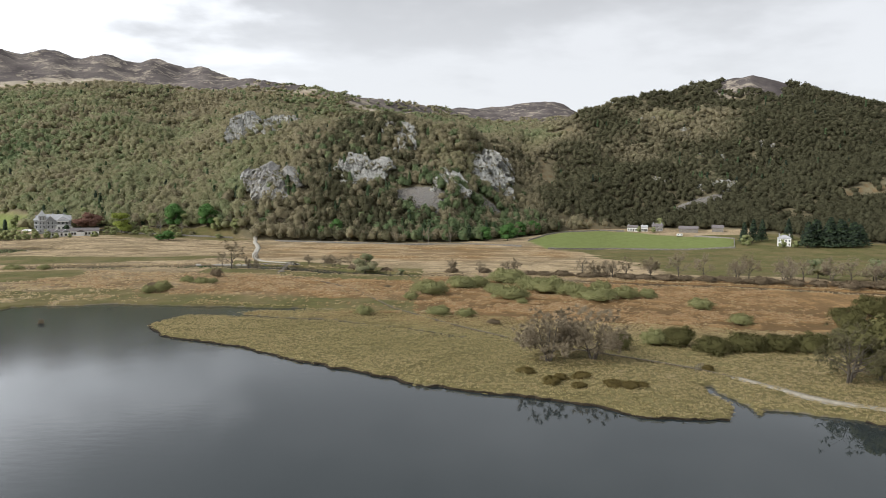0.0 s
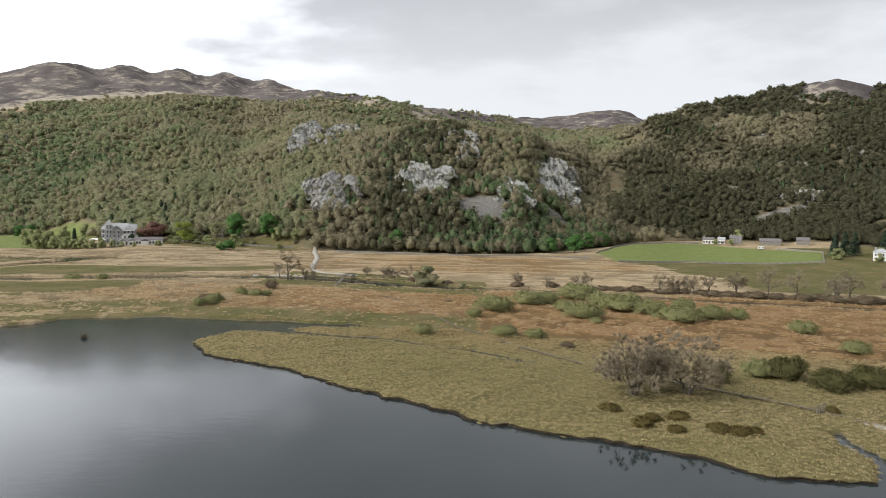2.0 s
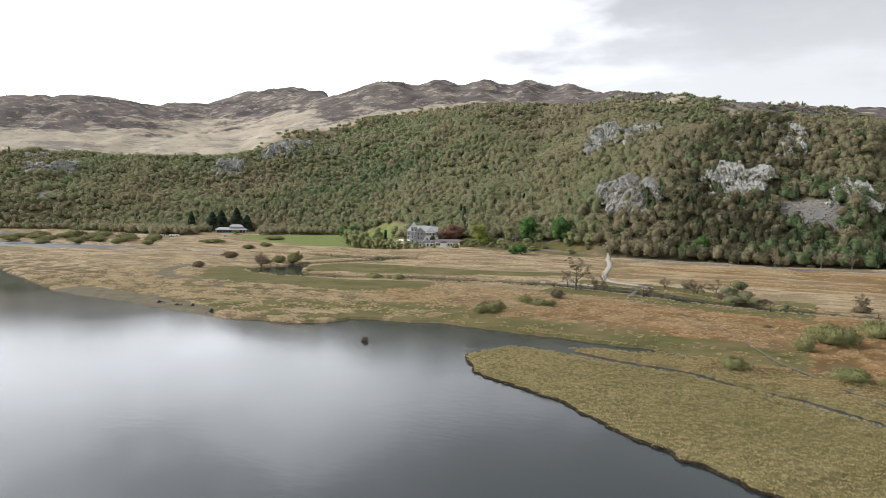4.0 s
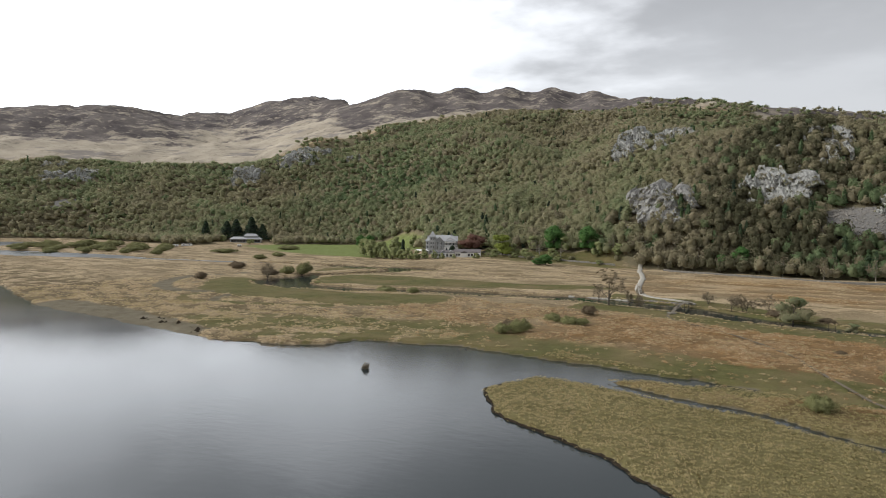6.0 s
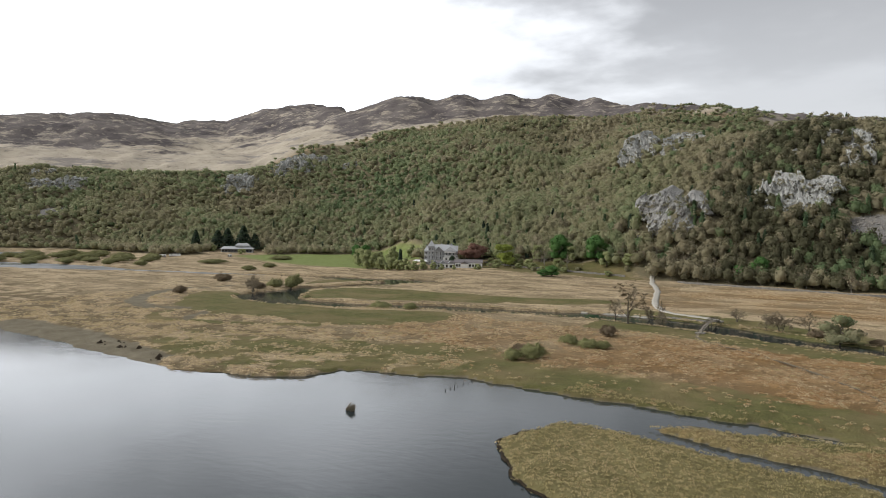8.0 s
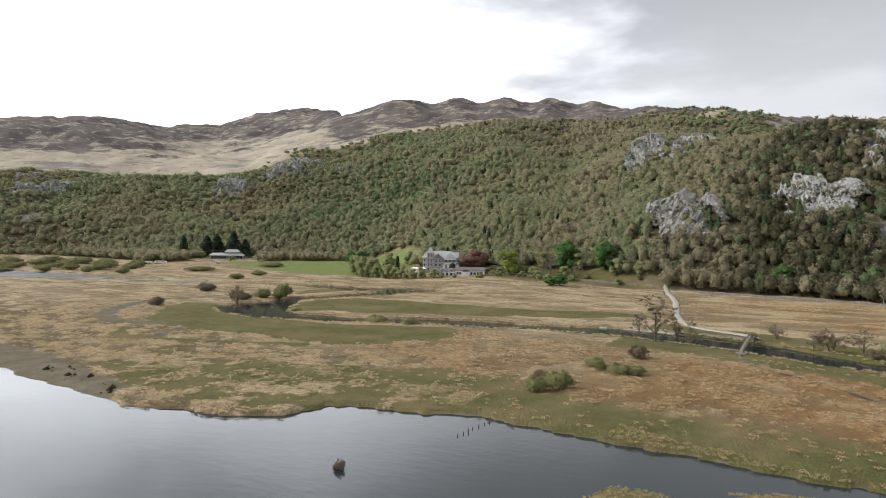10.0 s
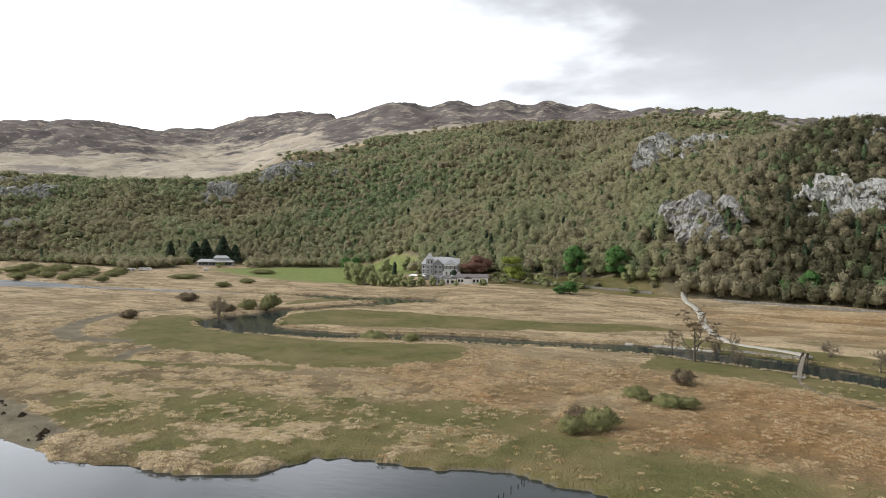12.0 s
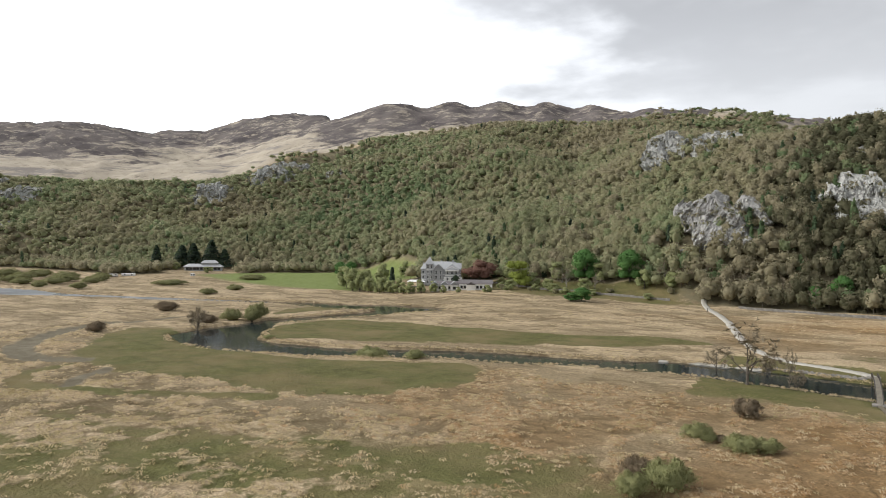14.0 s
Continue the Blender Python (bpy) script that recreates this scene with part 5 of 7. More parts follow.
M_GARDEN = foliage_material("young_garden_leaves", [(0.0, (0.2, 0.22, 0.1)), (0.5, (0.3, 0.33, 0.15)), (1.0, (0.38, 0.39, 0.2))])
M_LIME = foliage_material("fresh_lime_leaves", [(0.0, (0.2, 0.25, 0.055)), (0.5, (0.29, 0.34, 0.075)), (1.0, (0.35, 0.39, 0.1))])
M_FRESH = foliage_material("fresh_green_leaves", [(0.0, (0.06, 0.15, 0.05)), (0.5, (0.10, 0.21, 0.06)), (1.0, (0.16, 0.27, 0.08))])
M_GORSE = foliage_material("brown_gorse_sprays", [(0.0, (0.1, 0.078, 0.03)), (0.5, (0.19, 0.15, 0.055)), (1.0, (0.28, 0.22, 0.085))])


def stand(ob, x, y, turn=0.0, sx=1.0, sz=1.0, sink=0.0):
    """Sets a thing on the ground at a place, turned and sized."""
    z = float(ground_height(np.array([x]), np.array([y]), False)[0]) - sink
    ob.matrix_basis = pose(x, y, z, 0, 0, turn) @ Matrix.Diagonal((sx, sx, sz, 1))
    return ob


def stand_copies(model, rows, base_w, base_h):
    """Places a model and its copies: rows of x, y, width, height."""
    for k, (x, y, w, h) in enumerate(rows):
        ob = model if k == 0 else copy_thing(model, Matrix.Identity(4))
        stand(ob, x, y, (37 * x + 11 * y) % 360, w / base_w, h / base_h)


# willow thicket on the rust-coloured meadow
WILLOW = "grey-green budding willow bush on the rushy meadow"
w1 = shrub("willow_bush", WILLOW, 5, 12, 0.5, 3, 1500, group="willow thicket", size=0.32, sprays=M_WILLOW)
w2 = shrub("willow_bush", WILLOW, 5, 12, 0.56, 4, 1500, group="willow thicket", size=0.32, sprays=M_WILLOW)
w3 = shrub("willow_bush", "low olive willow bush on the rushy meadow", 4, 9, 0.52, 5, 1100, group="meadow bushes", size=0.28, sprays=M_WILLOW)
stand_copies(w1, [(-5, 280, 15, 5.5), (16, 306, 10, 4.5), (27, 269, 14, 5.2), (53, 281, 12, 5.5), (73, 276, 11, 4.5), (68, 296, 9, 4.5), (38, 300, 12, 5.5)], 10.2, 4.1)
stand_copies(w2, [(8, 300, 13, 5), (30, 320, 19, 6), (44, 291, 18, 6.2), (60, 268, 17, 4.8), (82, 276, 7, 3.6), (22, 285, 10, 4)], 10.2, 4.1)
stand_copies(w3, [(-12, 266, 7, 3.5), (30, 258, 5, 2.6), (-1, 231, 10, 3.6), (8, 229, 8, 3.2), (94, 251, 11, 4.6), (95, 219, 9, 4.2), (-26, 230, 7, 3.6), (58, 187, 9, 5), (-218, 351, 12, 5), (-204, 354, 7, 3.2), (-115, 311, 7, 3.4), (-107, 307, 8, 3.4), (-103, 309, 6, 2.8), (-114, 281, 9, 5), (-118, 276, 6, 3.6), (-113, 310, 4, 2), (-270, 361, 5, 1.6)], 9, 4)
h1 = shrub("hedge_bush", "dense olive thorn bush beside the lakeside path", 5.5, 12, 0.45, 8, 1700, group="lakeside thicket", size=0.3, sprays=M_THICKET)
stand_copies(h1, [(64, 186, 12, 6), (70, 177, 12, 5), (80, 180, 13, 5.5), (89, 181, 12, 5), (97, 180, 12, 6), (107, 183, 12, 6), (128, 217, 15, 7), (149, 239, 16, 8), (47, 181, 8, 5), (118, 196, 13, 6)], 12, 5.5)
BANK_GROWTH = [(52 + 9.5 * k, 353 - 0.16 * 9.5 * k - 0.0006 * (9.5 * k) ** 2 + 2.5 * math.sin(2.3 * k), 11 + 2 * math.sin(1.7 * k), 3.1 + 0.9 * math.sin(3.1 * k)) for k in range(19)]
stand_copies(shrub("bare_bush", "brown leafless bush on the meadow", 4, 7, 0.4, 9, 620, group="meadow bushes", size=0.34, sprays=M_BRUSH), [(-109, 333, 7, 4.4), (-377, 402, 13, 5.5), (-336, 338, 8, 4.5), (-322, 379, 9, 4.5), (-119, 283, 6, 4), (-48, 375, 8, 3.5), (22, 362, 8, 3.5), (60, 350, 9, 4), (110, 338, 10, 4), (150, 325, 10, 5), (185, 312, 12, 5), (75, 347, 9, 3.5), (92, 343, 10, 3.5), (128, 334, 10, 4), (140, 331, 9, 3.5), (165, 322, 10, 4), (45, 356, 9, 3), (200, 312, 12, 5), (225, 305, 12, 5), (5, 364, 8, 3), (-30, 368, 7, 2.5), (-111, 311, 3, 1.6), (-24, 300, 4, 1.5), (16, 215, 5, 2)] + BANK_GROWTH, 7, 4)
far_willow = shrub("scrub_willow", "olive willow scrub on the reed flats", 5, 12, 0.3, 10, 560, group="reed flat scrub", size=0.46, sprays=M_WILLOW)
stand_copies(far_willow, [(-321, 391, 11, 6), (-319, 404, 12, 8), (-314, 396, 8, 6), (-441, 484, 13, 4.5), (-520, 600, 26, 5), (-530, 526, 30, 4.5), (-571, 452, 12, 5.5), (-539, 460, 13, 5.5), (-455, 520, 14, 4.5), (-600, 480, 22, 6), (-620, 500, 24, 6), (-640, 470, 20, 6), (-660, 490, 24, 7), (-690, 480, 26, 7), (-650, 520, 24, 7), (-690, 520, 28, 8), (-720, 510, 26, 8), (-585, 500, 18, 6), (-630, 450, 16, 5), (-610, 440, 14, 5), (-670, 450, 20, 5.5), (-700, 455, 22, 6), (-655, 435, 18, 5), (-640, 425, 16, 5), (-615, 465, 18, 6), (-735, 480, 24, 7), (-725, 455, 22, 6), (-705, 430, 20, 6), (-680, 420, 16, 5), (-605, 520, 18, 6), (-625, 535, 18, 6)], 12, 5)

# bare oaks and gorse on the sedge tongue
oak = bare_tree("bare_oak", "leafless spreading oak on the sedge tongue by the lake", 10.5, 1.0, 21, 3, 48, group="oaks by the lake")
stand(oak, 26, 166)
stand(copy_thing(oak, Matrix.Identity(4)), 37, 168, 110, 1.08, 1.0)
stand(copy_thing(oak, Matrix.Identity(4)), 31, 173, 230, 0.85, 0.85)
gorse = shrub("gorse_bush", "brown-olive gorse clump on the sedge tongue", 1.5, 4, 0.5, 22, 700, group="gorse clumps", size=0.2)
for ob in gorse.children:
    if ob.name.startswith("crown"):
        ob.data.materials[0] = M_GORSE
stand_copies(gorse, [(19, 155, 5, 1.5), (23.5, 146, 4.5, 2), (26, 149.5, 4, 1.6), (31, 150.5, 5, 1.7), (29, 143.5, 4, 1.3), (36, 143.5, 5, 2), (39.5, 142.5, 5, 1.9), (42, 143, 3.5, 1.5), (61.5, 158, 3, 1.8)], 4, 1.5)
shore_tree = bare_tree("bare_lakeside_tree", "leafless crooked tree at the lake edge", 12, 1.1, 24, 2, 20, group="lakeside trees", twigs=M_DARK_TWIG)
stand(shore_tree, 88, 148, 0, 1.0, 0.95)
stand(copy_thing(shore_tree, Matrix.Identity(4)), 91, 152, 80, 0.85, 0.85)
stand_copies(leafy_tree("lakeside_tree", "olive-green tree coming into leaf by the lakeside path", 14, 13, 0.5, 25, 2600, group="lakeside trees", material=M_THICKET), [(97, 151, 13, 15), (105, 141, 13, 13), (116, 158, 15, 14)], 13, 14)

# bare alders along the river
alder = bare_tree("bare_alder", "leafless grey alder on the river bank", 10, 0.6, 31, 1, 20, group="river bank alders")
alder2 = bare_tree("bare_alder", "leafless many-stemmed alder on the river bank", 9, 0.75, 32, 2, 18, group="river bank alders")
stand_copies(alder, [(-113, 370, 14, 14), (-65, 381, 6, 6), (-51, 382, 8, 7), (19, 360, 6, 6), (71, 352, 8, 9), (94, 354, 9, 9), (120, 352, 11, 12), (132, 350, 9, 11), (155, 350, 10, 11), (180, 345, 9, 10), (201, 340, 10, 11), (-123, 387, 6, 8), (-104, 384, 4, 8.5), (85, 346, 7, 8), (142, 335, 8, 9)], 9.5, 11)
stand_copies(alder2, [(-78, 402, 6, 5), (-60, 381, 8, 7), (5, 366, 6, 7), (36, 365, 9, 7.5), (77, 350, 8, 8), (85, 353, 8, 8), (106, 352, 10, 10), (149, 350, 11, 10), (170, 345, 11, 11), (192, 342, 11, 11), (211, 335, 12, 11), (-309, 362, 8, 10), (-316, 369, 7, 7), (-102, 377, 4, 5), (-110, 391, 4, 6), (165, 330, 9, 9), (225, 325, 12, 11), (-380, 404, 5, 4)], 9.5, 10)
stand_copies(leafy_tree("river_tree", "olive-green tree coming into leaf on the river bank", 11, 12, 0.5, 35, 1600, group="river bank trees"), [(-41, 364, 13, 11.5), (190, 350, 12, 11), (215, 345, 12, 12), (-22, 357, 5, 4)], 12, 11)


for ob, lobes, seed in SCRUB:
    tagged(part("ledge_scrub", leaf_cloud("ledge_scrub", lobes, 22 * len(lobes), 0.5, 0.3, np.random.default_rng(seed), 0.3, 0.12), None, ob), "olive scrub rooted on the ledges", kind="stuff")
# ---- buildings, bridge, boardwalk, fences ----
def box(bm, x0, x1, y0, y1, z0, z1):
    """Adds a box to a bmesh."""
    v = [bm.verts.new((x, y, z)) for x in (x0, x1) for y in (y0, y1) for z in (z0, z1)]
    for f in ((0, 1, 3, 2), (4, 6, 7, 5), (0, 4, 5, 1), (2, 3, 7, 6), (0, 2, 6, 4), (1, 5, 7, 3)):
        bm.faces.new([v[i] for i in f])
    return bm


def boxed(*rows):
    bm = bmesh.new()
    for row in rows:
        box(bm, *row)
    bmesh.ops.recalc_face_normals(bm, faces=bm.faces)
    return bm


def gable_roof(x0, x1, y0, y1, z, rise, over=0.5, thick=0.25, hip=0.0, along_x=True):
    """A pitched roof of real thickness; hip: how far the ridge ends stand in."""
    bm = bmesh.new()
    x0, x1, y0, y1 = x0 - over, x1 + over, y0 - over, y1 + over
    if along_x:
        ridge = [(x0 + hip, (y0 + y1) / 2), (x1 - hip, (y0 + y1) / 2)]
    else:
        ridge = [((x0 + x1) / 2, y0 + hip), ((x0 + x1) / 2, y1 - hip)]
    for dz in (0, thick):
        low = [bm.verts.new((x, y, z + dz)) for x, y in ((x0, y0), (x1, y0), (x1, y1), (x0, y1))]
        top = [bm.verts.new((x, y, z + rise + dz)) for x, y in ridge]
        if along_x:
            rings = [(low[0], low[1], top[1], top[0]), (low[2], low[3], top[0], top[1]), (low[1], low[2], top[1]), (low[3], low[0], top[0])]
        else:
            rings = [(low[1], low[2], top[1], top[0]), (low[3], low[0], top[0], top[1]), (low[0], low[1], top[0]), (low[2], low[3], top[1])]
        for r in rings:
            bm.faces.new(r)
        if dz == 0:
            lower = low
    for i in range(4):
        j = (i + 1) % 4
        bm.faces.new((lower[i], lower[j], low[j], low[i]))
    bmesh.ops.recalc_face_normals(bm, faces=bm.faces)
    return bm


def gable_wall(x0, x1, y0, y1, z, rise, along_x=True):
    """The two wall triangles under a pitched roof, as thin solid wedges."""
    bm = bmesh.new()
    t = 0.3
    for s in (0, 1):
        if along_x:
            x = x0 if s == 0 else x1 - t
            pts = [(x, y0, z), (x, y1, z), (x, (y0 + y1) / 2, z + rise)]
            off = (t, 0, 0)
        else:
            y = y0 if s == 0 else y1 - t
            pts = [(x0, y, z), (x1, y, z), ((x0 + x1) / 2, y, z + rise)]
            off = (0, t, 0)
        a = [bm.verts.new(p) for p in pts]
        b = [bm.verts.new([c + o for c, o in zip(p, off)]) for p in pts]
        bm.faces.new(a), bm.faces.new(b)
        for i in range(3):
            bm.faces.new((a[i], a[(i + 1) % 3], b[(i + 1) % 3], b[i]))
    bmesh.ops.recalc_face_normals(bm, faces=bm.faces)
    return bm


def window(parent, x, y, z, w, h, frame_mat, face="front"):
    """A window set proud of a wall: frame, glass and sill."""
    d = 0.08
    if face == "front":
        glass = boxed((x - w / 2, x + w / 2, y - d, y + 0.02, z, z + h))
        sash = boxed((x - w / 2 - 0.12, x - w / 2, y - 0.16, y, z - 0.1, z + h + 0.12), (x + w / 2, x + w / 2 + 0.12, y - 0.16, y, z - 0.1, z + h + 0.12), (x - w / 2, x + w / 2, y - 0.16, y, z + h, z + h + 0.12), (x - w / 2, x + w / 2, y - 0.13, y, z + h * 0.5 - 0.05, z + h * 0.5 + 0.05))
        sill = boxed((x - w / 2 - 0.2, x + w / 2 + 0.2, y - 0.25, y, z - 0.22, z - 0.1))
    else:
        glass = boxed((x - 0.02, x + d, y - w / 2, y + w / 2, z, z + h))
        sash = boxed((x, x + 0.16, y - w / 2 - 0.12, y - w / 2, z - 0.1, z + h + 0.12), (x, x + 0.16, y + w / 2, y + w / 2 + 0.12, z - 0.1, z + h + 0.12), (x, x + 0.16, y - w / 2, y + w / 2, z + h, z + h + 0.12), (x, x + 0.13, y - w / 2, y + w / 2, z + h * 0.5 - 0.05, z + h * 0.5 + 0.05))
        sill = boxed((x, x + 0.25, y - w / 2 - 0.2, y + w / 2 + 0.2, z - 0.22, z - 0.1))
    win = part("window", sash, frame_mat, parent)
    part("pane", glass, M_GLASS, win, "dark glass pane")
    part("sill", sill, frame_mat, win)


M_GLASS = plain_material("dark_window_glass", (0.02, 0.025, 0.03), (0.04, 0.045, 0.05), 0.5, 0.08, 0.6, 0.0)
M_SLATE_WALL = plain_material("grey_slate_stone_wall", (0.32, 0.33, 0.335), (0.48, 0.49, 0.49), 1.6, 0.85, 0.2, 0.6)
M_RENDER = plain_material("white_rendered_wall", (0.72, 0.72, 0.7), (0.84, 0.84, 0.82), 0.8, 0.8, 0.2, 0.1)
M_ROOF = plain_material("pale_grey_slate_roof", (0.34, 0.35, 0.36), (0.48, 0.49, 0.5), 1.2, 0.5, 0.3, 0.4)
M_DARK_ROOF = plain_material("dark_slate_roof", (0.12, 0.11, 0.11), (0.22, 0.2, 0.2), 1.2, 0.7, 0.3, 0.4)
M_TRIM = plain_material("white_painted_timber", (0.7, 0.7, 0.68), (0.82, 0.82, 0.8), 2.0, 0.6, 0.3, 0.05)
M_RUBBLE = plain_material("rubble_stone", (0.13, 0.12, 0.105), (0.32, 0.3, 0.27), 0.9, 0.9, 0.2, 0.8)
M_TIMBER = plain_material("weathered_grey_timber", (0.17, 0.15, 0.115), (0.3, 0.27, 0.22), 1.5, 0.85, 0.2, 0.4)
M_DARK_TIMBER = plain_material("wet_dark_timber", (0.035, 0.03, 0.025), (0.10, 0.085, 0.07), 2.0, 0.6, 0.3, 0.4)
M_BOARD = plain_material("wet_brown_boards", (0.1, 0.085, 0.06), (0.2, 0.17, 0.125), 1.5, 0.85, 0.2, 0.4)
M_CANVAS = plain_material("white_canvas", (0.74, 0.74, 0.72), (0.85, 0.85, 0.83), 0.6, 0.7, 0.2, 0.05)


def chimney(parent, x, y, z, h):
    stack = part("chimney", boxed((x - 0.5, x + 0.5, y - 0.5, y + 0.5, z, z + h)), M_SLATE_WALL, parent)
    part("chimney_cap", boxed((x - 0.62, x + 0.62, y - 0.62, y + 0.62, z + h, z + h + 0.2)), M_ROOF, stack)
    part("chimney_pot", boxed((x - 0.2, x + 0.2, y - 0.2, y + 0.2, z + h + 0.2, z + h + 0.8)), M_RUBBLE, stack)


def place_building(ob, x, y, face, lift=0.0):
    """Stands a building so that its front (-y) looks along the bearing face (degrees from -y, turned left)."""
    z = float(ground_height(np.array([x]), np.array([y]), False)[0])
    ob.matrix_basis = pose(x, y, z + lift, 0, 0, face)
    return ob


def hotel():
    ob = thing("lakeside_hotel", "grey slate-walled hotel with a spired tower and pale slate roofs", "hotel")
    # main block: x along the front, y into the hill
    body = part("body", boxed((-13, 14, 0, 13, -4, 10.5)), M_SLATE_WALL, ob)
    part("roof", gable_roof(-13, 14, 0, 13, 10.5, 5.0, 0.6, 0.3, 4.0), M_ROOF, ob)
    wing = part("gabled_wing", boxed((3.5, 12.5, -3.2, 0, -4, 10.2)), M_SLATE_WALL, ob)
    part("wing_roof", gable_roof(3.5, 12.5, -3.2, 7.5, 10.2, 4.2, 0.5, 0.3, 2.0, False), M_ROOF, wing)
    bay = part("gabled_bay", boxed((-4.2, 1.8, -1.8, 0, -4, 11.0)), M_SLATE_WALL, ob)
    part("bay_gable", gable_wall(-4.2, 1.8, -1.8, 0, 11.0, 3.0, False), M_SLATE_WALL, bay)
    part("bay_roof", gable_roof(-4.2, 1.8, -1.8, 6, 11.0, 3.1, 0.35, 0.25, 0.0, False), M_ROOF, bay)
    part("ground_floor_front", boxed((2.4, 15.0, -4.6, -3.2, -4, 5.6)), M_RENDER, ob, "white rendered ground floor")
    for z in (3.3, 6.9):
        part("string_course", boxed((-13.15, 14.15, -0.15, 0.0, z, z + 0.4)), M_TRIM, ob)
    tower = part("tower", boxed((-9.8, -4.6, -2.6, 2.6, -4, 14.2)), M_SLATE_WALL, ob, "square slate tower")
    part("tower_band", boxed((-10.0, -4.4, -2.8, 2.8, 10.4, 10.7)), M_TRIM, tower)
    part("spire", gable_roof(-9.8, -4.6, -2.6, 2.6, 14.2, 5.0, 0.5, 0.25, 3.05), M_ROOF, tower)
    part("finial", boxed((-7.26, -7.14, -0.06, 0.06, 19.2, 20.6)), M_DARK_TIMBER, tower)
    for x0, x1, y, z, rise in ((-4.5, 2.1, -2.2, 11.0, 3.15), (3.1, 12.9, -3.75, 10.2, 2.3)):
        bm = bmesh.new()
        mid = (x0 + x1) / 2
        for a, b in ((x0, mid), (mid, x1)):
            za, zb = (z, z + rise) if a == x0 else (z + rise, z)
            v = [bm.verts.new(p) for p in ((a, y, za), (b, y, zb), (b, y, zb + 0.45), (a, y, za + 0.45), (a, y + 0.12, za), (b, y + 0.12, zb), (b, y + 0.12, zb + 0.45), (a, y + 0.12, za + 0.45))]
            for f in ((0, 1, 2, 3), (7, 6, 5, 4), (3, 2, 6, 7), (0, 4, 5, 1), (0, 3, 7, 4), (1, 5, 6, 2)):
                bm.faces.new([v[i] for i in f])
        part("bargeboard", bm, M_TRIM, ob, "white painted bargeboard")
    for z in (6.1, 9.4):
        rail = part("balcony", boxed((3.3, 12.7, -4.4, -3.2, z, z + 0.18)), M_TRIM, ob, "white timber balcony")
        part("balustrade", boxed((3.3, 12.7, -4.4, -4.28, z + 0.18, z + 1.0), (3.3, 3.42, -4.28, -3.2, z + 0.18, z + 1.0), (12.58, 12.7, -4.28, -3.2, z + 0.18, z + 1.0)), M_TRIM, rail)
    side = part("side_gable", boxed((9.0, 14.6, 3.0, 9.0, -4, 11.4)), M_SLATE_WALL, ob)
    part("side_gable_wall", gable_wall(9.0, 14.6, 3.0, 9.0, 11.4, 3.2), M_SLATE_WALL, side)
    part("side_gable_roof", gable_roof(9.0, 14.6, 3.0, 9.0, 11.4, 3.3, 0.35, 0.25), M_ROOF, side)
    for z in (0.8, 4.2, 7.6):
        for x in (-11.6, -2.7, 0.3):
            window(ob, x, 0 if x < -5 else -1.8, z, 1.1, 1.9, M_TRIM)
        for x in (5.0, 8.0, 11.0):
            window(ob, x, -3.2 if z > 4.5 else -4.6, z if z > 4.5 else z - 0.9, 1.2, 1.8, M_TRIM)
        for y in (1.6, 11.0):
            window(ob, 14, y, z, 1.1, 1.9, M_TRIM, "side")
    for z in (1.0, 4.4, 7.8, 11.4):
        for x in (-8.4, -6.0):
            window(tower, x, -2.6, z, 0.9, 1.9, M_TRIM)
    for x, y, z in ((-11.5, 9, 12.2), (1.0, 8.5, 14.0), (9.0, 6.0, 14.0)):
        chimney(ob, x, y, z, 2.4)
    return place_building(ob, -332, 589.5, 31, 0.3)


def white_wing():
    ob = thing("hotel_annex", "long low white annex with slate roof below the hotel", "annex")
    part("wall", boxed((-9, 12, 0, 7, -3, 3.6)), M_RENDER, ob)
    part("roof", gable_roof(-9, 12, 0, 7, 3.6, 2.4, 0.4, 0.2, 0.0), M_DARK_ROOF, ob)
    part("gable", gable_wall(-9, 12, 0, 7, 3.6, 2.4), M_RENDER, ob)
    porch = part("porch", boxed((-4, 1, -2.6, 0, -3, 3.2)), M_RENDER, ob)
    part("porch_roof", gable_roof(-4, 1, -2.6, 1.5, 3.2, 1.6, 0.3, 0.2, 0.0, False), M_DARK_ROOF, porch)
    for x in (-7.4, -5.4, 2.6, 5, 7.4, 10):
        window(ob, x, 0, 0.9, 1.2, 1.5, M_DARK_TIMBER)
    return place_building(ob, -294, 566, 28, 0.6)


def front_block():
    ob = thing("hotel_front_block", "white gabled block below the hotel terrace", "annex")
    part("wall", boxed((-9, 9, 0, 6, -3, 3.4)), M_RENDER, ob)
    part("roof", gable_roof(-9, 9, 0, 6, 3.4, 2.2, 0.4, 0.2), M_DARK_ROOF, ob)
    part("gable", gable_wall(-9, 9, 0, 6, 3.4, 2.2), M_RENDER, ob)
    for x in (-6.2, 0.0, 6.2):
        wing = part("gabled_bay", boxed((x - 2.4, x + 2.4, -2.4, 0, -3, 3.6)), M_RENDER, ob)
        part("bay_gable", gable_wall(x - 2.4, x + 2.4, -2.4, 0, 3.6, 2.0, False), M_RENDER, wing)
        part("bay_roof", gable_roof(x - 2.4, x + 2.4, -2.4, 2.6, 3.6, 2.1, 0.3, 0.2, 0.0, False), M_ROOF, wing)
        window(wing, x, -2.4, 0.9, 1.6, 1.5, M_DARK_TIMBER)
    for x in (-3.1, 3.1):
        window(ob, x, 0, 0.9, 1.2, 1.5, M_DARK_TIMBER)
    return place_building(ob, -311, 559, 31, 0.5)


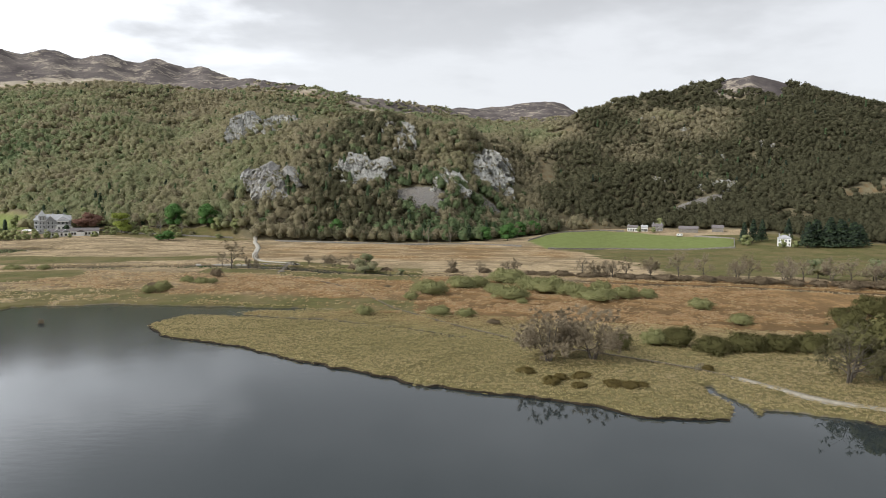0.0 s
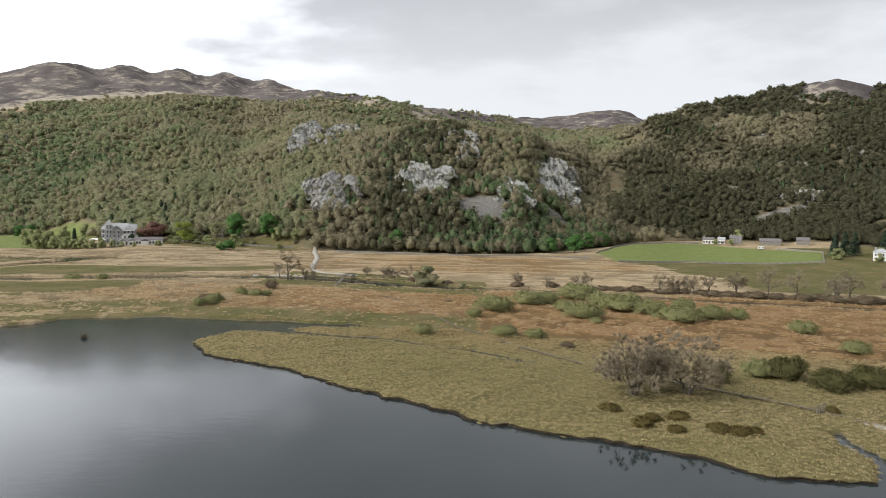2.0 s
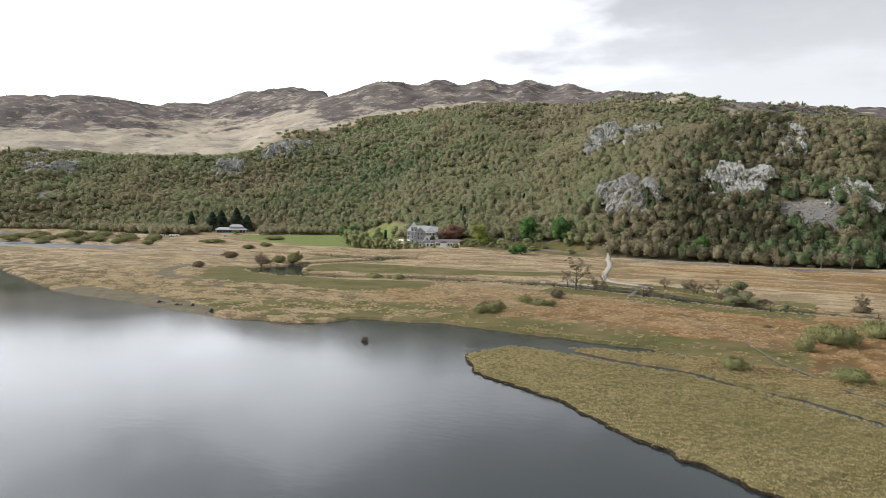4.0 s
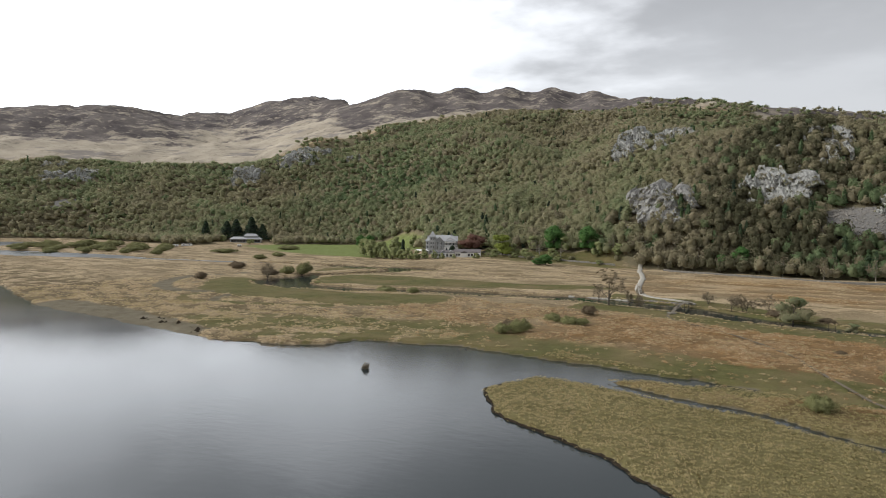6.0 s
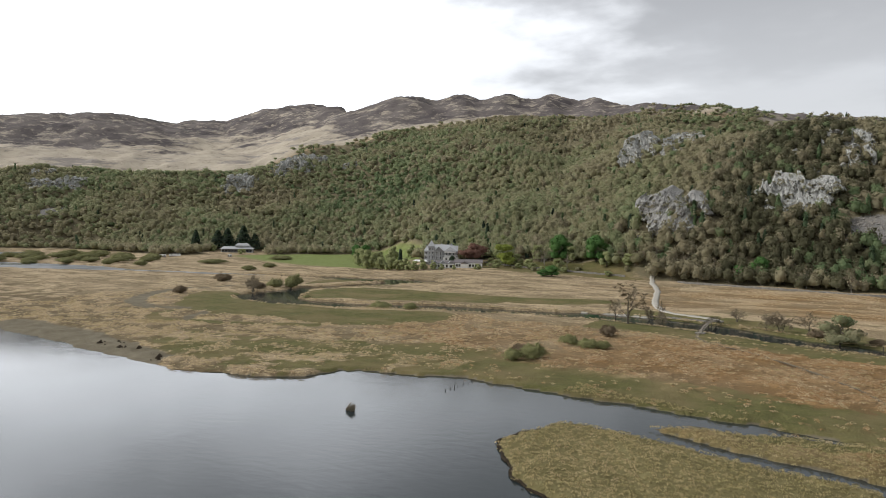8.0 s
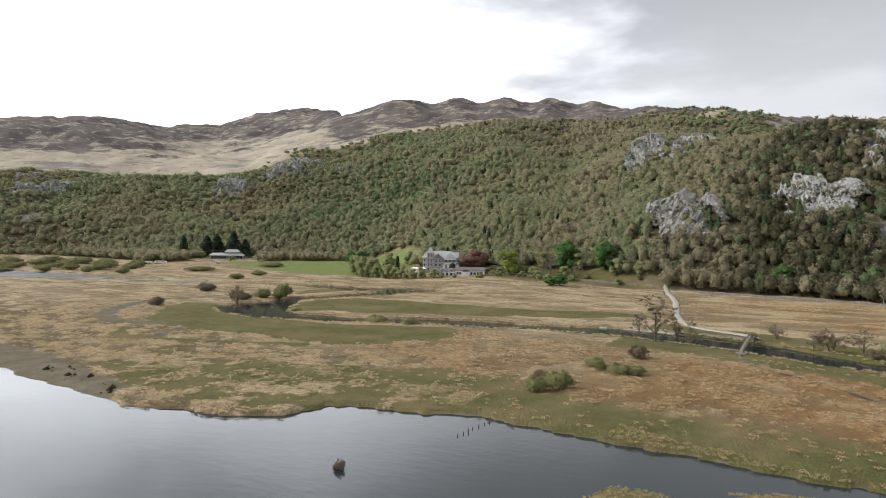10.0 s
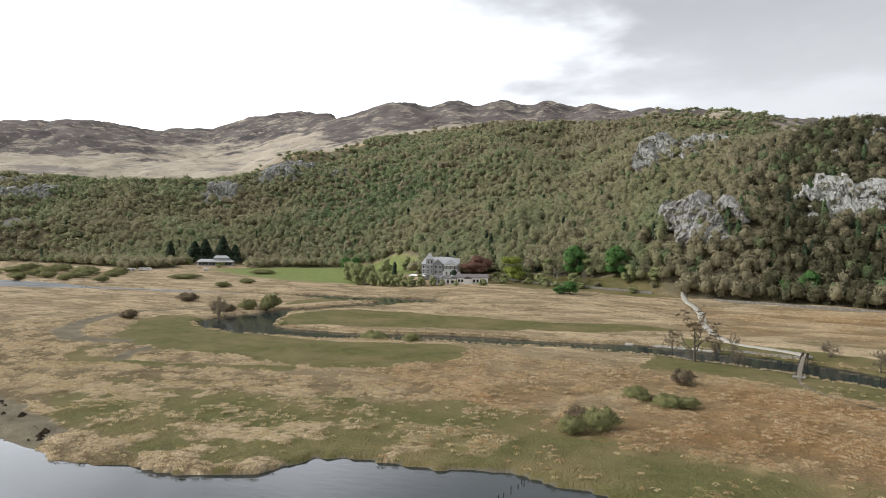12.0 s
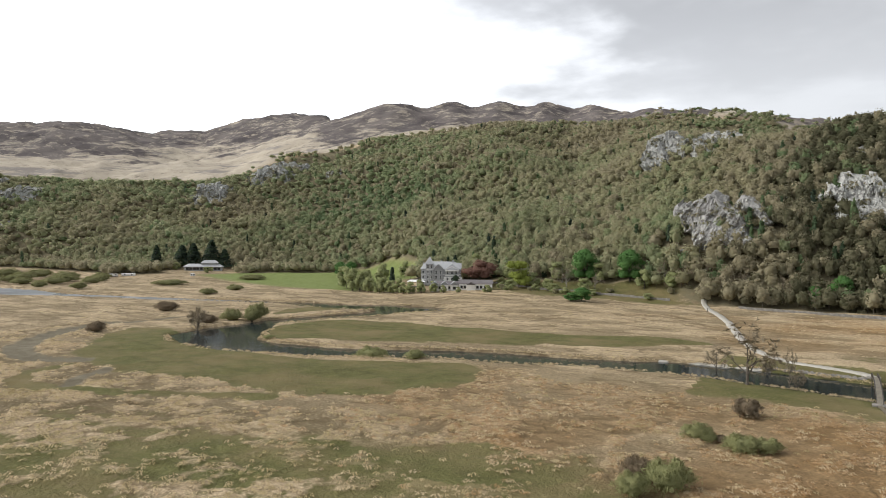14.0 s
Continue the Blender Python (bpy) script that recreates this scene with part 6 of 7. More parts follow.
def terrace():
    ob = thing("terrace_canopy", "white canvas canopy over the hotel terrace", "canopy")
    part("canvas", gable_roof(-6, 6, -2.5, 2.5, 3.0, 1.3, 0.2, 0.08, 2.0), M_CANVAS, ob)
    for x in (-5.8, 0, 5.8):
        for y in (-2.4, 2.4):
            part("post", boxed((x - 0.08, x + 0.08, y - 0.08, y + 0.08, -2.5, 3.0)), M_TRIM, ob)
    part("deck", boxed((-6.5, 6.5, -3, 3, -2.5, 0.1)), M_RUBBLE, ob)
    return place_building(ob, -344, 578, 30, 0.4)


def cottage(name, label, w, d, h, rise, wall, roof, x, y, face, wins, hip=0.0, chimneys=1, floors=1, trim=None):
    ob = thing(name, label, "house" if "barn" not in name else "barn")
    part("wall", boxed((-w / 2, w / 2, 0, d, -3, h)), wall, ob)
    part("roof", gable_roof(-w / 2, w / 2, 0, d, h, rise, 0.4, 0.22, hip), roof, ob)
    if hip == 0:
        part("gable", gable_wall(-w / 2, w / 2, 0, d, h, rise), wall, ob)
    for f in range(floors):
        for k in range(wins):
            window(ob, -w / 2 + w * (k + 0.5) / wins, 0, 0.9 + 2.9 * f, 1.0, 1.4, trim or M_DARK_TIMBER)
    for k in range(chimneys):
        chimney(ob, (-w / 2 + 1.2) if k == 0 else w / 2 - 1.2, d / 2, h + rise - 0.9, 1.8)
    if wins:
        door = part("door", boxed((0.3, 1.3, -0.1, 0, 0, 2.05)), M_DARK_TIMBER, ob)
        part("handle", boxed((1.1, 1.18, -0.16, -0.1, 1.0, 1.08)), M_TRIM, door)
    return place_building(ob, x, y, face, 0.2)


def pavilion():
    ob = thing("lakeside_lodge", "low pale lodge with glazed front among the trees", "lodge")
    part("wall", boxed((-17, 17, 0, 10, -3, 3.4)), M_SLATE_WALL, ob)
    part("glazing", boxed((-16, 16, -0.15, 0, 0.4, 2.9)), M_GLASS, ob, "band of dark glazing")
    for k in range(11):
        x = -16 + 3.2 * k
        part("mullion", boxed((x - 0.1, x + 0.1, -0.3, -0.15, 0.3, 3.0)), M_TRIM, ob)
    part("roof", gable_roof(-17, 17, 0, 10, 3.4, 2.6, 1.2, 0.25, 4.0), M_ROOF, ob)
    upper = part("upper_storey", boxed((-2, 13, 2.5, 9, 3.4, 7.0)), M_SLATE_WALL, ob)
    part("upper_roof", gable_roof(-2, 13, 2.5, 9, 7.0, 2.6, 0.6, 0.25, 3.0), M_ROOF, upper)
    return place_building(ob, -622, 638, 42, 0.4)


def caravan(label, x, y, face, length=6.0):
    ob = thing("caravan", label, "caravan", "parked caravans")
    bm = boxed((-length / 2, length / 2, 0, 2.3, 0.45, 2.6))
    bmesh.ops.bevel(bm, geom=list(bm.edges), offset=0.25, segments=2, affect="EDGES")
    part("body", bm, M_CANVAS, ob)
    for k in (-1, 1):
        part("window", boxed((k * length * 0.26 - 0.6, k * length * 0.26 + 0.6, -0.03, 0.05, 1.3, 2.0)), M_GLASS, ob)
        part("wheel", boxed((k * length * 0.24 - 0.3, k * length * 0.24 + 0.3, 0.0, 0.25, 0.0, 0.6)), M_DARK_TIMBER, ob)
    part("skirt", boxed((-length / 2 + 0.3, length / 2 - 0.3, 0.1, 2.2, 0.1, 0.5)), M_DARK_ROOF, ob)
    return place_building(ob, x, y, face)


hotel(), white_wing(), front_block(), terrace(), pavilion()
cottage("hotel_lodge", "dark timber-fronted lodge beside the hotel gardens", 22, 8, 3.4, 1.6, M_DARK_TIMBER, M_DARK_ROOF, -300, 622, 22, 5, 0, 0, trim=M_TRIM)
cottage("white_cottage", "whitewashed farm cottage with slate roof behind the field", 9.5, 5.5, 3.6, 2.0, M_RENDER, M_DARK_ROOF, 184, 676, -18, 4)
cottage("white_cottage", "small whitewashed cottage joined to the farmhouse", 6, 5.5, 3.8, 2.0, M_RENDER, M_ROOF, 195, 674, -18, 3)
cottage("stone_farmhouse", "grey stone farmhouse with slate roof", 10, 7, 4.6, 2.6, M_RUBBLE, M_DARK_ROOF, 207, 672, -18, 4, 0, 2, 2, M_TRIM)
cottage("stone_barn", "long stone barn with weathered brown roof", 17, 8, 3.2, 2.6, M_RUBBLE, M_DARK_ROOF, 230, 652, -20, 0, 0, 0)
cottage("stone_barn", "grey stone field barn near the farm", 10, 7, 4.0, 2.6, M_RUBBLE, M_DARK_ROOF, 256, 648, -20, 0, 0, 0)
cottage("white_villa", "tall white house with hipped roof among dark conifers", 9.5, 8, 6.2, 2.4, M_RENDER, M_ROOF, 266, 541, -24, 4, 4.0, 2, 2, M_TRIM)
caravan("white caravan parked at the edge of the reed flats", -634, 552, 48, 7)
caravan("white caravan parked by the trees", -640, 545, 50, 5)
caravan("long white static caravan at the field edge", -628, 562, 46, 11)
caravan("small pale cabin at the field edge", -580, 590, 45, 4)
caravan("white van standing by the farm barns", 214, 628, -10, 5)


def foot_bridge():
    ob = thing("footbridge", "arched grey timber footbridge over the river", "footbridge")
    n, y0, y1 = 18, 361.5, 398.5
    rise = lambda s: 0.75 + 1.9 * 4 * s * (1 - s)  # noqa: E731
    for k in range(n):
        a, b = k / n, (k + 1) / n
        ya, yb, za, zb = y0 + (y1 - y0) * a, y0 + (y1 - y0) * b, rise(a), rise(b)
        bm = bmesh.new()
        v = [bm.verts.new(p) for p in ((-0.7, ya, za), (0.7, ya, za), (0.7, yb, zb), (-0.7, yb, zb), (-0.7, ya, za + 0.15), (0.7, ya, za + 0.15), (0.7, yb, zb + 0.15), (-0.7, yb, zb + 0.15))]
        for f in ((3, 2, 1, 0), (4, 5, 6, 7), (0, 1, 5, 4), (1, 2, 6, 5), (2, 3, 7, 6), (3, 0, 4, 7)):
            bm.faces.new([v[i] for i in f])
        part("deck_board", bm, M_TIMBER, ob)
        for s in (-1, 1):
            post, rail = ([], []), ([], [])
            tube(*post, (s * 0.66, ya, za), (s * 0.66, ya, za + 1.25), 0.07, 0.07, 6)
            part("post", mesh_from("post", *post, M_DARK_TIMBER), None, ob)
            tube(*rail, (s * 0.66, ya, za + 1.2), (s * 0.66, yb, zb + 1.2), 0.06, 0.06, 6)
            tube(*rail, (s * 0.66, ya, za + 0.7), (s * 0.66, yb, zb + 0.7), 0.045, 0.045, 6)
            part("handrail", mesh_from("handrail", *rail, M_DARK_TIMBER), None, ob)
    for y in (361, 399):
        part("abutment", boxed((-1.6, 1.6, y - 1.6, y + 1.6, -1.2, 0.85)), M_RUBBLE, ob)
    for y in (372, 388):
        pier = ([], [])
        for s in (-0.8, 0.8):
            tube(*pier, (s, y, -1.5), (s, y, rise((y - y0) / (y1 - y0))), 0.14, 0.12, 7)
        part("pier", mesh_from("pier", *pier, M_DARK_TIMBER), None, ob)
    ob.location = (-84.3, 0, 0)


foot_bridge()
BOARDWALK = [(-84.5, 359), (-83, 348), (-79, 339), (-71, 332), (-61.6, 325), (-52, 314), (-43.5, 302), (-35, 288), (-30, 275), (-25, 262), (-17, 243), (-6, 226), (3, 213), (11, 203), (19, 193), (32, 181), (45, 171), (54, 164), (60, 158), (65.5, 151)]


def boardwalk():
    """A plank walk in short straight sections on low posts."""
    ob = thing("boardwalk", "narrow grey plank boardwalk crossing the wet meadow", "boardwalk")
    for (ax, ay), (bx, by) in zip(BOARDWALK, BOARDWALK[1:]):
        far = math.hypot(bx - ax, by - ay)
        n = max(int(far / 3.2), 1)
        for k in range(n):
            s0, s1 = k / n, (k + 0.97) / n
            p0, p1 = (ax + (bx - ax) * s0, ay + (by - ay) * s0), (ax + (bx - ax) * s1, ay + (by - ay) * s1)
            z = float(ground_height(np.array([p0[0]]), np.array([p0[1]]), False)[0]) + 0.38
            section = part("deck_section", boxed((-0.45, 0.45, 0, far / n * 0.97, 0, 0.1)), M_BOARD, ob)
            section.matrix_basis = Matrix.Translation((p0[0], p0[1], z)) @ pose(0, 0, 0, 0, 0, math.degrees(math.atan2(-(bx - ax), by - ay)))
            for s in (-0.45, 0.45):
                part("leg", boxed((s - 0.06, s + 0.06, 0.1, 0.25, -0.9, 0.0)), M_DARK_TIMBER, section)


boardwalk()


def path_gate():
    """A small timber gate with side rails where the boards meet the lakeside path."""
    ob = thing("path_gate", "weathered grey timber gate on the boardwalk", "gate")
    for x in (-1.9, -0.75, 0.75, 1.9):
        bm = boxed((x - 0.09, x + 0.09, -0.09, 0.09, -0.6, 1.45 if abs(x) < 1 else 1.2))
        bmesh.ops.bevel(bm, geom=list(bm.edges), offset=0.02, segments=1, affect="EDGES")
        part("post", bm, M_TIMBER, ob)
    for x0, x1 in ((-1.81, -0.84), (0.84, 1.81)):
        for z in (0.45, 0.95):
            part("rail", boxed((x0, x1, -0.035, 0.035, z, z + 0.12)), M_TIMBER, ob)
    leaf = part("gate_leaf", boxed((-0.64, -0.56, -0.03, 0.03, 0.3, 1.3), (0.56, 0.64, -0.03, 0.03, 0.3, 1.3)), M_TIMBER, ob)
    for z in (0.35, 0.7, 1.1):
        part("bar", boxed((-0.56, 0.56, -0.02, 0.02, z, z + 0.1)), M_TIMBER, leaf)
    z = float(ground_height(np.array([59.6]), np.array([158.3]), False)[0])
    ob.matrix_basis = pose(59.6, 158.3, z + 0.45, 0, 0, 45)


path_gate()


def post_line(name, label, group, points, height, radius, lean):
    rng = np.random.default_rng(len(points) * 7)
    for x, y in points:
        ob = new(name)
        verts, faces = [], []
        tip = Vector((rng.normal(0, lean), rng.normal(0, lean), height * (0.8 + 0.4 * rng.random())))
        tube(verts, faces, (0, 0, -1.2), tip, radius, radius * 0.85, 7)
        faces4 = faces
        ob.empty_display_size = 0.2
        tagged(ob, label, "post", group)
        part("stake", mesh_from("stake", verts, faces4, M_DARK_TIMBER), None, ob)
        ob.location = (x, y, max(float(ground_height(np.array([x]), np.array([y]), False)[0]), -0.2))


post_line("fence_post", "old leaning timber fence post standing in shallow water", "posts in the lake", [(-116 + 0.3 * (k % 3), 236.5 + 1.35 * k) for k in range(10)], 0.62, 0.1, 0.2)
post_line("way_post", "pale timber post at the river bank", "path posts", [(-29, 356), (-27, 357), (-151, 548), (-44, 352), (10, 357)], 2.0, 0.12, 0.05)

islet = bare_tree("drowned_branch", "dark half-sunk branch with dead twigs in the lake", 3.2, 1.2, 51, 3, category="branch", bark=M_DARK_TIMBER, twigs=M_TWIG)
islet.matrix_basis = pose(-123.2, 210.8, -0.4, 0, 18, 40) @ Matrix.Diagonal((0.4, 0.4, 0.48, 1))
mound = ([], [])
tube(*mound, (-1.0, -0.2, 0.4), (1.5, 0.3, 0.55), 0.28, 0.14, 7)
part("log", mesh_from("log", *mound, M_DARK_TIMBER), None, islet)


def field_wall(line, label):
    """A dry-stone wall of separate lengths, uneven along the top."""
    ob = thing("dry_stone_wall", label, "wall", "field walls")
    rng = np.random.default_rng(len(line))
    for (ax, ay), (bx, by) in zip(line, line[1:]):
        far = math.hypot(bx - ax, by - ay)
        n = max(int(far / 5), 1)
        for k in range(n):
            x, y = ax + (bx - ax) * k / n, ay + (by - ay) * k / n
            z = float(ground_height(np.array([x]), np.array([y]), False)[0])
            h = 1.2 + 0.25 * rng.random()
            bm = boxed((-0.35, 0.35, 0, far / n, -1.5, h))
            length = part("wall_length", bm, M_RUBBLE, ob)
            length.matrix_basis = pose(x, y, z, 0, 0, math.degrees(math.atan2(-(bx - ax), by - ay)))


field_wall([(72, 588), (97, 645), (116, 663), (152, 676), (176, 676)], "dark mossy dry-stone wall round the farm field")
field_wall([(226, 538), (246, 587), (224, 620)], "dry-stone wall beside the farm field")
field_wall([(81, 535), (133, 550), (177, 546), (226, 536)], "low dry-stone wall along the foot of the field")
field_wall([(-178, 588), (-215, 592), (-262, 598), (-300, 606)], "tumbled dry-stone wall under the hotel gardens")
field_wall([(62, 548), (20, 560), (-30, 556), (-80, 566), (-140, 578)], "dry-stone wall along the wood edge")

# garden and farm trees
stand_copies(conifer("cypress", "dark clipped cypress by the hotel", 10, 3.4, 61, "garden cypresses", True), [(-331, 612, 4, 9), (-311, 618, 3.2, 9), (-305, 619, 3, 9), (-268, 620, 3.6, 10), (-376, 596, 4.5, 13), (-309, 570, 6.5, 9)], 3.4, 10)
beech = leafy_tree("copper_beech", "copper-leaved beech beside the hotel", 12, 14, 0.5, 62, 2200, material=M_COPPER)
stand(beech, -305, 597, 0, 1.55, 1.5)
lime = leafy_tree("lime_tree", "bright yellow-green lime tree in fresh leaf", 12, 13, 0.5, 63, 2200, material=M_LIME)
stand(lime, -277, 598, 0, 1.25, 1.5)
green_tree = leafy_tree("sycamore", "fresh green sycamore at the wood edge", 14, 13, 0.45, 64, 2200, group="wood edge trees", material=M_FRESH)
stand_copies(green_tree, [(-237, 613, 18, 22), (-207, 610, 17, 21), (-217, 548, 11, 8), (-222, 544, 8, 5), (-92, 598, 12, 15), (-104, 596, 8, 11), (-80, 594, 7, 8), (36, 600, 14, 13), (56, 602, 14, 14), (70, 640, 14, 15), (60, 622, 15, 15), (84, 655, 15, 14), (-455, 650, 12, 14), (-475, 662, 12, 13)], 13, 14)
garden = leafy_tree("garden_tree", "olive-green garden tree below the hotel", 10, 9, 0.55, 65, 1100, group="garden trees", material=M_GARDEN)
stand_copies(garden, [(-368, 556, 11, 11), (-354, 554, 9, 11), (-342, 553, 9, 10), (-330, 548, 8, 8), (-378, 566, 12, 15), (-386, 562, 11, 13), (-392, 570, 12, 16), (-402, 576, 12, 16), (-348, 551, 8, 9), (-412, 586, 12, 16), (-322, 549, 7, 6), (-314, 551, 6, 6), (-306, 549, 5, 5), (-326, 554, 6, 8), (-318, 556, 5, 7), (-297, 552, 4, 4), (-280, 558, 7, 5), (-276, 584, 9, 7), (-256, 596, 9, 8), (-248, 588, 8, 6), (-231, 596, 10, 9), (-270, 606, 10, 9), (-226, 612, 12, 13), (-256, 616, 12, 13), (-290, 612, 11, 11), (-196, 602, 11, 12), (-180, 600, 10, 10), (-398, 612, 10, 12), (-408, 630, 10, 13), (-386, 575, 9, 11), (-380, 562, 9, 12), (-392, 588, 10, 13), (-366, 556, 8, 10), (-355, 550, 8, 9), (-346, 552, 7, 9), (-335, 548, 7, 8), (-372, 575, 8, 9), (-400, 650, 11, 13), (-418, 645, 11, 13), (-318, 622, 10, 12), (-345, 622, 10, 13), (-360, 620, 9, 11), (-290, 600, 7, 6), (-286, 590, 6, 4), (-300, 575, 5, 4), (-275, 575, 5, 4), (-300, 640, 11, 12), (-330, 640, 12, 13), (-262, 590, 7, 5), (-240, 585, 7, 4), (-225, 590, 8, 4), (-190, 588, 7, 4), (215, 690, 10, 12), (272, 555, 10, 9), (240, 548, 10, 9), (200, 662, 6, 6), (-598, 622, 8, 6), (-607, 634, 6, 5), (-648, 628, 9, 8), (261, 533, 6, 7), (271, 533, 6, 6), (188, 668, 5, 6)], 9, 10)
birch = bare_tree("bare_birch", "pale leafless birch at the wood edge", 11, 0.7, 71, 1, 9, bark=M_PALE_BARK, group="wood edge birches")
stand_copies(birch, [(-172, 601, 8, 11), (-163, 606, 7, 10), (-150, 598, 9, 12), (-138, 602, 8, 10), (-120, 596, 9, 12), (-104, 590, 8, 11), (-64, 582, 9, 12), (-40, 578, 8, 11), (-12, 577, 9, 12), (6, 583, 8, 10), (-246, 604, 8, 10), (-226, 600, 8, 9), (-252, 612, 9, 11), (-185, 605, 8, 11)], 8.5, 11)
thorn = shrub("thorn_bush", "scrubby olive thorn on the rough pasture", 3, 4.5, 0.42, 67, 260, group="pasture thorns", size=0.35)
rng_t = np.random.default_rng(3)
stand_copies(thorn, [(-330 + 16 * k + 8 * rng_t.random(), 575 + 34 * rng_t.random() - 14 * (k in (0, 1, 2)), 3 + 4 * rng_t.random(), 2 + 3.5 * rng_t.random()) for k in range(3, 22)], 4.5, 3)
dark_fir = conifer("fir_tree", "tall dark fir beside the white house", 19, 9, 66, "dark firs")
stand_copies(dark_fir, [(243, 561, 9, 17), (253, 567, 9, 19), (264, 575, 9, 18), (294, 592, 8, 18), (280, 533, 14, 20), (287, 536, 14, 22), (296, 533, 15, 21), (305, 533, 15, 22), (314, 531, 15, 20), (301, 540, 16, 23), (292, 542, 15, 21), (310, 538, 15, 20), (-683, 633, 14, 22), (-664, 648, 20, 21), (-656, 655, 20, 23), (-640, 664, 21, 27), (-628, 670, 16, 19), (324, 540, 15, 17)], 9, 19)


def boulders(name, label, cx, cy, rx, ry, count, size, seed, in_line=None, stone=None):
    """Loose angular stones on the ground, joined."""
    rng = np.random.default_rng(seed)
    if in_line:
        (ax, ay), (bx, by) = in_line
        s = rng.random(count)
        x, y = ax + (bx - ax) * s + rng.normal(0, rx, count), ay + (by - ay) * s + rng.normal(0, ry, count)
    else:
        a, r = rng.random(count) * 6.283, np.sqrt(rng.random(count))
        x, y = cx + rx * r * np.cos(a), cy + ry * r * np.sin(a)
    z = ground_height(x, y, False)
    base = np.array([(1, 0, 0), (-1, 0, 0), (0, 1, 0), (0, -1, 0), (0, 0, 0.8), (0, 0, -0.6)], float)
    tri = np.array([(0, 2, 4), (2, 1, 4), (1, 3, 4), (3, 0, 4), (2, 0, 5), (1, 2, 5), (3, 1, 5), (0, 3, 5)])
    verts = base[None] * (size * (0.5 + rng.random((count, 1, 1)) ** 2 * 1.3)) * (0.7 + 0.6 * rng.random((count, 6, 1)))
    spin = rng.random(count) * 6.283
    c, s = np.cos(spin)[:, None], np.sin(spin)[:, None]
    vx, vy = verts[..., 0] * c - verts[..., 1] * s + x[:, None], verts[..., 0] * s + verts[..., 1] * c + y[:, None]
    verts = np.stack([vx, vy, verts[..., 2] + z[:, None] + 0.1], -1).reshape(-1, 3)
    faces = (tri[None] + 6 * np.arange(count)[:, None, None]).reshape(-1, 3)
    tagged(new(name, mesh_from(name, verts, faces, stone or M_RUBBLE)), label, "stones", kind="stuff")


for k, (cx, cy, rx, ry) in enumerate(SCREES[:3]):
    boulders("scree_stones", "grey scree of loose stones below the crag", cx, cy, rx * 0.95, ry * 0.95, 900, 0.9, 80 + k)
boulders("bank_stones", "pale stone revetment along the river bank", 0, 0, 0.8, 0.8, 260, 0.45, 90, ((-112, 398), (-86, 396)))

boulders("peat_lumps", "dark peat lumps stranded on the muddy shore", 0, 0, 2.2, 1.6, 22, 0.62, 91, ((-240, 231), (-196, 222)), M_PEAT)

# ---- tussocks: sedge, rush and reed clumps on the flat ----
def tuft_template(rng):
    """Sixteen short blades thatching a low uneven dome."""
    vs = []
    for k in range(16):
        a, rad = 2.4 * k + rng.normal(0, 0.3), 0.78 * math.sqrt((k + rng.random()) / 16)
        o = np.array([math.cos(a), math.sin(a), 0])
        turn = a + rng.normal(0, 0.7)
        d, s = np.array([math.cos(turn), math.sin(turn), 0]), np.array([-math.sin(turn), math.cos(turn), 0])
        up, w, far = (1 - 0.8 * rad * rad) * (0.8 + 0.35 * rng.random()), 0.1 + 0.08 * rng.random(), 0.3 + 0.2 * rng.random()
        heart = o * rad + (0, 0, up)
        vs += [heart + s * w, heart - s * w, heart + d * far + s * rng.normal(0, 0.08) - (0, 0, up * (0.45 + 0.35 * rng.random()))]
    return np.array(vs)


def tussocks(name, x, y, radius, height, tone, label):
    rng = np.random.default_rng(len(x))
    z = ground_height(x, y) - 0.05
    verts, tones, pick = [], [], rng.integers(0, 8, len(x))
    for v in range(8):
        t, sel = tuft_template(rng), np.nonzero(pick == v)[0]
        a = rng.random(len(sel)) * 6.283
        c, s, r = np.cos(a)[:, None], np.sin(a)[:, None], radius[sel][:, None]
        px = (t[None, :, 0] * c - t[None, :, 1] * s) * r + x[sel][:, None]
        py = (t[None, :, 0] * s + t[None, :, 1] * c) * r + y[sel][:, None]
        pz = t[None, :, 2] * height[sel][:, None] + z[sel][:, None]
        verts.append(np.stack([px, py, pz], -1).reshape(-1, 3))
        tones.append(np.repeat(tone[sel], len(t)))
    verts = np.concatenate(verts)
    me = mesh_from(name, verts, np.arange(len(verts)).reshape(-1, 3), M_TUFT, np.clip(np.concatenate(tones), 0, 1), smooth=True)
    lean = np.random.default_rng(1).normal(0, 0.4, (len(verts), 3))
    lean[:, 2] = 1.0
    me.normals_split_custom_set_from_vertices(lean / np.linalg.norm(lean, axis=1, keepdims=True))
    return tagged(new(name, me), label, "tussocks", kind="stuff")


def scatter(x0, x1, y0, y1, gap, rng):
    nx, ny = int((x1 - x0) / gap), int((y1 - y0) / gap)
    i, j = np.meshgrid(np.arange(nx), np.arange(ny), indexing="ij")
    return (x0 + (i + rng.random(i.shape)) * gap).ravel(), (y0 + (j + rng.random(i.shape)) * gap).ravel()


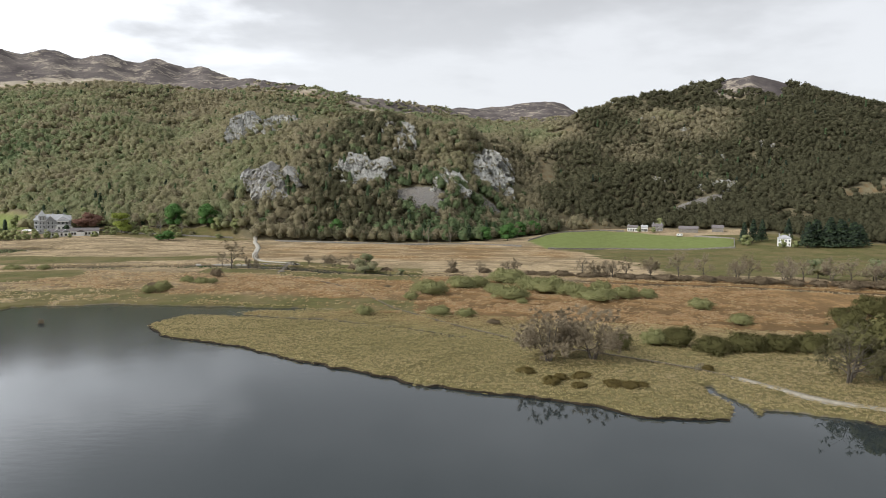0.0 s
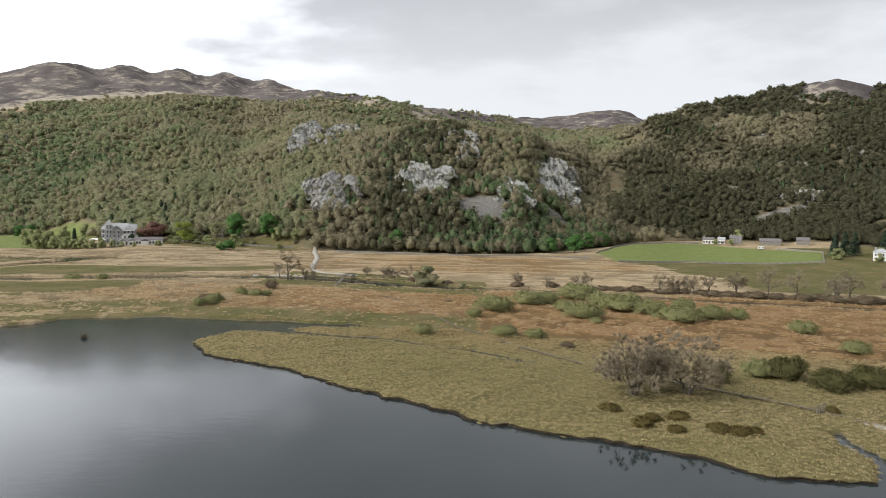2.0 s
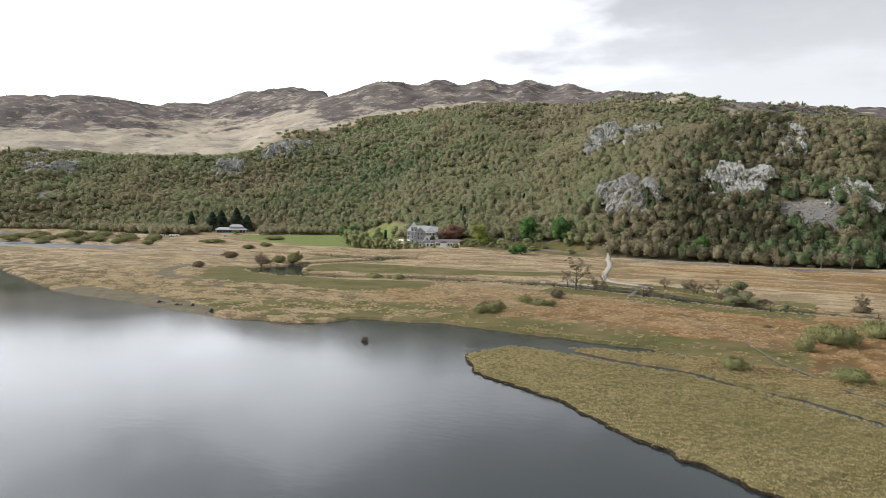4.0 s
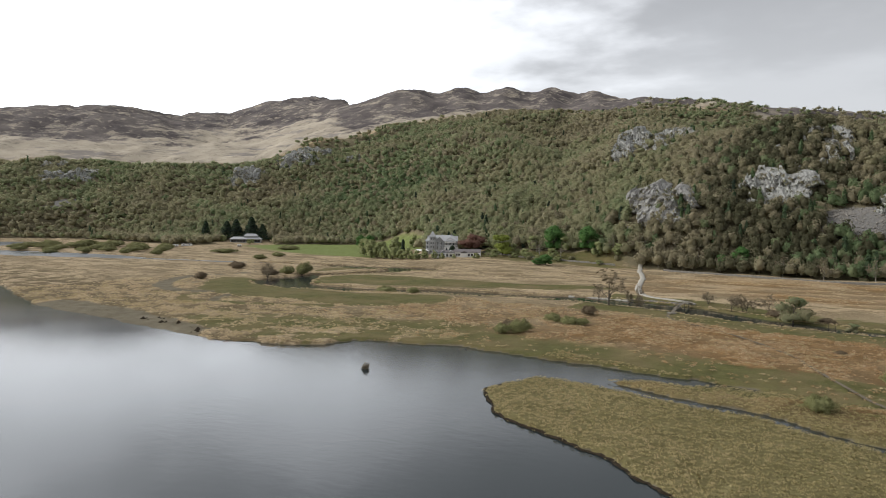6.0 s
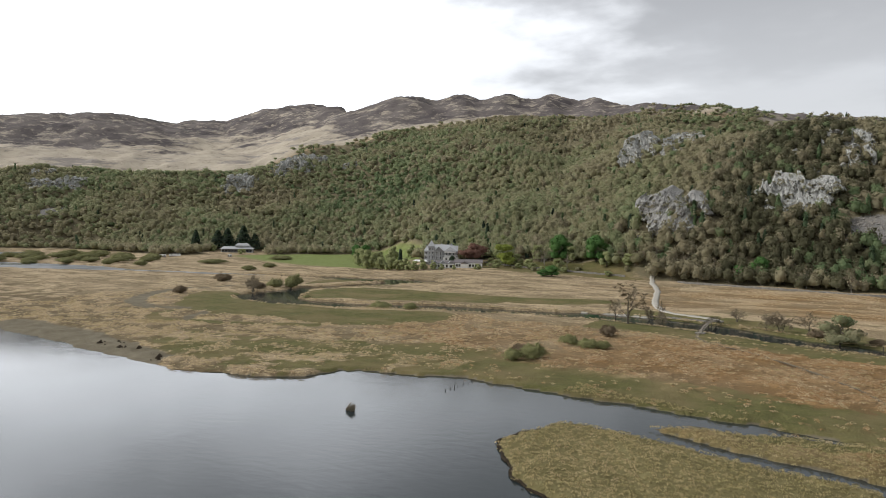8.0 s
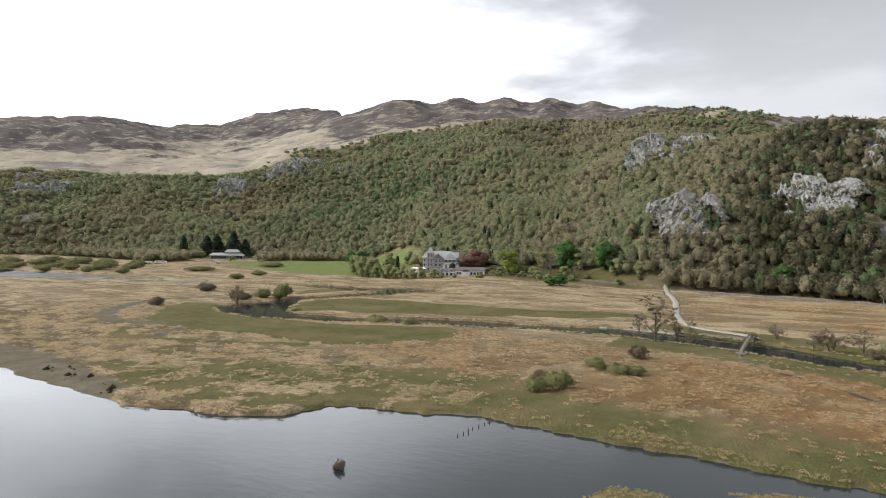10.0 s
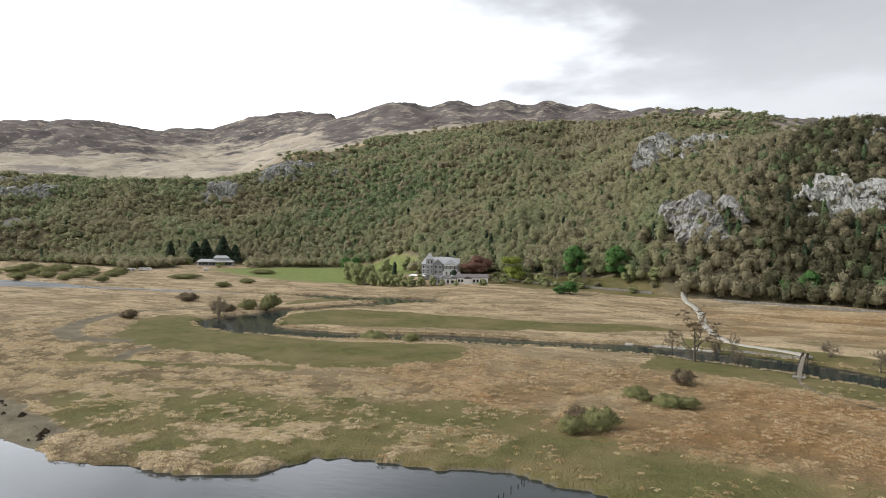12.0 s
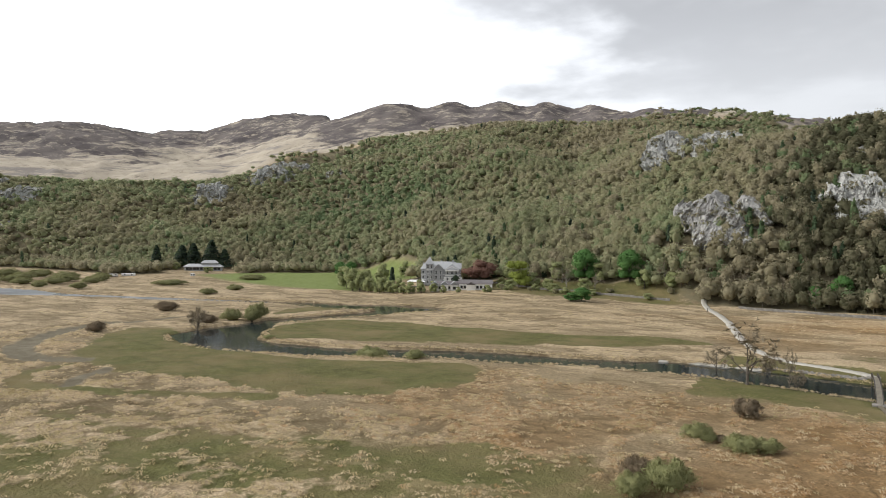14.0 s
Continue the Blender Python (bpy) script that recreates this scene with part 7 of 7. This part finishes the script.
def build_tussocks():
    rng = np.random.default_rng(5)
    # sedge tongue between lake and creek
    x, y = scatter(-92, 112, 118, 262, 1.0, rng)
    d = water_depth(x, y)
    keep = (d > 0.2) & (y + 0.25 * (x + 90) < 256) & (rng.random(len(x)) < 0.93)
    x, y, d = x[keep], y[keep], d[keep]
    tone = 0.36 + 0.09 * rough(x, y, 25, 61, 3) + 0.07 * rng.normal(0, 1, len(x)) + 0.12 * step(20, 60, x)
    tussocks("sedge_tussocks", x, y, 0.48 + 0.22 * rng.random(len(x)), 0.3 + 0.24 * rng.random(len(x)), tone + 0.02, "yellow-green sedge tussocks on the tongue of land by the lake")
    # reed flats and rushy meadow
    x, y = scatter(-360, 140, 215, 350, 1.15, rng)
    d = water_depth(x, y)
    green, rust, mud = cover_meadow(x, y, np.ones(len(x)))
    near = 1 - step(230, 330, np.hypot(x + 92, y - 176))
    clump = clumps(x, y)
    keep = (d > 0.4) & (mud < 0.3) & ((y + 0.25 * (x + 90) > 250) | (x < -92)) & (rng.random(len(x)) < (0.06 + 0.9 * clump) * (1 - 0.55 * (green > 0.6)) * (1 - 0.6 * (green > 0.6) * (x > -125)) * (1 - (green > 0.93)) * (0.45 + 0.55 * near))
    x, y, rust = x[keep], y[keep], rust[keep]
    g = green[keep]
    tone = np.clip(0.68 + 0.13 * rough(x, y, 14, 73, 2) + 0.09 * rng.normal(0, 1, len(x)) - 0.1 * (g > 0.45) * rng.random(len(x)), 0, 0.84)
    tone = np.where(rng.random(len(x)) < rust * 0.85, 0.92 + 0.08 * rng.random(len(x)), tone)
    tussocks("rush_clumps", x, y, 0.6 + 0.45 * rng.random(len(x)) ** 2, 0.32 + 0.3 * rng.random(len(x)), tone, "pale straw rush clumps on the wet meadow")
    # the farther meadow, in larger and sparser clumps
    x, y = scatter(-420, 210, 345, 585, 3.0, rng)
    d = water_depth(x, y)
    bearing, far = hub_polar(x, y)
    green, rust, mud = cover_meadow(x, y, np.ones(len(x)))
    wood, moor, field = cover_high(x, y, np.ones(len(x)))
    streak = 0.05 + 0.8 * clumps(x, y)
    keep = (d > 1) & (far < np.interp(bearing, BEARING, FOOT_R) - 6) & (field < 0.3) & (rng.random(len(x)) < streak * (1 - (green > 0.3)))
    x, y = x[keep], y[keep]
    tussocks("meadow_clumps", x, y, 0.8 + 0.7 * rng.random(len(x)), 0.14 + 0.14 * rng.random(len(x)), 0.66 + 0.09 * rng.normal(0, 1, len(x)), "pale straw grass clumps on the far meadow")
    # rims of reed along river and creek
    xs, ys = [], []
    for line, halves in ((RIVER, RIVER_HALF), (RIVER, [h + 0.8 for h in RIVER_HALF]), (OXBOW, [4.6] * len(OXBOW))):
        for (ax, ay), (bx, by), half in zip(line, line[1:], halves):
            far = math.hypot(bx - ax, by - ay)
            n = int(far * 2.0)
            s, off = rng.random(n), (half + 1.6 * rng.random(n)) * rng.choice([-1, 1], n)
            xs.append(ax + (bx - ax) * s - (by - ay) / far * off), ys.append(ay + (by - ay) * s + (bx - ax) / far * off)
    x, y = np.concatenate(xs), np.concatenate(ys)
    d = water_depth(x, y)
    keep = (d > 0.2) & (d < 4) & (x > -420) & (x < 200)
    x, y = x[keep], y[keep]
    tussocks("reed_fringe", x, y, 0.5 + 0.4 * rng.random(len(x)), 0.4 + 0.5 * rng.random(len(x)), 0.7 + 0.08 * rng.normal(0, 1, len(x)), "pale reed fringe along the river banks")


build_tussocks()

build_woods()
